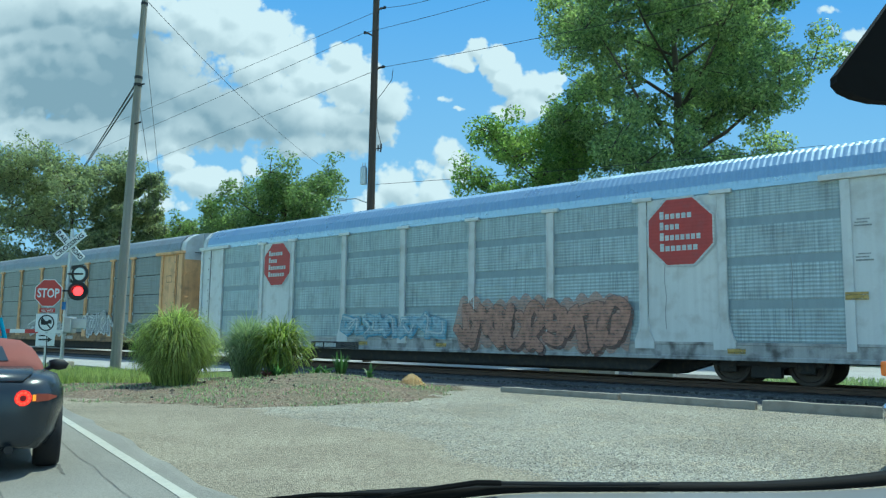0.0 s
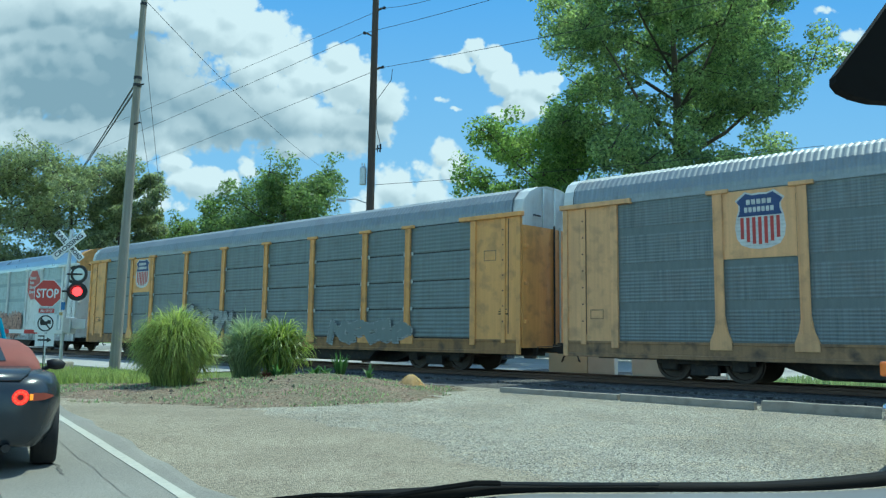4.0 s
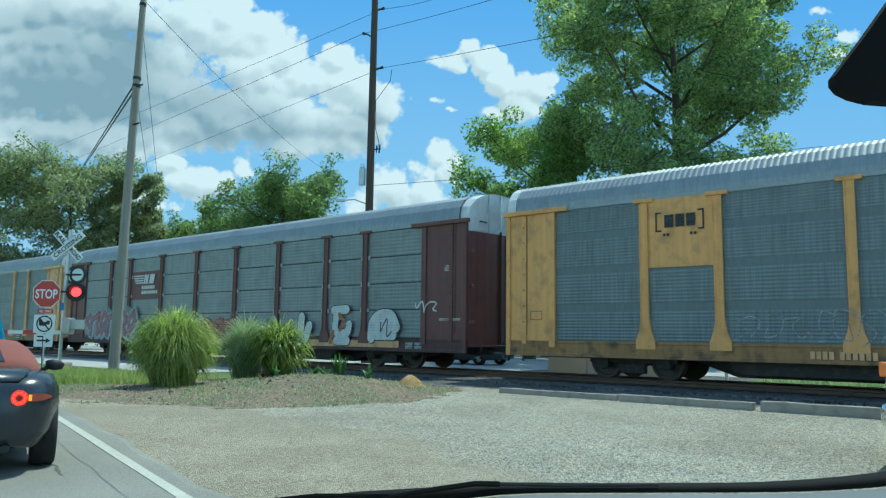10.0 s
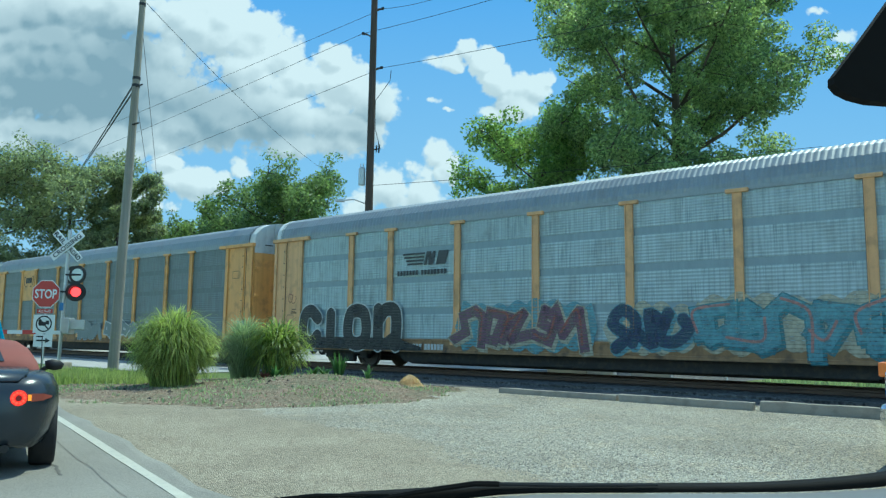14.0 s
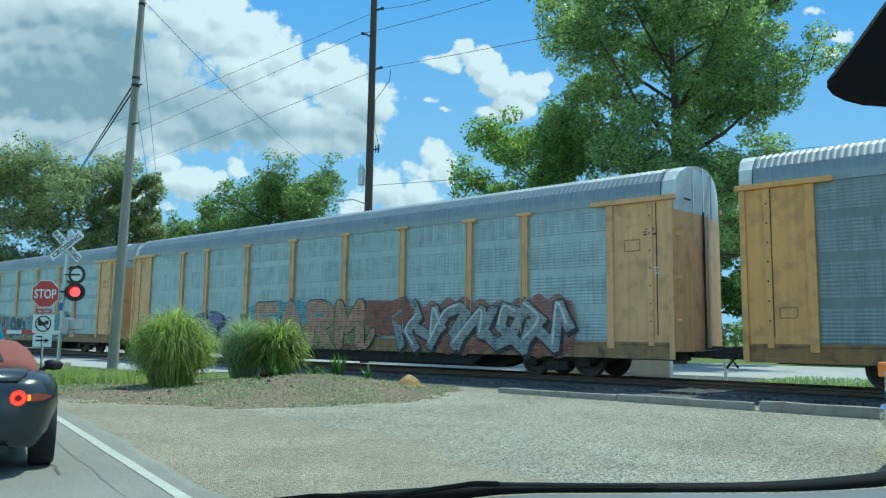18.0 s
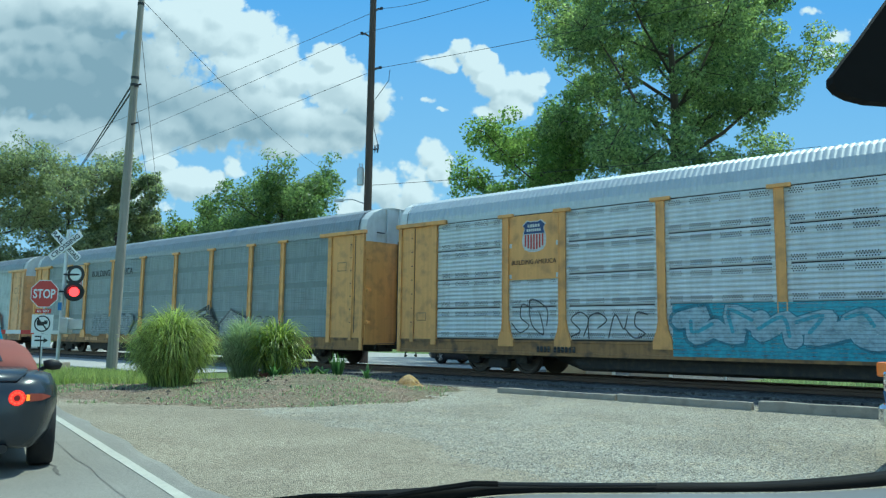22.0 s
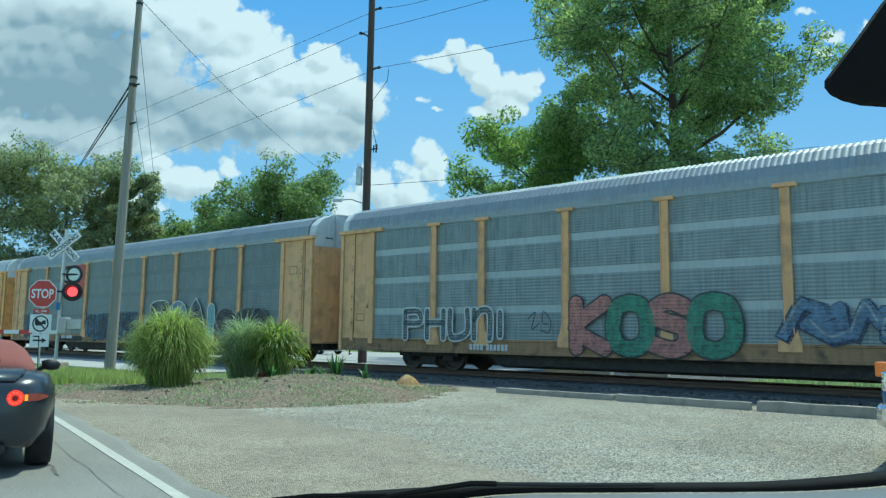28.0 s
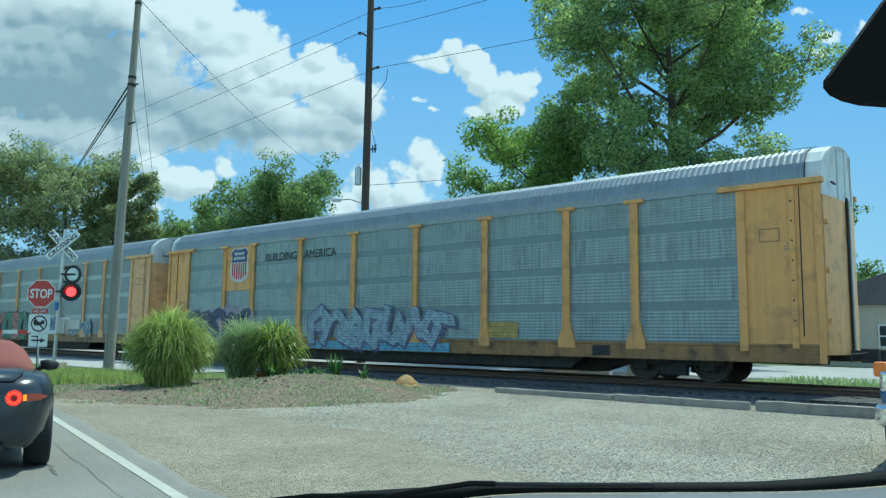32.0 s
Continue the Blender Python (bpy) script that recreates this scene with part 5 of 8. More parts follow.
small_marks(c, 26.0, 2.6, TAN)
decal(c, "panel_patch", boxes((0, 0.55, 0, 0.006, 0, 0.5)), GREY_S, 25.95, 1.1, 0.036)

# silver car with the black letters
c = CARS[4] = autorack("silver autorack car with buff posts and large black and teal graffiti", BUFF, SCREEN_PALE, ROOF_STEEL, END_WHITE, "mesh", BAND_DIM)
word_strokes(c, 1.55, 0.78, 1.14, 0.46, "C|I|O|N", BLACK_P, WHITE_P, 0.44, "large black letters edged in white")
decal(c, "paint_base", extrude([(1.5, 0.80), (1.45, 1.25), (1.9, 1.0), (5.9, 1.0), (6.3, 1.25), (6.7, 0.92), (7.5, 0.72), (7.5, 0.60), (1.7, 0.60)], 0, 0.003), BLACK_P, 0, 0, 0.062)
slanted_emblem(c, 6.35, 2.88, paint("emblem_grey", (0.06, 0.065, 0.07), wear=0.2), 0.004, ((0.0, 0.95, 0.22, 7), (1.05, 2.15, 0.22, 8)))
mural(c, 11.3, 1.35, 4.4, 1.35, 61, 5, PLUM, CREAM, TEAL, paint("brick_spray", (0.30, 0.10, 0.07)), 0.3, label="plum letters over a teal cloud")
mural(c, 15.2, 1.3, 2.2, 1.2, 62, 3, NAVY_S, TEAL, CREAM, None, 0.2)
mural(c, 19.0, 1.4, 5.2, 1.3, 63, 6, TEAL, paint("deep_teal", (0.06, 0.20, 0.24)), CREAM, PINK, 0.34, label="teal wild-style letters on a cream cloud")
scrawl(c, 22.6, 1.55, 1.2, 0.5, 64, RUST, 5)
digits(c, 7.0, 0.64, 10, 0.18, WHITE_P, 0.036)
scrawl(c, 1.0, 2.4, 0.45, 0.4, 65, RUST, 5, 0.014)
small_marks(c, 0.85, 1.85, BLACK_P)

# silver car with purple, brown and white graffiti
c = CARS[5] = autorack("silver autorack car with yellow posts and colourful wild-style graffiti", BUFF, SCREEN_SILVER, ROOF_STEEL, END_WHITE, "mesh", BAND_SILVER)
mural(c, 4.6, 1.38, 5.4, 1.3, 71, 6, paint("violet", (0.20, 0.19, 0.38)), NAVY_S, None, STEEL_B, 0.2, label="purple block letters")
paint_cloud(c, 12.4, 1.40, 7.4, 1.55, 72, paint("olive_gold", (0.29, 0.27, 0.12)))
paint_cloud(c, 11.4, 1.85, 4.6, 0.9, 73, TEAL, 0.0595)
word_strokes(c, 9.75, 0.80, 1.26, 0.46, "F|A|R|M", paint("terracotta", (0.52, 0.28, 0.19)), BLACK_P, 0.40, "terracotta letters outlined in black")
for line in ([(9.45, 0.86), (9.15, 0.72), (8.75, 1.15)], [(15.5, 0.85), (15.9, 0.75), (16.25, 1.2)]):
    part("hook_rim", ribbon(line, 0.34, 0.001), BLACK_P, decal(c, "hook", ribbon(line, 0.25, -0.005), paint("terracotta", (0.52, 0.28, 0.19)), 0, 0, 0.064))
mural(c, 16.9, 1.7, 2.0, 1.2, 73, 2, RUST, RUST, None, None, 0.3)
mural(c, 20.6, 1.35, 6.4, 1.55, 74, 7, GREY_S, BLACK_P, RUST, WHITE_P, 0.36, 0.35, label="silver letters with dark outlines over red")
scrawl(c, 7.7, 1.4, 1.0, 0.9, 75, BLACK_P, 7, 0.014)
digits(c, 5.6, 0.64, 10, 0.17, WHITE_P, 0.036)
small_marks(c, 26.0, 3.7, BLACK_P)
small_marks(c, 26.1, 2.7)

# grey car with the slogan
c = CARS[6] = autorack("grey autorack car with yellow posts, shield and faded graffiti", YELLOW, SCREEN_GREY, ROOF_STEEL, END_WHITE, "mesh", BAND_GREY)
emblem_plate(c, YELLOW, 4.22, 5.95, 2.95, 4.56)
shield_emblem(c, 5.1, 3.82, 1.2, 1.42)
word(c, "BUILDING", 7.62, 4.02, 1.9, 0.30, BLACK_P, None, 0.0, "lettering", -0.01)
word(c, "AMERICA", 9.95, 4.02, 1.75, 0.30, BLACK_P, None, 0.0, "lettering", -0.01)
mural(c, 9.1, 1.45, 4.0, 1.15, 81, 5, paint("spray_blue_grey", (0.27, 0.31, 0.33)), BAND_GREY, None, GREY_S, 0.2)
mural(c, 15.5, 1.35, 2.6, 1.2, 82, 2, GREY_S, paint("faded_black", (0.10, 0.105, 0.11)), None, BAND_GREY, 0.15)
mural(c, 17.3, 1.4, 1.4, 1.5, 83, 1, paint("faded_black", (0.10, 0.105, 0.11)), BLACK_P, None, GREY_S, 0.3)
mural(c, 19.1, 1.35, 2.3, 1.3, 84, 1, GREY_S, paint("faded_black", (0.10, 0.105, 0.11)), None, BAND_GREY, 0.3)
scrawl(c, 21.6, 1.4, 1.8, 0.8, 85, BLACK_P, 6)
scrawl(c, 12.6, 1.45, 2.0, 0.9, 86, BLACK_P, 7, 0.012)
digits(c, 6.4, 0.66, 10, 0.17, BUFF, 0.036)
decal(c, "data_plate", boxes((0, 0.5, 0, 0.006, 0, 0.26)), BLACK_P, 18.6, 0.62, 0.036)

# perforated silver car
c = CARS[7] = autorack("bright silver perforated autorack car with yellow posts and blue graffiti", YELLOW, RIB_PALE, ROOF_PALE, END_WHITE, "panels")
emblem_plate(c, YELLOW, 4.22, 5.95, 2.70, 4.56)
shield_emblem(c, 5.1, 3.95, 0.82, 0.95)
word(c, "BUILDING AMERICA", 5.1, 3.2, 1.5, 0.13, BLACK_P, None, 0.0, "lettering", 0.03)
scrawl(c, 5.0, 1.6, 1.2, 1.0, 91, BLACK_P, 5)
scrawl(c, 7.4, 1.4, 2.2, 0.7, 92, BLACK_P, 8)
decal(c, "paint_patch", boxes((-2.5, 2.5, 0, 0.002, -0.68, 0.60)), paint("turquoise", (0.09, 0.37, 0.47)), 11.7, 1.32, 0.052)
mural(c, 11.7, 1.36, 4.8, 0.95, 93, 5, PALE_B, paint("sea_blue", (0.04, 0.17, 0.24)), None, paint("turquoise", (0.09, 0.37, 0.47)), 0.28, label="pale blue letters on a turquoise patch")
word(c, "N2EL", 18.45, 1.36, 4.0, 0.92, paint("pale_silver", (0.55, 0.57, 0.58)), paint("slate_grey", (0.11, 0.12, 0.13)), 0.03, label="pale block letters with dark outlines")
decal(c, "paint_patch", boxes((-1.3, 1.3, 0, 0.002, -0.52, 0.46)), paint("faded_blue", (0.08, 0.20, 0.36)), 18.65, 1.36, 0.052)
decal(c, "paint_wedge", extrude([(0, 0), (1.0, 0), (0.95, 0.42), (0.55, 0.40)], 0, 0.002), paint("faded_blue", (0.08, 0.20, 0.36)), 20.55, 0.92, 0.052)
decal(c, "paint_wedge", extrude([(0, 0), (0.42, 0), (0.40, 0.40), (0.05, 0.38)], 0, 0.002), WHITE_P, 21.55, 0.92, 0.054)
decal(c, "whitewash", boxes((16.3, 23.4, 0, 0.004, 0.62, 0.98)), GREY_S, 0, 0, 0.04)
digits(c, 5.2, 0.66, 10, 0.16, BLACK_P, 0.036)
small_marks(c, 26.1, 3.2, BLACK_P)

# dark car with the red plate
c = CARS[8] = autorack("dark grey autorack car with buff posts and a red plate", BUFF, SCREEN_DARK, ROOF_STEEL, END_WHITE, "mesh", BAND_DARK)
decal(c, "emblem_plate", boxes((6.13, 8.82, 0, 0.03, 2.86, 4.58)), RED_P, 0, 0, 0.0)
for n, wide, zz in ((8, 1.95, 4.17), (7, 1.45, 3.75), (7, 1.55, 3.32)):
    row = decal(c, "lettering_bar", boxes((0, 0.17, 0, 0.004, -0.13, 0.13)), WHITE_P, 6.45, zz, 0.036)
    letter_bars(row, 0.24, wide, -0.02, 0.20, n - 1, WHITE_P, 0.0, 0.004)
INK, SOFT_BLUE = paint("ink_blue", (0.018, 0.03, 0.055)), paint("soft_blue", (0.13, 0.26, 0.38))
decal(c, "sill_patch", boxes((-1.40, 1.40, 0, 0.003, -0.13, 0.13)), BLACK_STEEL, 7.47, 0.73, 0.037)
word_strokes(c, 1.75, 0.85, 1.05, 0.34, "U|N", INK, SKYB, 0.12, "black bubble letters edged in pale blue", 0.62)
scrawl(c, 3.55, 1.75, 0.6, 0.5, 107, SKYB, 4, 0.022)
paint_cloud(c, 10.4, 1.30, 2.4, 1.25, 102, paint("dusk_blue", (0.03, 0.075, 0.14)))
word_strokes(c, 9.45, 0.90, 0.95, 0.25, "C|U|A", INK, SOFT_BLUE, 0.10, "black letters edged in blue on a dark blue patch", 0.62)
word_strokes(c, 12.4, 0.82, 1.08, 0.26, "R|M|E", INK, SOFT_BLUE, 0.08, "black block letters edged in blue", 0.46)
scrawl(c, 15.2, 1.45, 0.5, 0.55, 108, WHITE_P, 4, 0.02)
word_strokes(c, 15.75, 0.85, 1.35, 0.48, "7|O|A|I", (INK, STEEL_B, INK, TEAL), WHITE_P, 0.38, "fat black and blue letters edged in white", 0.84)
mural(c, 22.6, 1.4, 3.0, 1.4, 105, 3, BLACK_P, BAND_GREY, None, NAVY_S, 0.25)
digits(c, 6.5, 0.73, 10, 0.16, WHITE_P, 0.044)
for x in (2.0, 9.6, 14.2):
    decal(c, "yellow_tab", boxes((0, 0.42, 0, 0.006, 0, 0.12)), GOLD_S, x, 0.72, 0.06)
scrawl(c, 1.15, 2.6, 0.5, 0.6, 106, PINK, 4, 0.014)

# grey car with pale bands
c = CARS[9] = autorack("grey autorack car with pale bands and red and green graffiti", BUFF, SCREEN_GREY, ROOF_STEEL, END_WHITE, "mesh", BAND_PALE)
word_strokes(c, 2.9, 1.02, 0.82, 0.17, "P|H|U|N|I", paint("dark_teal", (0.06, 0.09, 0.10)), WHITE_P, 0.18, "dark spray letters edged in white")
word_strokes(c, 9.15, 0.80, 1.18, 0.40, "K|O|S|O", (PINK, GREEN_S), BLACK_P, 0.0, "fat pink and green letters outlined in black")
mural(c, 16.6, 1.45, 3.8, 1.0, 115, 6, STEEL_B, NAVY_S, None, GREY_S, 0.45, label="blue thorny letters")
mural(c, 20.1, 1.35, 2.4, 0.8, 116, 4, STEEL_B, BAND_PALE, None, None, 0.4)
digits(c, 5.6, 0.66, 10, 0.18, WHITE_P, 0.036)
scrawl(c, 8.1, 1.5, 0.7, 0.7, 117, BLACK_P, 5, 0.014)
small_marks(c, 1.1, 2.0, BLACK_P)

# the last car in view
c = CARS[10] = autorack("grey-blue autorack car with yellow posts, shield and lilac graffiti", YELLOW, SCREEN_MID, ROOF_STEEL, END_WHITE, "mesh", BAND_MID)
emblem_plate(c, YELLOW, 4.22, 5.95, 2.80, 4.56)
shield_emblem(c, 5.1, 3.85, 1.25, 1.45)
word(c, "BUILDING", 7.75, 4.02, 1.85, 0.30, BLACK_P, None, 0.0, "lettering", -0.01)
word(c, "AMERICA", 10.0, 4.02, 1.75, 0.30, BLACK_P, None, 0.0, "lettering", -0.01)
mural(c, 3.9, 1.38, 4.4, 1.4, 121, 5, paint("ink_violet", (0.05, 0.055, 0.12)), STEEL_B, paint("pink_lilac", (0.42, 0.33, 0.42)), None, 0.14, label="blue-black bubble letters on a faint lilac patch")
mural(c, 12.9, 1.35, 6.4, 1.4, 122, 7, paint("pale_teal", (0.38, 0.48, 0.53)), paint("dusk_violet", (0.15, 0.14, 0.26)), None, LILAC, 0.3, label="pale blue and lilac letters with violet outlines")
decal(c, "graffiti_shadow", boxes((9.7, 16.2, 0, 0.003, 0.58, 0.86)), SKYB, 0, 0, 0.045)
scrawl(c, 1.1, 2.2, 0.5, 0.6, 123, BLACK_P, 6, 0.016)
scrawl(c, 7.2, 1.6, 1.0, 0.9, 124, STEEL_B, 6, 0.014)
digits(c, 6.6, 0.66, 10, 0.16, WHITE_P, 0.036)
decal(c, "data_plate", boxes((0, 0.5, 0, 0.006, 0, 0.26)), BLACK_P, 21.1, 0.62, 0.036)
small_marks(c, 26.0, 3.1, TAN)
decal(c, "rust_patch", boxes((17.6, 18.7, 0, 0.003, 1.05, 1.5)), GOLD_S, 0, 0, 0.012)

for k, c in CARS.items():
    if k not in (-1, 2):
        frame_mark(c, 25.45, 3.30, 0.46, 0.32)
        frame_mark(c, 0.62, 1.55, 0.40, 0.26)

CAR_AT = {-2: 184.75, -1: 156.25, 0: 127.68, 1: 99.25, 2: 70.9, 3: 42.4, 4: 13.95, 5: -14.75, 6: -43.4, 7: -72.06, 8: -100.55, 9: -129.1, 10: -157.7}


def run(t):
    """How far the train has come at t seconds, counted from 13 s."""
    t -= 13
    return 9.8681 * t + 0.0055745 * t * t - 0.000087487 * t ** 3


# ---------------------------------------------------------------- trees
LEAF_BIG = leaf_mat("cottonwood_leaves", (0.11, 0.165, 0.08), (0.46, 0.55, 0.235), 0.4, 0.62)
LEAF_MID = leaf_mat("maple_leaves", (0.11, 0.165, 0.065), (0.31, 0.40, 0.155))
LEAF_LEFT = leaf_mat("willow_leaves", (0.19, 0.22, 0.13), (0.42, 0.45, 0.25))
LEAF_LIGHT = leaf_mat("light_green_leaves", (0.14, 0.22, 0.07), (0.37, 0.48, 0.16), 0.38, 0.66)


def leaves(name, centres, radii, count, size, material, parent, seed, flat=0.75):
    """Small folded leaves round many clump centres, as one mesh."""
    rng = np.random.default_rng(seed)
    centres, radii = np.array(centres), np.array(radii)
    prob = radii ** 2.2
    pick = rng.choice(len(centres), count, p=prob / prob.sum())
    d = rng.normal(size=(count, 3))
    d /= np.linalg.norm(d, axis=1, keepdims=True)
    r = rng.uniform(0.25, 1.05, count) ** 0.5
    pos = centres[pick] + d * (r * radii[pick])[:, None] * np.array([1, 1, flat])
    n = d * 0.6 + rng.normal(size=(count, 3)) * 0.7 + np.array([0, 0, 0.5])
    n /= np.linalg.norm(n, axis=1, keepdims=True)
    a = np.cross(n, rng.normal(size=(count, 3)))
    a /= np.linalg.norm(a, axis=1, keepdims=True)
    b = np.cross(n, a)
    s = (size * rng.uniform(0.6, 1.35, count))[:, None]
    pts = np.stack([pos - a * s, pos + b * s * 0.55 + n * s * 0.15, pos + a * s, pos - b * s * 0.55 + n * s * 0.15], 1).reshape(-1, 3)
    me = bpy.data.meshes.new(name)
    me.vertices.add(count * 4)
    me.vertices.foreach_set("co", pts.astype(np.float32).ravel())
    me.loops.add(count * 4)
    me.loops.foreach_set("vertex_index", np.arange(count * 4, dtype=np.int32))
    me.polygons.add(count)
    me.polygons.foreach_set("loop_start", np.arange(0, count * 4, 4, dtype=np.int32))
    me.update(calc_edges=True)
    me.materials.append(material)
    ob = new(name, me)
    ob.parent = parent
    return ob


def tree(label, x, y, height, crown_r, crown_low, trunk_r, material, count, size, seed, lean=0.0, shape=1.0, clump=0.22, group="", steep=(0.12, 0.34)):
    """A tapered trunk, limbs that fork twice, and leaf clumps at the limb ends."""
    rnd = random.Random(seed)
    t = thing("tree", pose(x, y, 0), label, "tree", group)
    bm = bmesh.new()

    def join(sub):
        me = bpy.data.meshes.new("j")
        sub.to_mesh(me)
        sub.free()
        bm.from_mesh(me)
        bpy.data.meshes.remove(me)

    top = Vector((lean, 0, height * 0.86))
    spine = [Vector((lean * k * k + 0.25 * math.sin(k * 5 + seed), 0.25 * math.cos(k * 4 + seed), top.z * k)) for k in [i / 7 for i in range(8)]]
    join(tube(spine, [trunk_r * (1.25 if i == 0 else 1 - 0.125 * i) + 0.03 for i in range(8)], 9))
    ends, sizes = [], []
    limbs = 17 if crown_r < 7 else 27
    for i in range(limbs):
        k = 0.30 + 0.68 * i / (limbs - 1)
        z0 = top.z * k
        base = Vector((lean * k * k, 0, z0))
        ang = i * 2.399 + rnd.uniform(-0.4, 0.4)
        rise = (z0 - crown_low) / max(1, height - crown_low)
        mid = 1 - abs(rise - 0.42) * 1.15 * shape
        reach = crown_r * max(0.28, mid) * rnd.uniform(0.75, 1.02)
        tip = base + Vector((math.cos(ang) * reach, math.sin(ang) * reach, (rnd.uniform(-0.14, 0.08) if i < limbs * 0.33 else rnd.uniform(*steep)) * reach + (height - top.z) * k * 0.7))
        if tip.z < crown_low:
            tip.z = crown_low + rnd.uniform(0, 1)
        elbow = base.lerp(tip, 0.5) + Vector((0, 0, -0.06 * reach))
        rr = trunk_r * 0.38 * (1.15 - k)
        join(tube([base, elbow, tip], [rr + 0.02, rr * 0.6 + 0.02, 0.03], 6))
        for f in (0.42, 0.66, 0.85, 1.0):
            c = base.lerp(tip, f) + Vector((rnd.uniform(-1, 1), rnd.uniform(-1, 1), rnd.uniform(-0.5, 0.9))) * crown_r * 0.10
            ends.append(c)
            sizes.append(crown_r * clump * rnd.uniform(0.65, 1.25))
            for q in range(4):
                d = Vector((rnd.uniform(-1, 1), rnd.uniform(-1, 1), rnd.uniform(-0.6, 0.9))).normalized() * crown_r * rnd.uniform(0.12, 0.34)
                join(tube([c, c + d * 0.6, c + d], [0.035, 0.025, 0.012], 4))
                ends.append(c + d)
                sizes.append(crown_r * clump * rnd.uniform(0.32, 0.8))
    for i in range(8):
        c = top + Vector((rnd.uniform(-1, 1), rnd.uniform(-1, 1), rnd.uniform(-0.2, 0.7))) * crown_r * 0.3
        ends.append(c)
        sizes.append(crown_r * clump * rnd.uniform(0.6, 1.0))
    part("trunk", bm, BARK, t, smooth=True)
    leaves("crown", ends, sizes, count, size, material, t, seed)
    return t


tree("tall broad cottonwood with dense green crown", 12.6, 41.0, 22.5, 7.5, 5.2, 0.55, LEAF_BIG, 165000, 0.10, 5, 0.0, 0.24, 0.17, steep=(0.26, 0.58))
tree("medium green tree leaning beside the tall one", 5.2, 47.0, 15.6, 5.0, 5.0, 0.3, LEAF_LIGHT, 52000, 0.11, 9, 1.2, 0.8, 0.24)
tree("rounded green maple beyond the track", -12.9, 60.0, 13.9, 5.4, 4.0, 0.35, LEAF_MID, 50000, 0.12, 14, 0.3, 0.7, 0.26)
tree("green tree beside the maple", -18.5, 63.0, 11.6, 4.2, 4.0, 0.3, LEAF_MID, 22000, 0.14, 17, 0.0, 0.8, 0.27)
tree("small round tree farther off", -26.2, 72.0, 11.6, 2.8, 4.0, 0.2, LEAF_MID, 12000, 0.145, 21, 0.0, 0.7, 0.3)
for i, (x, y, h, r) in enumerate(((-36.0, 58.0, 15.2, 6.0), (-29.8, 60.0, 15.2, 5.4), (-25.7, 60.0, 14.0, 3.1), (-43.0, 64.0, 16.5, 6.0))):
    tree("open grey-green tree in the row beyond the track", x, y, h, r, 4.5, 0.3, LEAF_LEFT, 36000, 0.118, 30 + i, 0.5, 0.75, 0.23, "row of trees beyond the crossing")
for i, (x, y, h, r) in enumerate(((22.8, 63.0, 14.0, 4.4), (29.6, 61.0, 13.2, 4.6))):
    tree("leafy green tree across the street", x, y, h, r, 1.6, 0.25, LEAF_MID, 22000, 0.16, 41 + i, 0, 0.7, 0.26, "trees across the street")

hedge = thing("hedge", Matrix.Identity(4), "long uneven green hedge of shrubs behind the street", "hedge")
hrnd = random.Random(77)
mids = [on_track(-60 + i * 1.1, 37 + hrnd.uniform(-1, 1), hrnd.uniform(0.8, 3.0)) for i in range(110)]
part("stems", rods(*[((p.x, p.y, 0), (p.x, p.y, p.z), 0.05) for p in mids[::3]], seg=5), BARK, hedge)["kind"] = "stuff"
leaves("foliage", [tuple(p) for p in mids], [hrnd.uniform(1.0, 1.7) for p in mids], 26000, 0.16, LEAF_MID, hedge, 78)

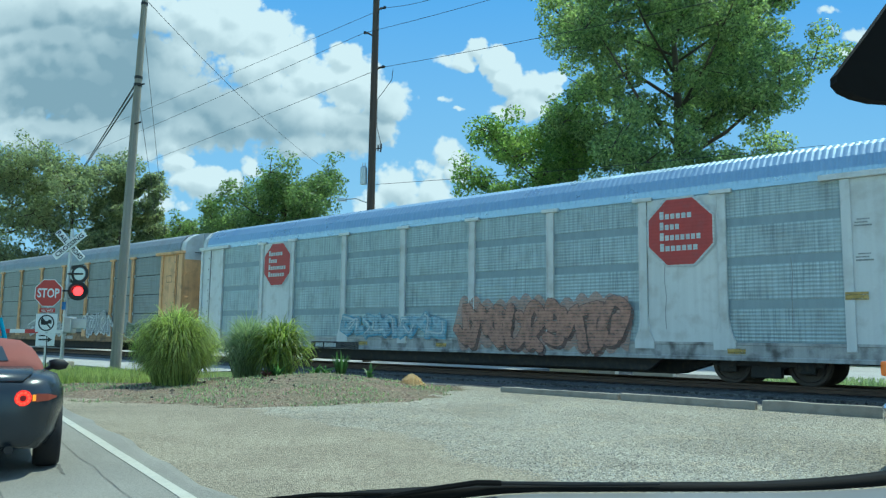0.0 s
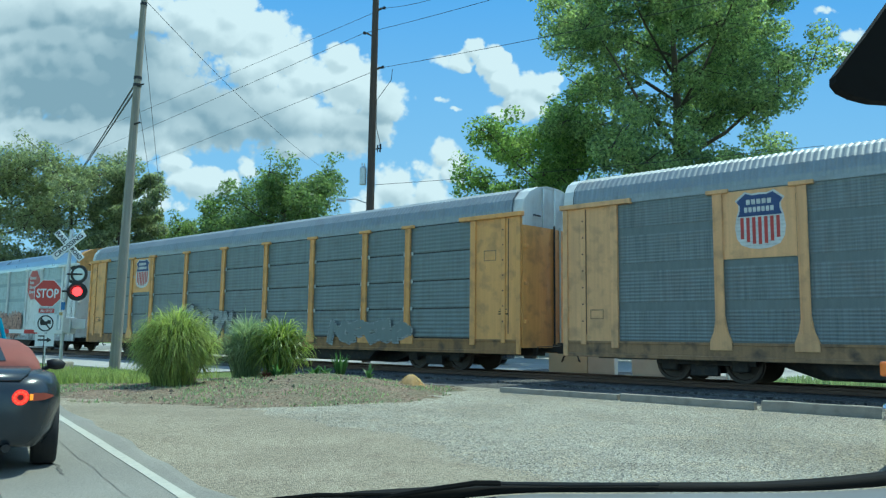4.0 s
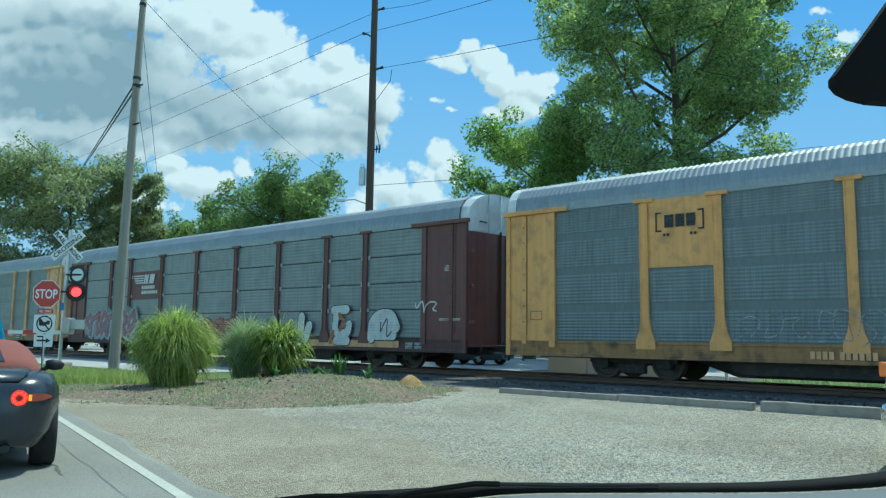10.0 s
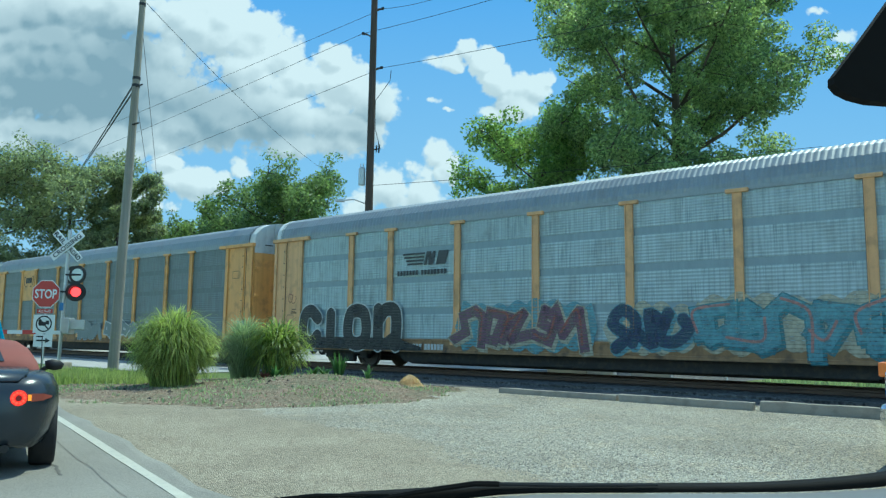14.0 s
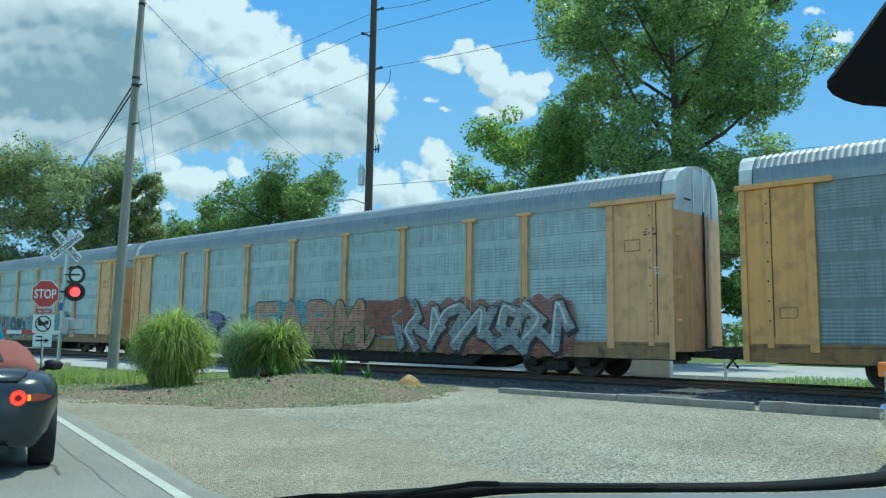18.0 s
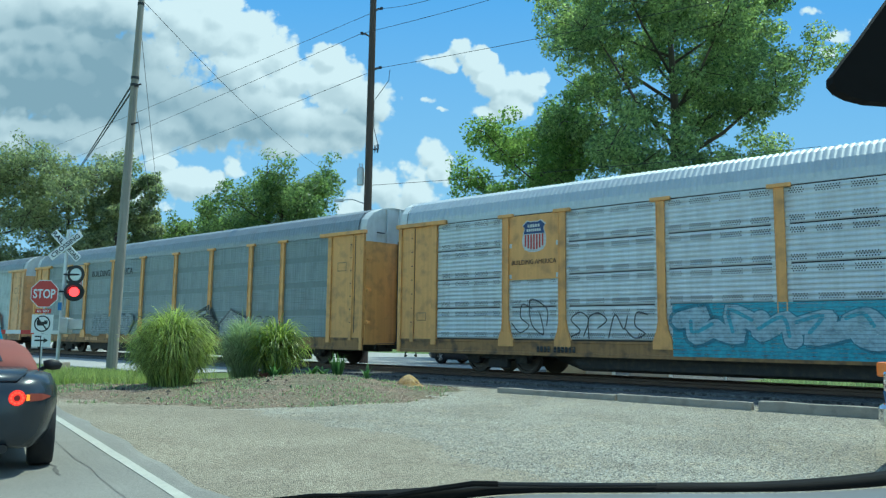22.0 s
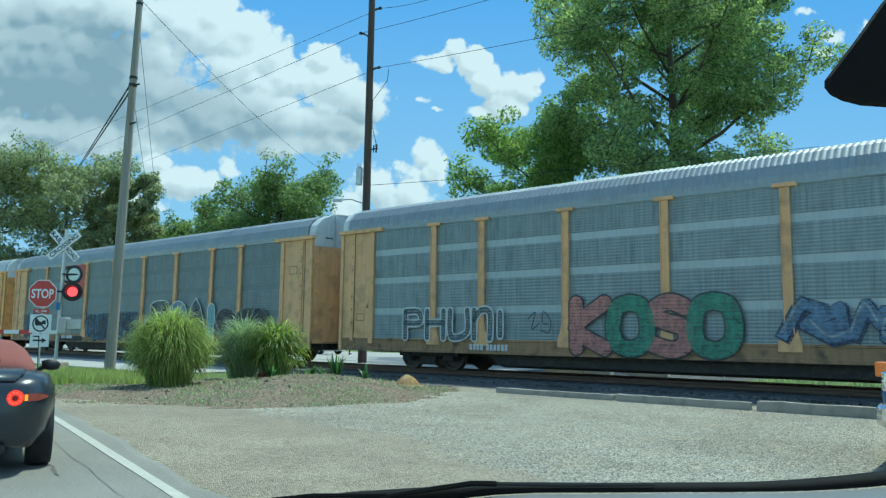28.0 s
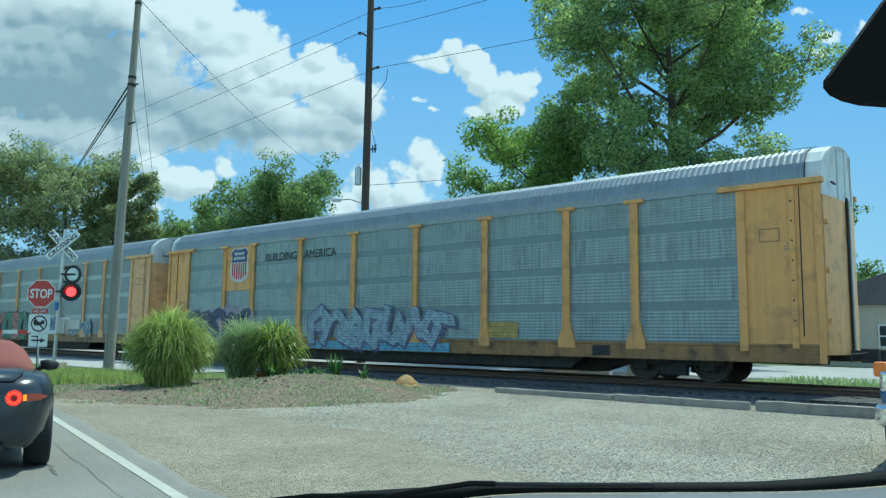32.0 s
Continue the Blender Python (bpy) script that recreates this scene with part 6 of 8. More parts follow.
# ---------------------------------------------------------------- clouds
def cloud_material():
    """White cumulus heaps with grey undersides on clear sky, as a far backdrop; x and z in parts of its distance."""
    # x, z, half width, half height, weight
    great_cloud = [(-0.278, 0.356, 0.067, 0.038, 0.95), (-0.201, 0.337, 0.044, 0.031, 0.85),
        (-0.542, 0.364, 0.148, 0.089, 1.3), (-0.426, 0.334, 0.141, 0.089, 1.3), (-0.586, 0.428, 0.148, 0.044, 1), (-0.455, 0.437, 0.104, 0.044, 1), (-0.323, 0.423, 0.081, 0.052, 1),
        (-0.265, 0.406, 0.056, 0.043, 1), (-0.225, 0.38, 0.038, 0.036, 0.9), (-0.347, 0.296, 0.163, 0.059, 1.2), (-0.233, 0.29, 0.111, 0.048, 1), (-0.143, 0.338, 0.067, 0.044, 1),
        (-0.152, 0.368, 0.033, 0.026, 0.8), (-0.101, 0.323, 0.05, 0.037, 0.9), (-0.126, 0.272, 0.059, 0.031, 0.8), (-0.482, 0.263, 0.17, 0.036, 1), (-0.187, 0.259, 0.089, 0.026, 0.8)]
    low_clouds = [(-0.335, 0.203, 0.044, 0.026, 1), (-0.366, 0.226, 0.03, 0.015, 0.7), (-0.298, 0.204, 0.019, 0.022, 0.7), (-0.272, 0.22, 0.016, 0.019, 0.8), (-0.109, 0.174, 0.03, 0.022, 0.7),
        (-0.072, 0.198, 0.036, 0.033, 0.9), (-0.034, 0.183, 0.044, 0.037, 0.9), (-0.012, 0.245, 0.026, 0.028, 0.9), (-0.033, 0.223, 0.028, 0.022, 0.8), (0.005, 0.223, 0.019, 0.026, 0.8),
        (-0.401, 0.176, 0.059, 0.019, 0.6)]
    far_clouds = [(0.028, 0.389, 0.021, 0.018, 0.9), (0.055, 0.372, 0.027, 0.022, 1), (0.074, 0.345, 0.03, 0.027, 1), (0.109, 0.34, 0.034, 0.022, 0.9), (0.072, 0.298, 0.031, 0.016, 0.8), (0.098, 0.314, 0.034, 0.030, 1), (0.122, 0.332, 0.028, 0.024, 0.9),
        (-0.016, 0.373, 0.021, 0.016, 0.8), (0.009, 0.373, 0.022, 0.015, 0.8), (0.135, 0.348, 0.016, 0.015, 0.7), (-0.009, 0.316, 0.013, 0.006, 0.6), (0.006, 0.305, 0.009, 0.004, 0.55),
        (0.511, 0.45, 0.022, 0.009, 0.5), (0.54, 0.417, 0.026, 0.011, 0.5), (0.528, 0.396, 0.019, 0.011, 0.55), (0.596, 0.418, 0.019, 0.019, 0.5), (-0.592, 0.254, 0.019, 0.018, 0.7)]
    shaded = [(-0.57, 0.42, 0.111, 0.041, 0.7),
        (-0.488, 0.349, 0.133, 0.063, 1.0), (-0.561, 0.309, 0.096, 0.044, 0.7), (-0.348, 0.3, 0.111, 0.038, 0.85), (-0.232, 0.268, 0.093, 0.027, 0.65), (-0.112, 0.285, 0.044, 0.03, 0.7),
        (-0.425, 0.386, 0.044, 0.037, 0.6), (-0.504, 0.255, 0.126, 0.019, 0.4), (0.086, 0.313, 0.037, 0.019, 0.35), (-0.049, 0.169, 0.052, 0.016, 0.35), (-0.334, 0.184, 0.044, 0.01, 0.3)]

    def ellipse(grp, source, x, z, rx, rz):
        sub = add_node(grp, "ShaderNodeVectorMath", op="SUBTRACT")
        sub.inputs[1].default_value = (x, 0, z)
        link(grp, source, sub.inputs[0])
        mul = add_node(grp, "ShaderNodeVectorMath", op="MULTIPLY")
        mul.inputs[1].default_value = (1 / rx, 0, 1 / rz)
        link(grp, sub.outputs[0], mul.inputs[0])
        ln = add_node(grp, "ShaderNodeVectorMath", op="DOT_PRODUCT")
        link(grp, mul.outputs[0], ln.inputs[0])
        link(grp, mul.outputs[0], ln.inputs[1])
        return ln.outputs["Value"]

    def warped(grp, source, scale, amount):
        nz = add_node(grp, "ShaderNodeTexNoise")
        nz.inputs["Scale"].default_value, nz.inputs["Detail"].default_value, nz.inputs["Roughness"].default_value = scale, 4, 0.6
        link(grp, source, nz.inputs["Vector"])
        c = add_node(grp, "ShaderNodeVectorMath", op="SUBTRACT")
        c.inputs[1].default_value = (0.5, 0.5, 0.5)
        link(grp, nz.outputs["Color"], c.inputs[0])
        k = add_node(grp, "ShaderNodeVectorMath", op="SCALE")
        k.inputs["Scale"].default_value = amount
        link(grp, c.outputs[0], k.inputs[0])
        o = add_node(grp, "ShaderNodeVectorMath", op="ADD")
        link(grp, source, o.inputs[0])
        link(grp, k.outputs[0], o.inputs[1])
        return o.outputs[0]

    grp = bpy.data.node_groups.new("heaps", "ShaderNodeTree")
    grp.interface.new_socket("Vector", in_out="INPUT", socket_type="NodeSocketVector")
    grp.interface.new_socket("Height", in_out="OUTPUT", socket_type="NodeSocketFloat")
    grp.interface.new_socket("Smooth", in_out="OUTPUT", socket_type="NodeSocketFloat")
    gi, go = grp.nodes.new("NodeGroupInput"), grp.nodes.new("NodeGroupOutput")
    src = warped(grp, gi.outputs[0], 16.0, 0.035)
    total = None
    for x, z, rx, rz, w in great_cloud + low_clouds + far_clouds:
        q = ellipse(grp, src, x, z, rx, rz)
        dome = add_node(grp, "ShaderNodeMath", op="MULTIPLY_ADD")
        dome.inputs[1].default_value, dome.inputs[2].default_value = -w, w
        link(grp, q, dome.inputs[0])
        if total is None:
            total = dome.outputs[0]
        else:
            top = add_node(grp, "ShaderNodeMath", op="SMOOTH_MAX")
            top.inputs[2].default_value = 0.15
            link(grp, total, top.inputs[0])
            link(grp, dome.outputs[0], top.inputs[1])
            total = top.outputs[0]
    fine = warped(grp, gi.outputs[0], 60.0, 0.010)
    smooth = total
    for sc, amp in ((17.0, 0.9), (34.0, 0.62), (75.0, 0.40), (160.0, 0.22)):
        vo = add_node(grp, "ShaderNodeTexVoronoi")
        vo.feature = "SMOOTH_F1"
        vo.inputs["Smoothness"].default_value = 0.35
        vo.inputs["Scale"].default_value = sc
        link(grp, fine, vo.inputs["Vector"])
        c = add_node(grp, "ShaderNodeMath", op="SUBTRACT")
        c.inputs[0].default_value = 0.42
        link(grp, vo.outputs["Distance"], c.inputs[1])
        acc = add_node(grp, "ShaderNodeMath", op="MULTIPLY_ADD")
        acc.inputs[1].default_value = amp
        link(grp, c.outputs[0], acc.inputs[0])
        link(grp, total, acc.inputs[2])
        total = acc.outputs[0]
        if sc < 40:
            smooth = total
    link(grp, smooth, go.inputs[1])
    nz = add_node(grp, "ShaderNodeTexNoise")
    nz.inputs["Scale"].default_value, nz.inputs["Detail"].default_value, nz.inputs["Roughness"].default_value = 45.0, 8, 0.6
    link(grp, gi.outputs[0], nz.inputs["Vector"])
    acc = add_node(grp, "ShaderNodeMath", op="MULTIPLY_ADD")
    acc.inputs[1].default_value = 0.75
    link(grp, nz.outputs[0], acc.inputs[0])
    link(grp, total, acc.inputs[2])
    low = add_node(grp, "ShaderNodeMath", op="SUBTRACT")
    low.inputs[1].default_value = 0.25
    link(grp, acc.outputs[0], low.inputs[0])
    link(grp, low.outputs[0], go.inputs[0])

    m = bpy.data.materials.new("cumulus")
    m.use_nodes = True
    t = m.node_tree
    t.nodes.remove(t.nodes["Principled BSDF"])
    tc = add_node(t, "ShaderNodeTexCoord")
    sc = add_node(t, "ShaderNodeVectorMath", op="SCALE")
    sc.inputs["Scale"].default_value = 0.0005
    link(t, tc.outputs["Object"], sc.inputs[0])
    g1 = t.nodes.new("ShaderNodeGroup")
    g1.node_tree = grp
    link(t, sc.outputs[0], g1.inputs[0])
    alpha = add_node(t, "ShaderNodeMapRange")
    alpha.interpolation_type = "SMOOTHSTEP"
    alpha.inputs[1].default_value, alpha.inputs[2].default_value = -0.10, 0.34
    link(t, g1.outputs[0], alpha.inputs[0])
    up = add_node(t, "ShaderNodeVectorMath", op="ADD")
    up.inputs[1].default_value = (0.005, 0, 0.011)
    link(t, sc.outputs[0], up.inputs[0])
    g2 = t.nodes.new("ShaderNodeGroup")
    g2.node_tree = grp
    link(t, up.outputs[0], g2.inputs[0])
    slope = add_node(t, "ShaderNodeMath", op="SUBTRACT")
    link(t, g2.outputs[1], slope.inputs[0])
    link(t, g1.outputs[1], slope.inputs[1])
    relief = add_node(t, "ShaderNodeMapRange")
    relief.interpolation_type = "SMOOTHSTEP"
    relief.inputs[1].default_value, relief.inputs[2].default_value = -0.22, 0.40
    relief.inputs[3].default_value, relief.inputs[4].default_value = -0.12, 0.36
    link(t, slope.outputs[0], relief.inputs[0])
    soft = warped(t, sc.outputs[0], 11.0, 0.08)
    total = relief.outputs[0]
    for x, z, rx, rz, w in shaded:
        q = ellipse(t, soft, x, z, rx, rz)
        ex = add_node(t, "ShaderNodeMath", op="MULTIPLY")
        ex.inputs[1].default_value = -0.9
        link(t, q, ex.inputs[0])
        e = add_node(t, "ShaderNodeMath", op="EXPONENT")
        link(t, ex.outputs[0], e.inputs[0])
        acc = add_node(t, "ShaderNodeMath", op="MULTIPLY_ADD")
        acc.inputs[1].default_value = w * 0.82
        link(t, e.outputs[0], acc.inputs[0])
        link(t, total, acc.inputs[2])
        total = acc.outputs[0]
    dark = add_node(t, "ShaderNodeMath", op="MULTIPLY")
    dark.use_clamp = True
    dark.inputs[1].default_value = 0.95
    link(t, total, dark.inputs[0])
    col = add_node(t, "ShaderNodeMix", blend="MIX")
    col.inputs[6].default_value, col.inputs[7].default_value = (0.50, 0.52, 0.585, 1), (0.175, 0.235, 0.305, 1)
    link(t, dark.outputs[0], col.inputs[0])
    em = add_node(t, "ShaderNodeEmission")
    em.inputs[1].default_value = 1.0
    zz = add_node(t, "ShaderNodeSeparateXYZ")
    link(t, sc.outputs[0], zz.inputs[0])
    fall = add_node(t, "ShaderNodeMapRange")
    fall.inputs[1].default_value, fall.inputs[2].default_value = 0.10, 0.46
    link(t, zz.outputs[2], fall.inputs[0])
    blue = add_node(t, "ShaderNodeMix", blend="MIX")
    blue.inputs[6].default_value, blue.inputs[7].default_value = (0.235, 0.375, 0.553, 1), (0.102, 0.255, 0.545, 1)
    link(t, fall.outputs[0], blue.inputs[0])
    full = add_node(t, "ShaderNodeMix", blend="MIX")
    link(t, alpha.outputs[0], full.inputs[0])
    link(t, blue.outputs[2], full.inputs[6])
    link(t, col.outputs[2], full.inputs[7])
    link(t, full.outputs[2], em.inputs[0])
    link(t, em.outputs[0], t.nodes["Material Output"].inputs[0])
    return m


backdrop = sheet("backdrop", [(-2400, 0, 0), (2400, 0, 0), (2400, 0, 1500), (-2400, 0, 1500)], [(0, 1, 2, 3)], cloud_material())
backdrop.matrix_basis = pose(0, 2000, 0)
tagged(backdrop, "white cumulus clouds drifting over blue sky", "clouds", kind="structure")


# ---------------------------------------------------------------- poles and wires
def wire(name, points, r, label, group="overhead wires"):
    ob = part(name, tube(points, r, 5), WIRE)
    return tagged(ob, label, "cable", group)


def span(a, b, sag, k=14):
    a, b = Vector(a), Vector(b)
    return [a.lerp(b, i / k) - Vector((0, 0, sag * 4 * (i / k) * (1 - i / k))) for i in range(k + 1)]


PX, PY = -3.58, 36.0
pole = thing("utility_pole", pose(PX, PY, 0), "tall dark wooden utility pole beyond the track", "utility pole")
part("shaft", tube([(0, 0, 0), (0.02, 0, 9), (0.06, 0, 21)], [0.21, 0.185, 0.145], 12), DARK_POLE, pole)
for z, sgn in ((17.28, 1), (15.98, -1), (14.26, 1)):
    arm = part("bracket", tube([(0.1 * sgn, 0, z - 0.12), (0.3 * sgn, 0, z), (0.48 * sgn, 0, z + 0.02)], [0.035, 0.045, 0.03], 6), DARK_POLE, pole)
    part("insulator", rods(((0.38 * sgn, 0, z), (0.52 * sgn, 0, z + 0.02), 0.055), ((0.47 * sgn, 0, z - 0.02), (0.47 * sgn, 0, z + 0.08), 0.075), seg=10), SIGNAL_BLACK, arm)
part("transformer", rods(((-0.36, 0, 8.45), (-0.36, 0, 9.25), 0.16, 0.16), ((-0.36, 0, 9.25), (-0.36, 0, 9.33), 0.16, 0.09), ((-0.42, 0, 9.3), (-0.42, 0, 9.5), 0.025), ((-0.30, 0, 9.3), (-0.30, 0, 9.5), 0.025), ((-0.2, 0, 8.8), (0, 0, 8.8), 0.03), seg=14), GALV, pole)
part("fuse_cutout", rods(((0.2, 0, 10.2), (0.5, 0, 10.25), 0.03), ((0.42, 0, 10.05), (0.45, 0, 10.45), 0.04), ((0.30, 0, 10.1), (0.30, 0, 10.4), 0.03)), SIGNAL_BLACK, pole)
part("drop_wire", tube([(0.95, -0.1, 14.15), (0.9, -0.1, 13.6), (0.5, -0.1, 13.0), (0.22, -0.1, 12.6), (0.24, -0.1, 11.2), (0.42, -0.1, 10.5), (0.30, -0.1, 10.0)], 0.016, 5), WIRE, pole)
part("lamp_arm", tube([(-0.15, 0, 7.55), (-0.7, 0, 7.75), (-1.25, 0, 7.7)], 0.03, 6), GALV, pole)
part("lamp_head", boxes((-1.6, -1.15, -0.1, 0.1, 7.62, 7.76), bevel=0.03), GALV, pole)

LEFT_END = {17.30: (-55.55, 95.0, 22.02), 16.0: (-49.16, 90.0, 19.93), 14.28: (-40.60, 85.0, 17.80)}
RIGHT_END = {17.30: (-1.45, 33, 16.45), 16.0: (1.25, 31.4, 15.75), 14.28: (4.15, 28.5, 13.2)}
for z, sx in ((17.30, 0.5), (16.0, -0.5), (14.28, 0.5)):
    p = Vector((PX + sx, PY, z))
    wire("power_line", span(p, LEFT_END[z], 0.12), 0.012, "black power line strung along the track")
    wire("power_line", span(p, p + (Vector(RIGHT_END[z]) - p) * 3.2, 0.3), 0.012, "black power line strung along the track")
wire("service_drop", span((PX + 0.2, PY, 8.45), (16.2, 32.0, 9.6), 0.1), 0.012, "thin service cable behind the train")

P2B, P2T = Vector((-11.27, 26.5, 0.0)), Vector((-11.0, 26.5, 13.5))
lean_pole = thing("utility_pole", Matrix.Translation(P2B), "leaning grey weathered wooden utility pole by the crossing", "utility pole")
part("shaft", tube([(0, 0, -0.2), tuple((P2T - P2B) * 0.5), tuple(P2T - P2B)], [0.185, 0.15, 0.105], 12), WOOD_POLE, lean_pole)
for k, r in ((0.745, 0.125), (0.765, 0.122), (0.97, 0.10)):
    at = (P2T - P2B) * k
    part("clamp", rods((tuple(at - Vector((0, 0, 0.05))), tuple(at + Vector((0, 0, 0.05))), r + 0.02), seg=12), SIGNAL_BLACK, lean_pole)
part("pole_step", rods(((0.22, -0.12, 8.6), (0.46, -0.16, 8.66), 0.03), ((0.26, -0.12, 10.0), (0.50, -0.16, 10.06), 0.03)), SIGNAL_BLACK, lean_pole)


def on_pole(k):
    return P2B.lerp(P2T, k)


wire("telephone_cable", span(on_pole(0.760), (-70.36, 140.0, 27.40), 0.12), 0.034, "thick black telephone cable from the leaning pole", "pole cables")
wire("telephone_cable", span(on_pole(0.740), (-71.05, 140.0, 26.64), 0.30), 0.034, "thick black telephone cable from the leaning pole", "pole cables")
wire("guy_wire", span(on_pole(0.985), (-10.4, 62, 15.2), 0.4), 0.011, "thin wire running off beyond the track", "pole cables")
wire("guy_wire", span(on_pole(0.93), (-22.0, 61.5, 4.3), 0.1), 0.010, "thin stay wire from the leaning pole", "pole cables")
wire("guy_wire", span(on_pole(0.73), (-23.2, 61.5, 9.1), 0.1), 0.010, "thin stay wire from the leaning pole", "pole cables")

# ---------------------------------------------------------------- crossing signal and signs
SX, SY = -12.15, 24.5
signal = thing("crossing_signal", pose(SX, SY, 0), "level crossing signal mast with crossbuck, red lamps and gate", "crossing signal")
part("mast", rods(((0, 0, 0.2), (0.08, 0, 4.55), 0.055), seg=12), GALV, signal)
part("foundation", boxes((-0.3, 0.3, -0.3, 0.3, -0.1, 0.32), bevel=0.04), CONCRETE, signal)
for i, (ang, txt) in enumerate(((40, "CROSSING"), (-46, "RAILROAD"))):
    blade = part("crossbuck_blade", boxes((-0.62, 0.62, -0.012, 0.012, -0.115, 0.115), bevel=0.004), SIGN_WHITE, signal, "white crossbuck blade with black letters")
    blade.matrix_basis = Matrix.Translation((0.07, -0.105 + 0.03 * i, 4.02)) @ Matrix.Rotation(radians(-ang), 4, "Y")
    if i == 0:
        part("lettering", lettering(txt, 0.15, 0.003, 1.08, 0.02), SIGN_BLACK, blade).matrix_basis = Matrix.Translation((0, -0.016, 0))
    else:
        for a, b in (("RAIL", -0.36), ("ROAD", 0.36)):
            part("lettering", lettering(a, 0.15, 0.003, 0.46, 0.02), SIGN_BLACK, blade).matrix_basis = Matrix.Translation((b, -0.016, 0))
part("cross_arm", rods(((-0.5, -0.05, 2.55), (0.6, -0.05, 2.55), 0.03), ((0.05, -0.05, 3.1), (0.55, -0.05, 3.1), 0.03)), SIGNAL_BLACK, signal)
RED_LENS = glow("lit_red_lens", (1.0, 0.03, 0.04), 2.2)
DEAD_LENS = mat("dark_red_lens", (0.10, 0.012, 0.015), 0.25, 0, 0.05)


def flasher(x, y, z, lit, turn=0, glassy=None):
    lamp = part("flasher", rods(((0, -0.02, 0), (0, 0.0, 0), 0.30, 0.30), ((0, 0, 0), (0, 0.18, 0), 0.17, 0.10), seg=24), SIGNAL_BLACK, signal)
    lamp.matrix_basis = pose(x, y, z, 0, 0, turn)
    part("lens", rods(((0, -0.04, 0), (0, -0.02, 0), 0.20 if glassy else 0.145, 0.21 if glassy else 0.15), seg=20), glassy or (RED_LENS if lit else DEAD_LENS), lamp)
    if glassy:
        return
    hood = [[(r * math.cos(a), yy, r * math.sin(a)) for a in [radians(-25 + 230 * k / 14) for k in range(15)]] for yy, r in ((-0.02, 0.17), (-0.24, 0.19))]
    part("hood", loft(hood, close=False, caps=False), SIGNAL_BLACK, lamp)


# the pale base colour stands in for sky reflected in the unlit lenses
SKY_PAINTED_LENS = mat("painted_sky_reflection_lens", (0.42, 0.50, 0.52), 0.15, 0.2, 0.15)
flasher(0.45, -0.12, 2.54, True, 20)
flasher(-0.42, -0.12, 2.54, False, 20)
flasher(0.42, 0.0, 3.10, False, -10, SKY_PAINTED_LENS)
flasher(0.16, 0.25, 3.10, False, -10, SKY_PAINTED_LENS)
part("tag", boxes((-0.06, 0.06, -0.08, -0.07, 1.95, 2.2)), SIGN_BLUE, signal)
part("gate_mechanism", boxes((0.06, 0.34, -0.2, 0.2, 1.2, 1.72), bevel=0.04), GALV, signal)
part("counterweight", boxes((0.3, 0.78, -0.12, -0.06, 1.35, 1.66), bevel=0.02), GALV, signal)
gate = part("gate_arm", boxes((-5.2, 0.1, -0.22, -0.19, 1.19, 1.31), bevel=0.006), SIGN_WHITE, signal, "white and red lowered gate arm")
for i in range(5):
    part("gate_stripe", boxes((-1.1 - i * 0.9, -0.68 - i * 0.9, -0.226, -0.184, 1.187, 1.313)), SIGN_RED, gate)

TX, TY = -12.22, 23.6
signs = thing("stop_sign", pose(TX, TY, -0.19), "red stop sign with small traffic plates on a steel post", "stop sign")
part("post", boxes((-0.03, 0.03, 0.0, 0.03, -0.1, 2.9)), GALV, signs)
octo = [(0.455 * math.cos(radians(22.5 + 45 * k)), 0.455 * math.sin(radians(22.5 + 45 * k)) + 2.62) for k in range(8)]
face = part("sign_face", extrude(octo, -0.03, -0.026), SIGN_WHITE, signs)
part("red_face", extrude([(x * 0.945, (z - 2.62) * 0.945 + 2.62) for x, z in octo], -0.036, -0.031), SIGN_RED, face)
part("lettering", lettering("STOP", 0.29, 0.003, 0.68, 0.02), SIGN_WHITE, face).matrix_basis = Matrix.Translation((0, -0.04, 2.62))
allway = part("small_plate", boxes((-0.24, 0.24, -0.036, -0.03, 2.02, 2.15)), SIGN_RED, signs)
part("lettering", lettering("ALL WAY", 0.08, 0.003, 0.38, 0.01), SIGN_WHITE, allway).matrix_basis = Matrix.Translation((0, -0.039, 2.085))
noturn = part("plate", boxes((-0.33, 0.33, -0.036, -0.03, 1.42, 1.98), bevel=0.0), SIGN_WHITE, signs, "white plate with a struck-out vehicle sign")
ring = [[(r * math.cos(a), y, 1.70 + r * math.sin(a)) for a in (2 * math.pi * k / 28 for k in range(28))] for y, r in ((-0.038, 0.25), (-0.042, 0.25), (-0.042, 0.21), (-0.038, 0.21))]
part("ring", loft(ring, caps=False), SIGN_BLACK, noturn)
part("symbol", boxes((-0.15, 0.06, -0.042, -0.037, 1.64, 1.76), (0.06, 0.16, -0.042, -0.037, 1.68, 1.80), (-0.17, -0.09, -0.042, -0.037, 1.68, 1.82)), SIGN_BLACK, noturn)
part("strike", extrude([(-0.17, 1.86), (-0.14, 1.89), (0.17, 1.54), (0.14, 1.51)], -0.048, -0.044), SIGN_BLACK, noturn)
arrow = part("plate", boxes((-0.29, 0.29, -0.036, -0.03, 1.0, 1.38)), SIGN_WHITE, signs, "white plate with a black arrow")
part("arrow", extrude([(-0.2, 1.165), (0.08, 1.165), (0.08, 1.11), (0.22, 1.19), (0.08, 1.27), (0.08, 1.215), (-0.2, 1.215)], -0.042, -0.037), SIGN_BLACK, arrow)
part("symbol", boxes((-0.2, 0.0, -0.042, -0.037, 1.29, 1.33)), SIGN_BLACK, arrow)


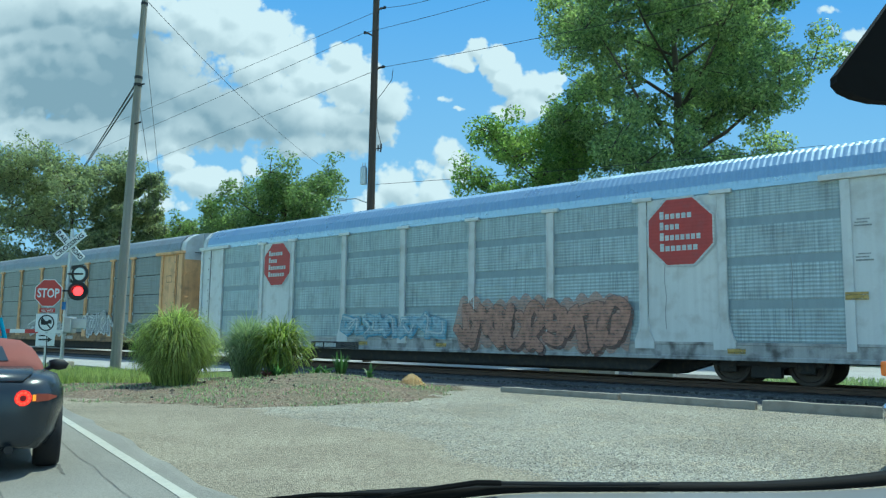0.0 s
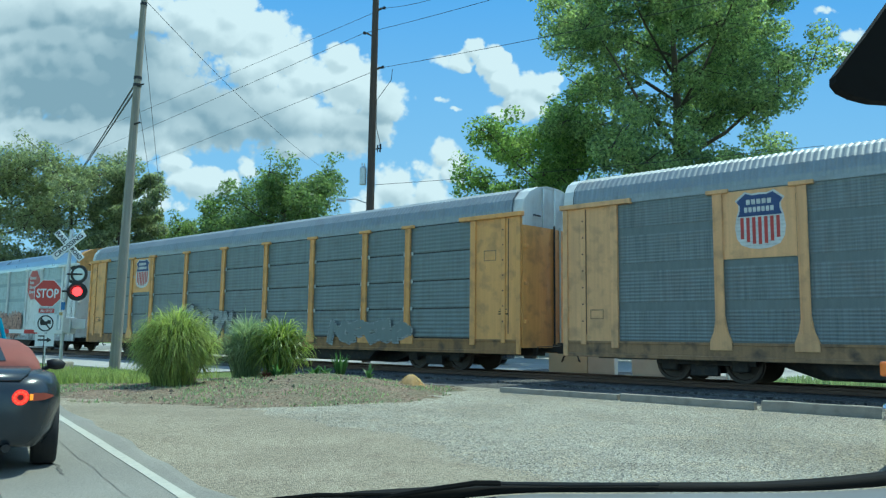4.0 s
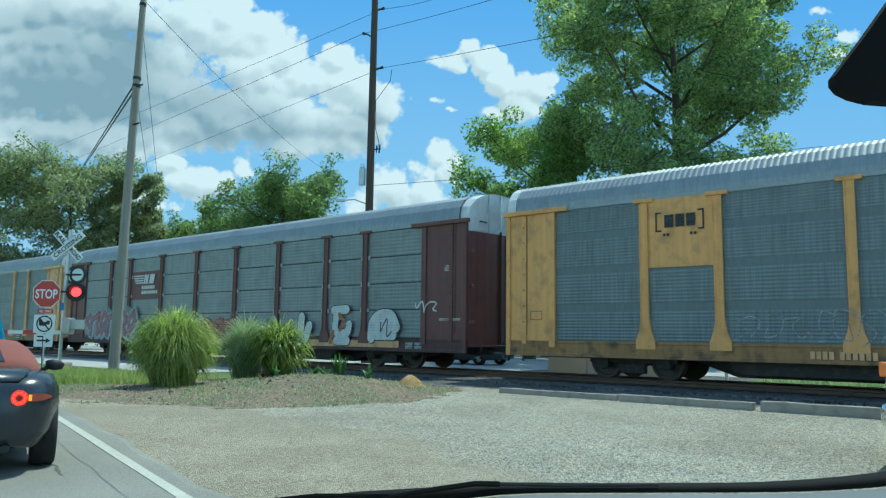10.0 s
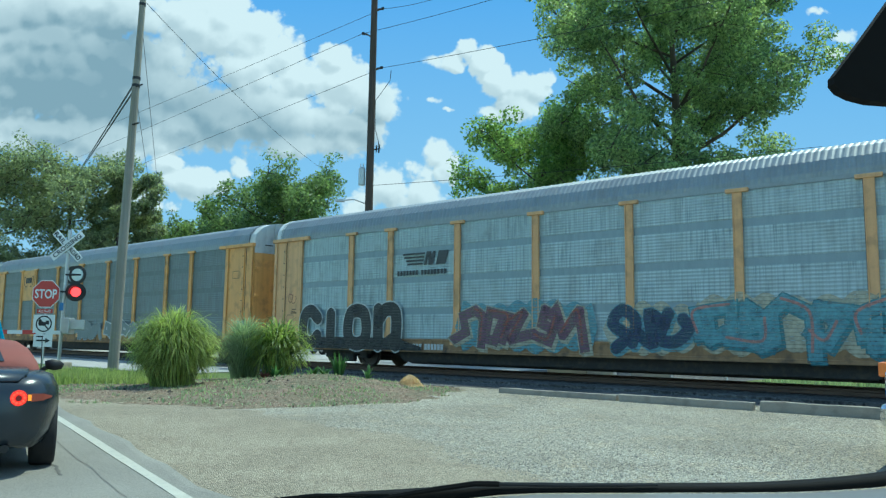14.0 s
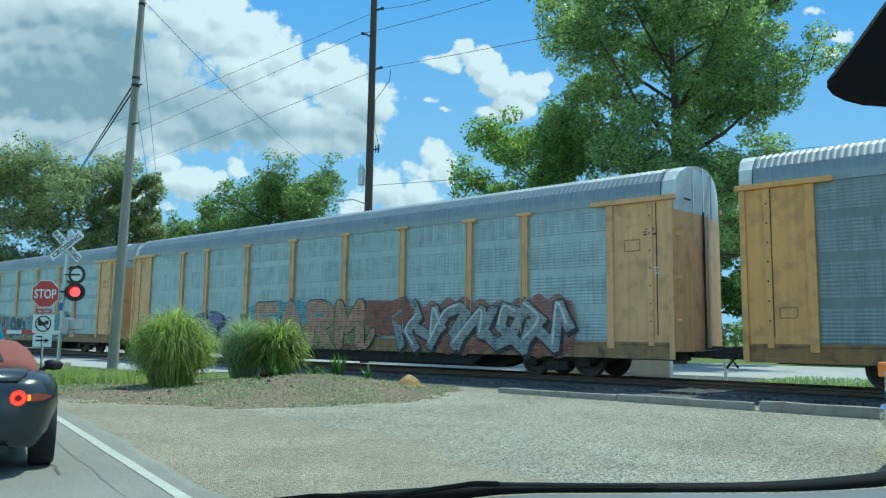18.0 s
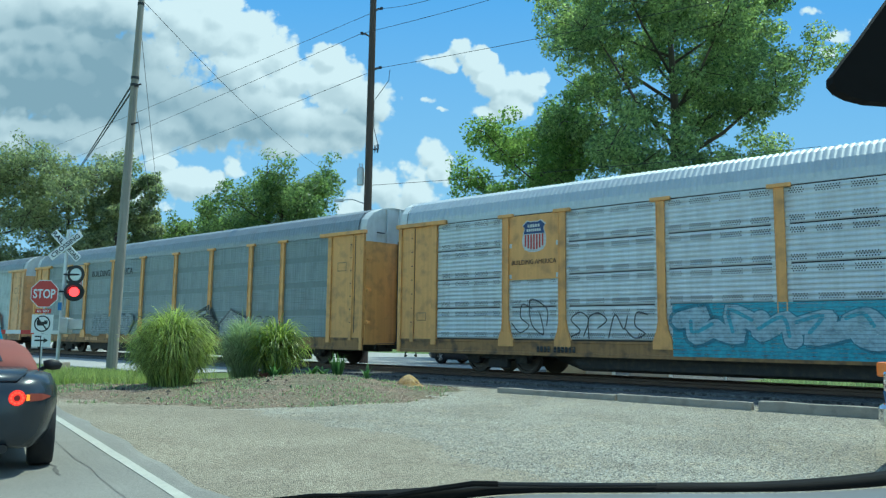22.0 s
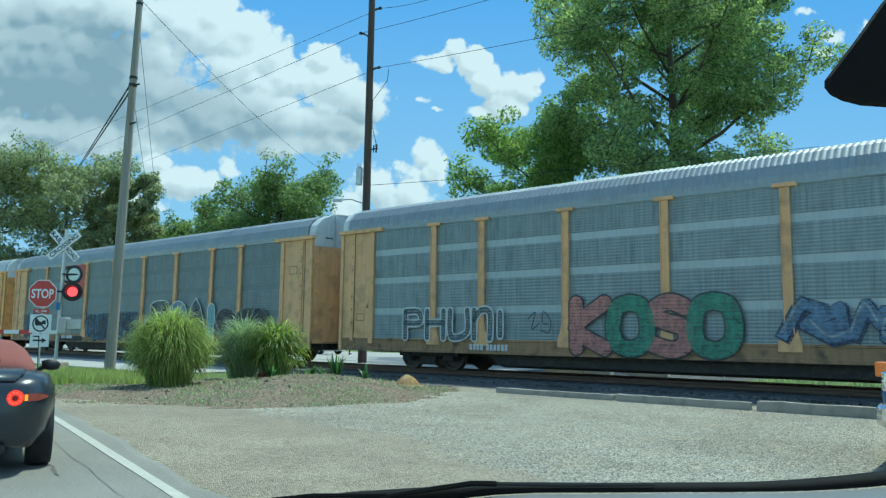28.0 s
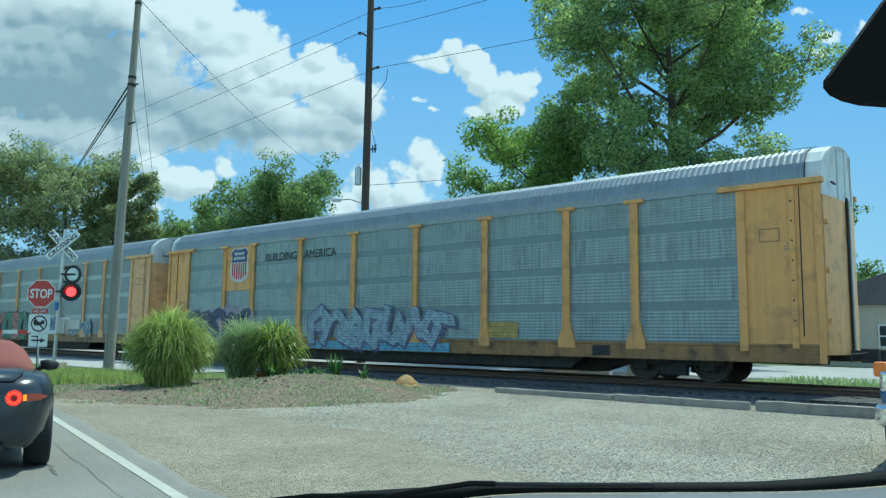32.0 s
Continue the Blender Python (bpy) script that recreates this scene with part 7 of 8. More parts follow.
# ---------------------------------------------------------------- planting
GRASS_TALL = leaf_mat("tall_ornamental_grass", (0.10, 0.14, 0.04), (0.62, 0.68, 0.22), 0.5)
GRASS_GREY = leaf_mat("blue_green_ornamental_grass", (0.20, 0.25, 0.15), (0.42, 0.49, 0.29), 0.5)
LILY = leaf_mat("dark_green_lily_leaves", (0.09, 0.14, 0.04), (0.48, 0.54, 0.15), 0.4)
IRIS = leaf_mat("iris_leaves", (0.05, 0.12, 0.04), (0.12, 0.22, 0.08), 0.45)
WEED = leaf_mat("fresh_weeds", (0.20, 0.25, 0.08), (0.44, 0.49, 0.18), 0.6)
STRAW = leaf_mat("dry_straw", (0.60, 0.43, 0.25), (0.88, 0.70, 0.46), 0.7)


def blades(name, count, spread, length, droop, width, material, parent, seed, upright=0.35, z0=0.0, lean_out=1.0):
    """Arching strap leaves from one root, each its own strip."""
    rng = np.random.default_rng(seed)
    seg = 5
    pts, faces = [], []
    for i in range(count):
        a = rng.uniform(0, 2 * math.pi)
        k0 = math.sqrt(rng.uniform(0, 1))
        out = Vector((math.cos(a), math.sin(a), 0))
        b = a + rng.uniform(-0.5, 0.5)
        side = Vector((-math.sin(b), math.cos(b), 0))
        tilt = lean_out * upright * (0.1 + 1.5 * k0 * rng.uniform(0.6, 1.15))
        ln = length * rng.uniform(0.55, 1.06) * (1 - 0.12 * k0)
        sag = droop * rng.uniform(0.4, 1.5)
        o = len(pts)
        twist = rng.uniform(-0.6, 0.6)
        for k in range(seg + 1):
            f = k / seg
            ang = tilt + sag * 2.0 * f ** 2.2
            if k == 0:
                p, high = out * (spread * k0 * 0.6), 0.0
            else:
                p = p + out * (ln / seg * math.sin(ang)) + side * (twist * 0.06 * ln * f)
                high += ln / seg * math.cos(ang)
            w = width * (1 - f ** 2.2) * rng.uniform(0.9, 1.1) + 0.0012
            for sgn in (-1, 1):
                q = p + side * (sgn * w / 2)
                pts.append((q.x, q.y, z0 + max(0.01, high)))
        for k in range(seg):
            c = o + 2 * k
            faces.append((c, c + 1, c + 3, c + 2))
    return sheet(name, pts, faces, material, parent)


def fountain(name, count, size, mid, length, width, material, parent, seed, hang=1.0, stalks=0.12):
    """A rounded clump: blades that leave its heart on all sides and hang over at their tips."""
    rng = np.random.default_rng(seed)
    seg = 7
    rx, rz = size
    pts, faces = [], []
    for i in range(count):
        a = rng.uniform(0, 2 * math.pi)
        out = Vector((math.cos(a), math.sin(a), 0))
        if rng.uniform() < stalks:
            p = out * (rx * 0.55 * math.sqrt(rng.uniform()))
            way = (out * rng.uniform(0.0, 0.35) + Vector((0, 0, 1))).normalized()
            ln, pull = mid + rz * rng.uniform(0.2, 0.9), 0.4
        else:
            up = rng.uniform(-0.8, 1.0)
            flat = math.sqrt(max(0.0, 1 - up * up))
            k = rng.uniform(0.35, 0.72)
            p = out * (rx * k * flat) + Vector((0, 0, max(0.02, mid + rz * k * up)))
            way = (out * (flat * 0.9 + 0.15) + Vector((0, 0, up * 0.6 + 0.75))).normalized()
            ln, pull = length * rng.uniform(0.6, 1.25), hang * rng.uniform(0.6, 1.5)
        b = a + rng.uniform(-0.9, 0.9)
        side = Vector((-math.sin(b), math.cos(b), 0))
        way = (way + side * rng.uniform(-0.3, 0.3)).normalized()
        o = len(pts)
        for j in range(seg + 1):
            f = j / seg
            if j:
                way = (way + Vector((0, 0, -1)) * (pull * 0.62 * f)).normalized()
                p = p + way * (ln / seg)
            w = width * (1 - 0.95 * f ** 2.5)
            for sgn in (-1, 1):
                q = p + side * (sgn * w / 2)
                pts.append((q.x, q.y, max(0.01, q.z)))
        for j in range(seg):
            c = o + 2 * j
            faces.append((c, c + 1, c + 3, c + 2))
    return sheet(name, pts, faces, material, parent)


def straw_cone(parent, r, high, count, seed):
    """Loose stalks that lie down the slope of a small heap."""
    rng = random.Random(seed)
    pts, faces = [], []
    for i in range(count):
        a, k = rng.uniform(0, 6.283), math.sqrt(rng.random())
        out = Vector((math.cos(a), math.sin(a), 0))
        turn = a + rng.uniform(-0.7, 0.7)
        way = Vector((math.cos(turn), math.sin(turn), -high / r * rng.uniform(0.6, 1.0))).normalized()
        p = out * (r * k * 0.8) + Vector((0, 0, high * (1 - k ** 1.7) + 0.01 + rng.uniform(0, 0.03)))
        side = way.cross(Vector((0, 0, 1))).normalized() * 0.005
        q = p + way * rng.uniform(0.08, 0.20)
        q.z = max(0.01, q.z)
        o = len(pts)
        pts += [tuple(p - side), tuple(p + side), tuple(q + side), tuple(q - side)]
        faces.append((o, o + 1, o + 2, o + 3))
    return sheet("straw", pts, faces, STRAW, parent)


def clump(name, x, y, label, category, group=""):
    return thing(name, pose(x, y, max(0.0, mound_height(x, y)) - 0.02), label, category, group)


g = clump("ornamental_grass", -5.95, 17.1, "large rounded clump of bright green ornamental grass", "ornamental grass")
fountain("foliage", 6400, (0.84, 0.84), 0.84, 0.58, 0.017, GRASS_TALL, g, 1)
g = clump("ornamental_grass", -5.0, 19.6, "grey-green clump of ornamental grass behind the large one", "ornamental grass")
fountain("foliage", 1900, (0.62, 0.75), 0.76, 0.55, 0.020, GRASS_GREY, g, 2, 0.6)
g = clump("day_lily_clump", -4.08, 19.2, "dark green arching clump of broad strap leaves", "garden plant")
fountain("foliage", 1000, (0.62, 0.68), 0.70, 0.62, 0.036, LILY, g, 3, 0.9)
g = clump("iris_clump", -2.62, 19.8, "small upright clump of sword-shaped leaves", "garden plant")
blades("foliage", 70, 0.16, 0.72, 0.1, 0.045, IRIS, g, 4, 0.18)
g = clump("young_plant", -1.86, 19.6, "single young plant with a few broad leaves", "garden plant")
blades("foliage", 16, 0.03, 0.55, 0.5, 0.07, IRIS, g, 5, 0.3)
for i, (x, y) in enumerate(((-3.95, 18.4), (-3.25, 19.5), (-3.0, 19.7))):
    g = clump("young_plant", x, y, "low pale green leafy plant in the mulch", "garden plant", "young plants in the bed")
    blades("foliage", 26, 0.05, 0.48, 0.6, 0.07, IRIS, g, 6 + i, 0.5)
RED_LEAF = leaf_mat("red_brown_leaves", (0.20, 0.07, 0.06), (0.42, 0.17, 0.14), 0.5)
g = clump("red_leaved_plant", -4.22, 18.5, "low plant with dull red leaves in the mulch", "garden plant")
blades("foliage", 60, 0.06, 0.30, 0.7, 0.05, RED_LEAF, g, 15, 0.6)
g = clump("straw_heap", -0.75, 18.4, "small heap of golden dry straw", "straw")
straw_cone(g, 0.30, 0.25, 1100, 11)


def scatter(name, count, place, length, width, material, seed, label, category, upright=0.5):
    rng = random.Random(seed)
    pts, faces = [], []
    for i in range(count):
        x, y, z = place(rng)
        a = rng.uniform(0, 6.283)
        ln, tl = length * rng.uniform(0.5, 1.3), rng.uniform(0.1, upright)
        dx, dy = math.cos(a), math.sin(a)
        o = len(pts)
        for f, w in ((0, 1), (0.55, 0.8), (1, 0.05)):
            px, py, pz = x + dx * ln * tl * f * f, y + dy * ln * tl * f * f, z + ln * f * (1 - 0.3 * tl * f)
            pts += [(px - dy * width * w / 2, py + dx * width * w / 2, pz), (px + dy * width * w / 2, py - dx * width * w / 2, pz)]
        faces += [(o, o + 1, o + 3, o + 2), (o + 2, o + 3, o + 5, o + 4)]
    return tagged(sheet(name, pts, faces, material), label, category, kind="stuff")


def weed_place(r):
    k = r.random()
    x, y = -13.2 + 6.6 * k + r.uniform(-0.5, 0.5), 22.3 - 2.6 * k + r.uniform(-2.0, 1.6)
    return x, y, 0.0


scatter("weeds", 9000, weed_place, 0.27, 0.022, WEED, 3, "patch of fresh green weeds between road and bed", "weeds", 0.7)


def lawn_place(r):
    p = on_track(r.uniform(-22, 8), r.uniform(HALF + 3, HALF + 7), 0.01)
    return p.x, p.y, p.z


scatter("grass", 9000, lawn_place, 0.14, 0.03, GRASS_GREY, 4, "short grass along the track's far side", "grass")


def bed_place(r):
    while True:
        x, y = r.uniform(-8.6, 0.2), r.uniform(13.4, 20.5)
        h = mound_height(x, y)
        if h > 0 and noise.noise((x * 0.8, y * 0.8, 9)) > -0.05:
            return x, y, h - 0.01


scatter("sprouts", 2600, bed_place, 0.075, 0.028, GRASS_GREY, 5, "sparse low green weeds over the mulch", "weeds", 1.2)


def chips(name, count, place, size, material, seed, label, category):
    """Loose bits lying on the ground, four-sided and uneven."""
    rng = random.Random(seed)
    pts, faces = [], []
    for i in range(count):
        x, y, z = place(rng)
        s = size * rng.uniform(0.5, 1.6)
        a = rng.uniform(0, 6.283)
        o = len(pts)
        for k in range(4):
            b = a + k * 1.5708 + rng.uniform(-0.3, 0.3)
            pts.append((x + s * math.cos(b) * rng.uniform(0.6, 1.0), y + s * math.sin(b) * rng.uniform(0.5, 1.0), z))
        pts.append((x + rng.uniform(-0.2, 0.2) * s, y + rng.uniform(-0.2, 0.2) * s, z + s * rng.uniform(0.45, 0.8)))
        faces += [(o, o + 1, o + 4), (o + 1, o + 2, o + 4), (o + 2, o + 3, o + 4), (o + 3, o, o + 4)]
    return tagged(sheet(name, pts, faces, material, smooth=False), label, category, kind="stuff")


def chip_mat(name, a, b):
    m = leaf_mat(name, a, b, 0.9)
    t = m.node_tree
    link(t, t.nodes["Principled BSDF"].outputs[0], t.nodes["Material Output"].inputs[0])
    return m


STONE_BITS = chip_mat("gravel_stones", (0.13, 0.12, 0.105), (0.56, 0.53, 0.46))
MULCH_BITS = chip_mat("mulch_bits", (0.10, 0.065, 0.042), (0.43, 0.31, 0.21))


def lot_place(r):
    d = 5.5 + 13 * r.random() ** 1.6
    x = d * r.uniform(-0.32, 0.56)
    p = Vector((x, d, 0))
    if (p - LINE0).dot(ROAD_SIDE) < 1.2 or p.dot(N) > 15.2 or mound_height(x, d) > 0:
        return lot_place(r)
    return x, d, 0.008


chips("gravel", 60000, lot_place, 0.013, STONE_BITS, 8, "loose crushed stones on the lot", "gravel")


def mulch_place(r):
    while True:
        x, y = r.uniform(-9.0, 0.6), r.uniform(12.9, 21)
        h = mound_height(x, y)
        if h > 0.0:
            return x, y, h - 0.004


def clod_place(r):
    x, y = r.gauss(-4.0, 0.9), r.gauss(16.6, 0.7)
    return x, y, max(0.0, mound_height(x, y)) - 0.01


chips("clods", 36, clod_place, 0.06, chip_mat("dark_clods", (0.02, 0.018, 0.015), (0.06, 0.05, 0.04)), 12, "dark clods of soil lying on the mound", "soil")
chips("mulch", 9000, mulch_place, 0.024, MULCH_BITS, 9, "loose bark mulch on the mound", "mulch")


# ---------------------------------------------------------------- vehicles
def car_shell(prof, half_w, tuck=0.12, k=9):
    """A body lofted along its length from rows of (x, half width, z low, z high)."""
    rings = []
    for x, w, z0, z1 in prof:
        ring = []
        for i in range(k):
            a = math.pi * i / (k - 1)
            ring.append((x, -w * math.cos(a) * (1 - 0.10 * math.sin(a) ** 4), z0 + (z1 - z0) * (0.62 + 0.38 * math.sin(a)) if 0 < i < k - 1 else z0 + (z1 - z0) * 0.45))
        ring.append((x, w * 0.96, z0))
        ring.append((x, -w * 0.96, z0))
        rings.append(ring)
    return loft(rings)


def wheel_part(parent, x, y, r, w, rim_mat, sgn):
    rings = []
    for yy, rr in ((-w / 2, r * 0.60), (-w / 2, r * 0.93), (-w * 0.36, r), (w * 0.36, r), (w / 2, r * 0.93), (w / 2, r * 0.60)):
        rings.append([(rr * math.cos(a), yy, rr * math.sin(a)) for a in (2 * math.pi * k / 28 for k in range(28))])
    tyre = part("tyre", loft(rings, caps=False), RUBBER, parent, smooth=True)
    tyre.matrix_basis = pose(x, y, r)
    bm = bmesh.new()
    for k in range(5):
        a = 2 * math.pi * k / 5
        rod(bm, (0, sgn * w * 0.34, 0), (r * 0.58 * math.cos(a), sgn * w * 0.38, r * 0.58 * math.sin(a)), r * 0.11, r * 0.08, 6)
    rod(bm, (0, sgn * w * 0.30, 0), (0, sgn * w * 0.42, 0), r * 0.16, r * 0.14, 12)
    rod(bm, (0, -sgn * w * 0.1, 0), (0, sgn * w * 0.1, 0), r * 0.60, r * 0.60, 24)
    part("rim", bm, rim_mat, tyre)
    return tyre


CAR_NAVY = mat("dark_metallic_car_paint", (0.030, 0.038, 0.046), 0.22, 0.3, 0.06, 1, 60, 0.0, spec=0.7)
SOFT_TOP = mat("brown_red_canvas_top", (0.22, 0.065, 0.05), 0.85, 0, 0.12, 3, 90, 0.15)
TEAL_PAINT = mat("teal_car_paint", (0.015, 0.17, 0.26), 0.25, 0.2, 0.06, 1, 60, 0.0, spec=0.7)
TRUCK_BLUE = mat("blue_car_paint", (0.03, 0.11, 0.25), 0.25, 0.2, 0.06, 1, 60, 0.0, spec=0.7)
LAMP_BASE = glow("red_lamp_glass", (0.9, 0.03, 0.02), 0.35)
LAMP_RED = glow("lit_tail_lamp", (1.0, 0.05, 0.03), 1.3)
LAMP_CORE = mat("dark_lamp_core", (0.30, 0.02, 0.02), 0.2, 0, 0.05)
LENS_DULL = mat("dull_red_lens", (0.30, 0.07, 0.045), 0.2, 0, 0.05)
LAMP_AMBER = glow("amber_lamp", (1.0, 0.30, 0.03), 0.5)
AMBER_DEAD = mat("amber_lens", (0.75, 0.19, 0.03), 0.25, 0, 0.05)
WHITE_CAR = mat("white_car_paint", (0.62, 0.63, 0.64), 0.25, 0, 0.05)
SILVER_CAR = mat("silver_car_paint", (0.42, 0.43, 0.44), 0.3, 0.5, 0.05)
GREY_CAR = mat("dark_grey_car_paint", (0.05, 0.052, 0.056), 0.25, 0.3, 0.05)


def roadster():
    """x forward from the tail, y to its left, z up; the origin under the tail's middle."""
    v = thing("roadster", Matrix.Identity(4), "dark roadster with closed brown-red canvas top and lit tail lamps", "car")
    rows = [(0.0, 0.56, 0.34, 0.58, 0.70), (0.03, 0.66, 0.28, 0.58, 0.78), (0.10, 0.75, 0.24, 0.58, 0.84), (0.22, 0.81, 0.25, 0.60, 0.865), (0.45, 0.855, 0.22, 0.58, 0.885), (0.75, 0.875, 0.30, 0.56, 0.89), (1.1, 0.865, 0.20, 0.55, 0.87),
            (1.5, 0.845, 0.18, 0.54, 0.83), (2.2, 0.84, 0.18, 0.54, 0.81), (2.7, 0.86, 0.20, 0.55, 0.80), (3.1, 0.87, 0.30, 0.56, 0.77), (3.5, 0.83, 0.24, 0.5, 0.68), (3.8, 0.70, 0.28, 0.46, 0.58), (3.9, 0.5, 0.34, 0.44, 0.50)]
    rings = []
    for x, w, z0, zm, z1 in rows:
        half = [(w * 0.86, z0), (w * 0.95, z0 + (zm - z0) * 0.35), (w, zm), (w * 0.985, zm + (z1 - zm) * 0.45), (w * 0.92, zm + (z1 - zm) * 0.82), (w * 0.78, z1 - 0.012), (w * 0.4, z1)]
        rings.append([(x, a, z) for a, z in half] + [(x, 0, z1 + 0.004)] + [(x, -a, z) for a, z in half[::-1]])
    part("body", loft(rings), CAR_NAVY, v, smooth=True)
    part("boot_lid", loft([[(x, -w, z), (x, 0, z + 0.012), (x, w, z), (x, w, z - 0.02), (x, -w, z - 0.02)] for x, w, z in ((0.05, 0.52, 0.815), (0.13, 0.58, 0.865), (0.32, 0.60, 0.895), (0.58, 0.58, 0.905))]), CAR_NAVY, v, smooth=True)
    top = []
    for x, w, zt in ((0.58, 0.60, 0.92), (0.70, 0.63, 1.00), (0.98, 0.625, 1.12), (1.35, 0.60, 1.165), (1.75, 0.57, 1.15), (2.0, 0.56, 1.10)):
        top.append([(x, w * c * 1.06, 0.83 + (zt - 0.83) * h) for c, h in ((-1.06, 0), (-1.02, 0.35), (-0.93, 0.68), (-0.76, 0.90), (-0.4, 0.985), (0, 1.0), (0.4, 0.985), (0.76, 0.90), (0.93, 0.68), (1.02, 0.35), (1.06, 0))])
    part("soft_top", loft(top, caps=True), SOFT_TOP, v, "closed brown-red canvas roof", True)
    part("rear_window", loft([[(x, -0.40, z), (x, 0.40, z), (x + 0.205, 0.34, z + 0.125), (x + 0.205, -0.34, z + 0.125)] for x, z in ((0.655, 0.945), (0.625, 0.956))]), GLASS, v)
    for sgn in (-1, 1):
        lamp = part("tail_lamp", rods(((-0.012, sgn * 0.53, 0.665), (0.09, sgn * 0.53, 0.665), 0.064, 0.070), seg=24), LAMP_BASE, v, "lit round red tail lamp")
        for k in range(10):
            a = 2 * math.pi * k / 10
            part("lamp_segment", rods(((-0.02, sgn * 0.53 + 0.045 * math.cos(a), 0.665 + 0.045 * math.sin(a)), (0.0, sgn * 0.53 + 0.045 * math.cos(a), 0.665 + 0.045 * math.sin(a)), 0.011, 0.012), seg=8), LAMP_RED, lamp)
        part("lamp_core", rods(((-0.018, sgn * 0.53, 0.665), (0.03, sgn * 0.53, 0.665), 0.024, 0.026), seg=18), LAMP_CORE, lamp)
        part("indicator", loft([[(x, sgn * y, 0.665 - h), (x, sgn * y, 0.665 + h), (x + 0.03, sgn * y, 0.665 + h), (x + 0.03, sgn * y, 0.665 - h)] for x, y, h in ((-0.004, 0.600, 0.026), (0.004, 0.612, 0.026), (0.012, 0.626, 0.024))]), LAMP_AMBER, lamp)
        part("lamp_lens", loft([[(x, sgn * y, 0.665 - h), (x, sgn * y, 0.665 + h), (x + 0.05, sgn * y, 0.665 + h), (x + 0.05, sgn * y, 0.665 - h)] for x, y, h in ((0.012, 0.627, 0.034), (0.065, 0.72, 0.028), (0.125, 0.785, 0.006))]), LENS_DULL, lamp)
        mir = part("mirror", loft([[(x, sgn * (0.87 + a), 0.865 + b) for a, b in ((-0.095 * k, 0.045 * k), (-0.03 * k, 0.062 * k), (0.05 * k, 0.055 * k), (0.10 * k, 0.01 * k), (0.075 * k, -0.045 * k), (0.0, -0.058 * k), (-0.08 * k, -0.04 * k))] for x, k in ((1.98, 0.92), (2.0, 1.0), (2.07, 0.95), (2.13, 0.6))]), SIGNAL_BLACK, v, smooth=True)
        part("mirror_stalk", rods(((2.08, sgn * 0.74, 0.80), (2.06, sgn * 0.82, 0.85), 0.025)), SIGNAL_BLACK, mir)
        part("exhaust", rods(((-0.02, sgn * 0.45, 0.25), (0.2, sgn * 0.45, 0.25), 0.035), seg=12), SIGNAL_BLACK, v)
        for x in (0.72, 3.02):
            wheel_part(v, x, sgn * 0.755, 0.31, 0.21, GREY_CAR, sgn)
    part("diffuser", boxes((0.02, 0.35, -0.35, 0.35, 0.20, 0.32), bevel=0.03), SIGNAL_BLACK, v)
    part("plate", boxes((-0.012, 0.02, -0.2, 0.2, 0.46, 0.60)), SIGN_WHITE, v)
    part("brake_light", boxes((0.30, 0.32, -0.12, 0.12, 0.905, 0.925)), LAMP_RED, v)
    part("antenna", rods(((0.62, -0.70, 0.86), (0.56, -0.69, 1.18), 0.004)), SIGNAL_BLACK, v)
    return v


def sedan(name, label, paint_mat, long=4.6, wide=0.9, high=1.47, cab=(1.0, 3.2), group="", box_tail=False):
    v = thing(name, Matrix.Identity(4), label, "car", group)
    belt = high * 0.62
    prof = [(0.0, wide * 0.82, 0.36, belt * 0.94), (0.12, wide * 0.93, 0.28, belt), (0.6, wide, 0.22, belt * 1.02), (2.2, wide, 0.2, belt), (long - 1.2, wide, 0.2, belt * 0.94), (long - 0.3, wide * 0.92, 0.24, belt * 0.82), (long, wide * 0.72, 0.34, belt * 0.68)]
    part("body", car_shell(prof, wide, k=11), paint_mat, v, smooth=True)
    a, b = cab
    cabin = []
    for x, w, zt in ((a - (0.15 if box_tail else 0.55), wide * 0.86, belt + 0.02), (a, wide * 0.80, high - 0.06), ((a + b) / 2, wide * 0.78, high), (b, wide * 0.78, high - 0.05), (b + 0.75, wide * 0.84, belt)):
        cabin.append([(x, w * c, belt - 0.06 + (zt - belt + 0.06) * h) for c, h in ((-1.04, 0), (-0.92, 0.8), (-0.75, 0.97), (0, 1.0), (0.75, 0.97), (0.92, 0.8), (1.04, 0))])
    part("cabin_glass", loft(cabin), GLASS, v, smooth=True)
    part("roof", loft([[(x, w * c, high - 0.05 + 0.055 * h) for c, h in ((-1, 0), (-0.8, 0.8), (0, 1), (0.8, 0.8), (1, 0))] for x, w in ((a - 0.03, wide * 0.80), ((a + b) / 2, wide * 0.79), (b + 0.02, wide * 0.78))]), paint_mat, v, smooth=True)
    for sgn in (-1, 1):
        for x in (a - 0.05, (a + b) / 2, b + 0.02):
            part("pillar", rods(((x - (0.35 if x < 1.2 else -0.0 if x < b else -0.6), sgn * wide * 0.90, belt), (x, sgn * wide * 0.78, high - 0.04), 0.045)), paint_mat, v)
        for x in (0.85, long - 0.9):
            wheel_part(v, x, sgn * (wide - 0.12), 0.33, 0.22, SILVER_CAR, sgn)
        part("tail_lamp", boxes((-0.02, 0.12, sgn * wide * 0.72 - 0.12, sgn * wide * 0.72 + 0.12, belt * 0.76, belt * 0.9), bevel=0.02), SIGN_RED, v)
        part("headlamp", boxes((long - 0.30, long - 0.1, sgn * wide * 0.70 - 0.14, sgn * wide * 0.70 + 0.14, belt * 0.62, belt * 0.76), bevel=0.03), CHROME, v)
        part("mirror", boxes((b + 0.35, b + 0.5, sgn * (wide + 0.08) - 0.1, sgn * (wide + 0.08) + 0.1, belt, belt + 0.14), bevel=0.03), paint_mat, v)
    return v


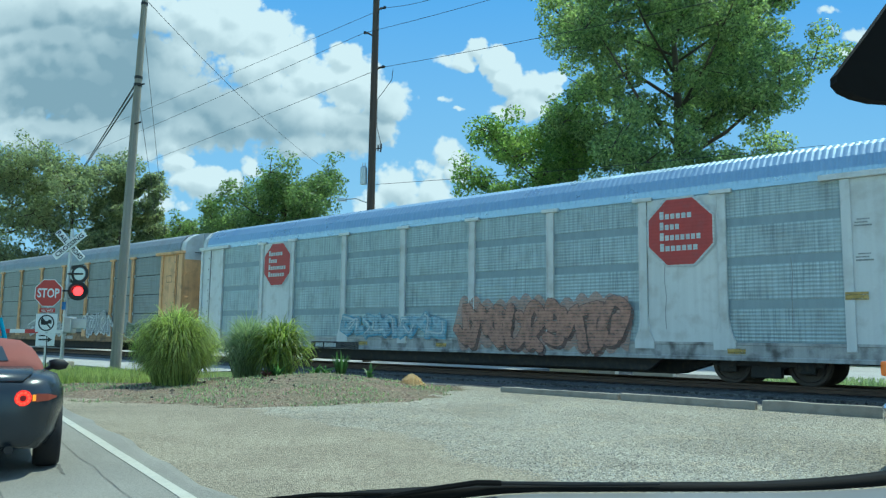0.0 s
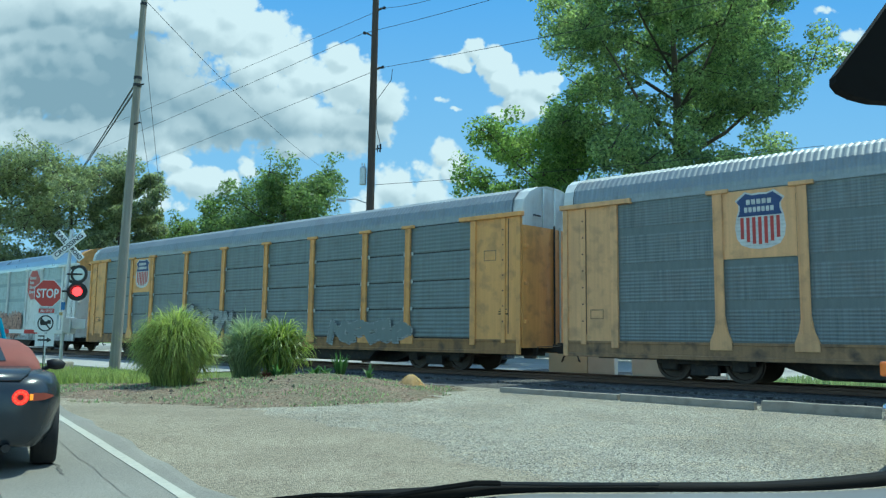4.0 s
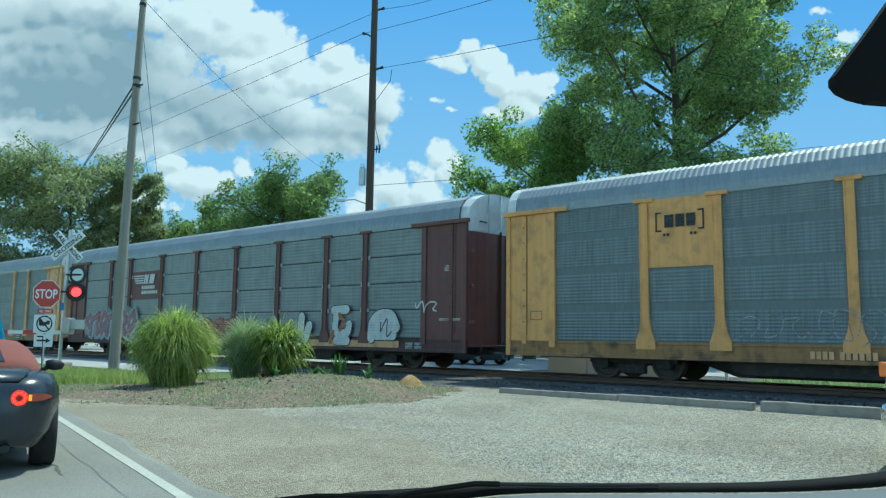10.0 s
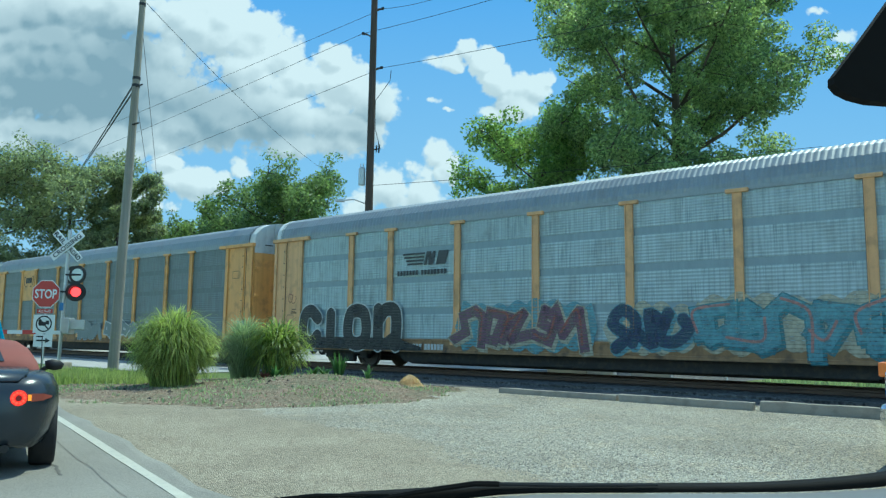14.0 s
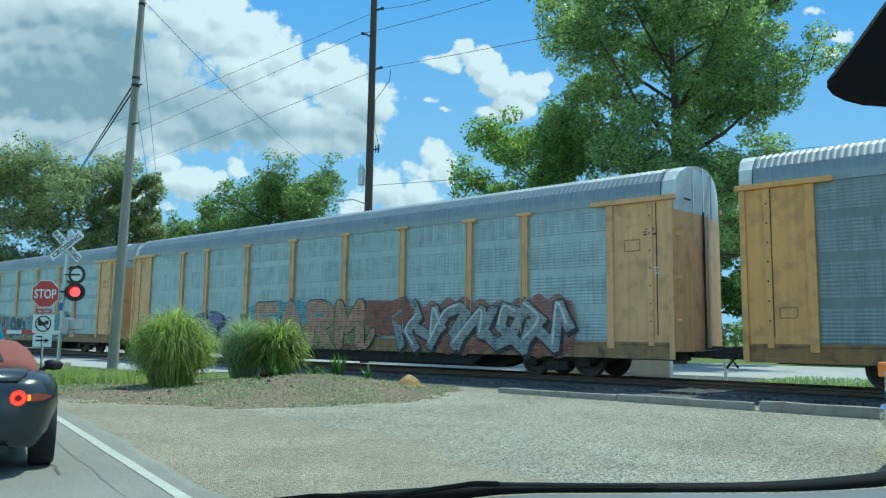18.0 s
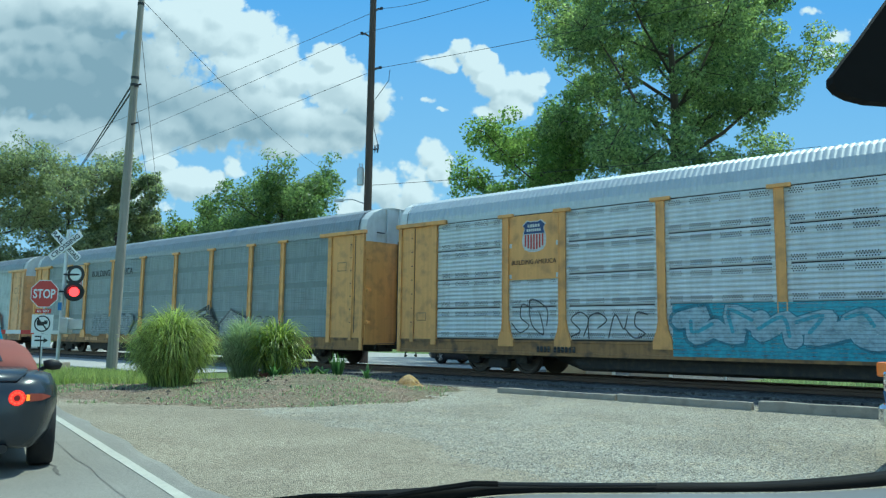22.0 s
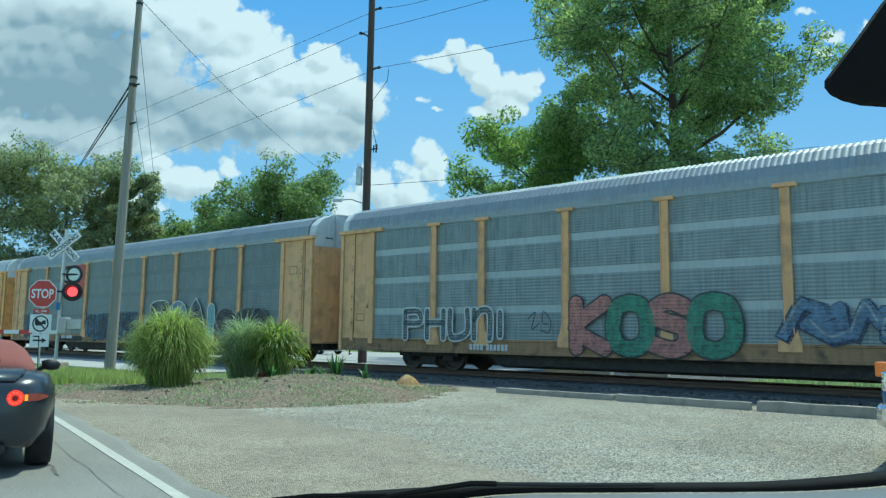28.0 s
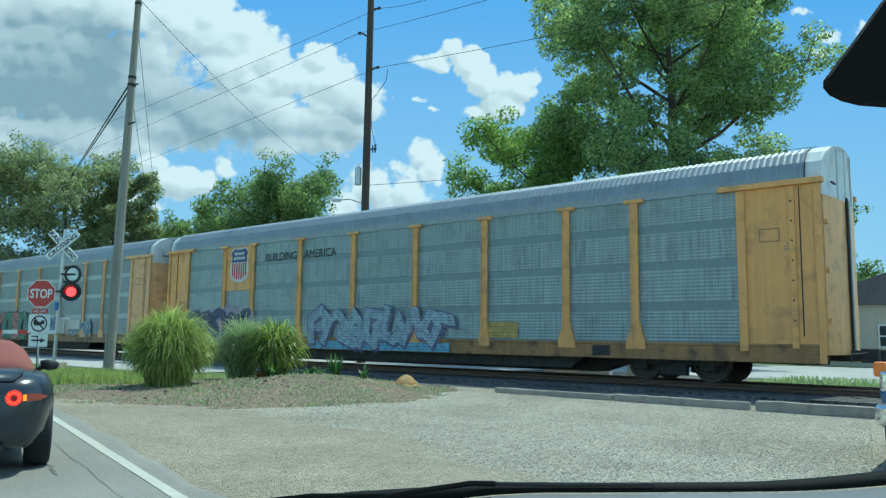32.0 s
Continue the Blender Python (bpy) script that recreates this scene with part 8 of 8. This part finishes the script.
ROAD_TURN = math.degrees(math.atan2(ROAD_WAY.y, ROAD_WAY.x))
miata = roadster()
MIATA_AT = Vector((-4.03, 6.30, 0.03))
teal_car = sedan("sedan", "teal car waiting ahead of the roadster", TEAL_PAINT, 4.7, 0.92, 1.52, (0.7, 3.0), box_tail=True)
teal_car.matrix_basis = pose(-9.72, 15.5, 0.03, 0, 0, ROAD_TURN + 2)

# the pickup beside the eye's own car: nose at the origin, x forward
pk = thing("pickup_truck", pose(4.94, 6.80, 0.01, 0, 0, 180 + 52), "blue pickup truck with chrome bumper parked on the gravel", "pickup truck")
prof = [(0.0, 0.86, 0.62, 1.02), (-0.10, 0.93, 0.5, 1.12), (-0.5, 0.97, 0.45, 1.20), (-1.5, 0.98, 0.42, 1.24), (-3.4, 0.98, 0.42, 1.22), (-5.3, 0.97, 0.45, 1.20), (-5.4, 0.93, 0.5, 1.1)]
part("body", car_shell(prof, 0.98, k=11), TRUCK_BLUE, pk, smooth=True)
cabin = [[(x, w * c, 1.15 + (zt - 1.15) * h) for c, h in ((-1.05, 0), (-0.95, 0.8), (-0.78, 0.97), (0, 1), (0.78, 0.97), (0.95, 0.8), (1.05, 0))] for x, w, zt in ((-1.35, 0.85, 1.2), (-2.0, 0.78, 1.82), (-3.4, 0.78, 1.84), (-3.7, 0.82, 1.2))]
part("cabin", loft(cabin), GLASS, pk, smooth=True)
part("roof", boxes((-3.4, -2.0, -0.72, 0.72, 1.80, 1.87), bevel=0.03), TRUCK_BLUE, pk)
part("bumper", boxes((-0.12, 0.14, -0.95, 0.95, 0.46, 0.68), bevel=0.05), CHROME, pk, "chrome front bumper")
part("grille", boxes((-0.02, 0.05, -0.55, 0.55, 0.74, 1.0), bevel=0.02), CHROME, pk)
for sgn in (-1, 1):
    part("headlamp", boxes((-0.10, 0.04, sgn * 0.74 - 0.17, sgn * 0.74 + 0.17, 0.78, 0.98), bevel=0.03), CHROME, pk)
    part("indicator", boxes((-0.22, 0.02, sgn * 0.90 - 0.06, sgn * 0.90 + 0.06, 0.92, 1.06), bevel=0.02), AMBER_DEAD, pk, "amber corner lamp")
    part("fog_lamp", rods(((0.12, sgn * 0.7, 0.56), (0.16, sgn * 0.7, 0.56), 0.06), seg=16), SIGN_WHITE, pk)
    for x in (-0.95, -4.4):
        wheel_part(pk, x, sgn * 0.85, 0.38, 0.25, SILVER_CAR, sgn)

# parked cars and houses across the street
for i, (st, a, pm, lb, long) in enumerate(((20.44, 8.6, GREY_CAR, "dark small car parked beyond the track", 3.9), (38.0, 14.5, WHITE_CAR, "white parked car across the street", 4.6), (-6.0, 15.0, SILVER_CAR, "silver parked car across the street", 4.6))):
    v = sedan("sedan", lb, pm, long, 0.9, 1.47, group="parked cars across the street")
    p = on_track(st, a, 0.03)
    v.matrix_basis = pose(p.x, p.y, p.z, 0, 0, RZ + 180 + (0, -1, 1)[i])

BRICK = mat("pale_painted_wall", (0.50, 0.49, 0.46), 0.9, 0, 0.08, 1.5, 40, 0.1)
ROOFING = mat("grey_shingle_roof", (0.13, 0.12, 0.12), 0.9, 0, 0.2, 2, 30, 0.3)
SIDING = mat("cream_siding", (0.52, 0.46, 0.36), 0.8, 0, 0.06, 1.5, 40, 0.1)


def house(s, across, w, d, h, wall_mat, label):
    p = on_track(s, across, 0)
    v = thing("house", pose(p.x, p.y, 0, 0, 0, RZ), label, "house")
    part("wall", boxes((0, w, 0, d, 0, h)), wall_mat, v)
    part("roof", extrude([(-0.4, h), (w + 0.4, h), (w + 0.4, h + 0.15), (w / 2, h + d * 0.28), (-0.4, h + 0.15)], -0.4, d + 0.4), ROOFING, v)
    for i in range(int(w / 2.6)):
        x = 1.0 + i * 2.6
        win = part("window", boxes((x, x + 1.1, -0.05, 0.02, 1.0, 2.2)), SIGN_WHITE, v)
        part("pane", boxes((x + 0.08, x + 1.02, -0.06, -0.04, 1.08, 1.57)), GLASS, win)
        part("pane", boxes((x + 0.08, x + 1.02, -0.06, -0.04, 1.63, 2.12)), GLASS, win)
    part("door", boxes((w * 0.42 + 0.2, w * 0.42 + 1.15, -0.06, 0.02, 0, 2.1)), ROOFING, v)
    return v


house(32, 24, 11, 8, 3.0, BRICK, "low pale house across the street")
house(12, 25, 12, 8, 3.2, SIDING, "low cream house across the street")
house(-8, 26, 10, 8, 3.0, BRICK, "pale grey house seen between the railway cars")
house(-26, 26, 10, 8, 3.2, SIDING, "cream house beyond the track")

# ---------------------------------------------------------------- the eye's own car
CLOTH = mat("black_rubber_trim", (0.010, 0.009, 0.008), 0.9, 0, 0.1, spec=0.12)
DASH = mat("grey_bonnet_paint", (0.30, 0.32, 0.34), 0.35, 0.4, 0.05, 2, 60, 0.0)
own = thing("own_car", pose(0, 0, 0), "front of a silver-grey car seen over its windscreen edge", "car")


def edge_curve(x):
    """Height of the black windscreen edge at x, 0.8 m ahead."""
    return 1.0970 + 0.0155 * x + (0.0088 * ((x - 0.30) / 0.155) ** 1.9 if x > 0.30 else 0.0) - 0.055 * max(0.0, 0.06 - x) - 0.10 * max(0.0, -0.09 - x) ** 1.15


def band(x):
    """Width of the black edge."""
    return 0.0045 + max(0.0, x - 0.32) * 0.024 + max(0.0, 0.10 - x) * 0.045


xs = [-0.45 + 1.1 * i / 88 for i in range(89)]
part("windscreen_edge", loft([[(x, 0.80, edge_curve(x)), (x, 0.80, edge_curve(x) - band(x)), (x, 0.84, edge_curve(x) - band(x) - 0.004), (x, 0.84, edge_curve(x) - 0.002)] for x in xs]), CLOTH, own, smooth=True)
part("bonnet", loft([[(x, 0.795, edge_curve(x) - band(x) - 0.0004), (x, 0.60, edge_curve(x) - 0.050), (x, 0.45, edge_curve(x) - 0.12), (x, 0.80, edge_curve(x) - 0.20)] for x in xs]), DASH, own, "smooth silver-grey surface", True)
arm = part("wiper", tube([(-0.13, 0.795, 1.081), (-0.051, 0.795, 1.0895), (-0.005, 0.795, 1.0975), (0.035, 0.795, 1.1035), (0.06, 0.795, 1.1035)], [0.0025, 0.0025, 0.0028, 0.003, 0.003], 6), CLOTH, own)
part("wiper_blade", tube([(0.028, 0.80, 1.1028), (0.13, 0.80, 1.1024), (0.222, 0.80, 1.1038)], [0.0016, 0.0025, 0.0016], 6), RUBBER, arm)
part("wiper", tube([(-0.23, 0.795, 1.079), (-0.126, 0.795, 1.0895), (-0.051, 0.795, 1.0915)], [0.001, 0.0025, 0.0015], 6), CLOTH, own)
part("mirror", loft([[(0.2592, y, 1.4215), (0.2594, y, 1.4265), (0.2655, y, 1.4345), (0.281, y, 1.4545), (0.301, y, 1.482), (0.34, y, 1.53), (0.42, y, 1.53), (0.42, y, 1.409), (0.300, y, 1.4085), (0.283, y, 1.4095), (0.271, y, 1.4125), (0.263, y, 1.4165)] for y in (0.492, 0.501)]), CLOTH, own, "black rear-view mirror edge")


part("front_body", loft([[(-0.80, y, 0.30), (-0.86, y, zt - 0.2), (-0.7, y, zt), (0.7, y, zt), (0.86, y, zt - 0.2), (0.80, y, 0.30)] for y, zt in ((0.55, 0.90), (1.0, 0.86), (1.6, 0.80), (2.1, 0.66))]), DASH, own, smooth=True)
for sgn in (-1, 1):
    tyre = wheel_part(own, sgn * 0.74, 1.35, 0.32, 0.2, SILVER_CAR, sgn)
    tyre.matrix_basis = pose(sgn * 0.74, 1.35, 0.325, 0, 0, -90)


# ---------------------------------------------------------------- what moves
def motions():
    for k, car in CARS.items():
        rows = []
        for t in range(0, 33, 2):
            p = on_track(CAR_AT[k] + run(t), 0, RAIL)
            rows.append((float(t), pose(p.x, p.y, p.z, 0, 0, RZ)))
        walk(car, rows)
        # the wheels roll while the car is before the eye
        seen = [t / 15 for t in range(0, 481) if -6 < CAR_AT[k] + run(t / 15) < 84]
        first, last = seen[0], seen[-1]
        times = ([0.0] if first > 0 else []) + seen + ([32.0] if last < 32 else [])
        for truck in [o for o in car.children if o.name.startswith("truck")]:
            for ws in truck.children:
                x = ws.matrix_basis.translation.x
                walk(ws, [(t, pose(x, 0, WHEEL_R, 0, 0, 0) @ Matrix.Rotation(-(run(min(max(t, first), last)) - run(first)) / WHEEL_R, 4, "Y")) for t in times])
    # the roadster creeps forward and stops
    rows = []
    for t, d in ((0.0, -0.14), (0.7, -0.10), (1.4, -0.05), (2.1, -0.01), (2.8, 0.0), (12.0, 0.0), (32.0, 0.0)):
        p = MIATA_AT + ROAD_WAY * d
        rows.append((t, pose(p.x, p.y, p.z, 0, 0, ROAD_TURN - 5)))
    walk(miata, rows)
    walk(backdrop, [(0.0, pose(22, 2000, 0)), (16.0, pose(-5, 2000, 0)), (32.0, pose(-32, 2000, 0))])


motions()
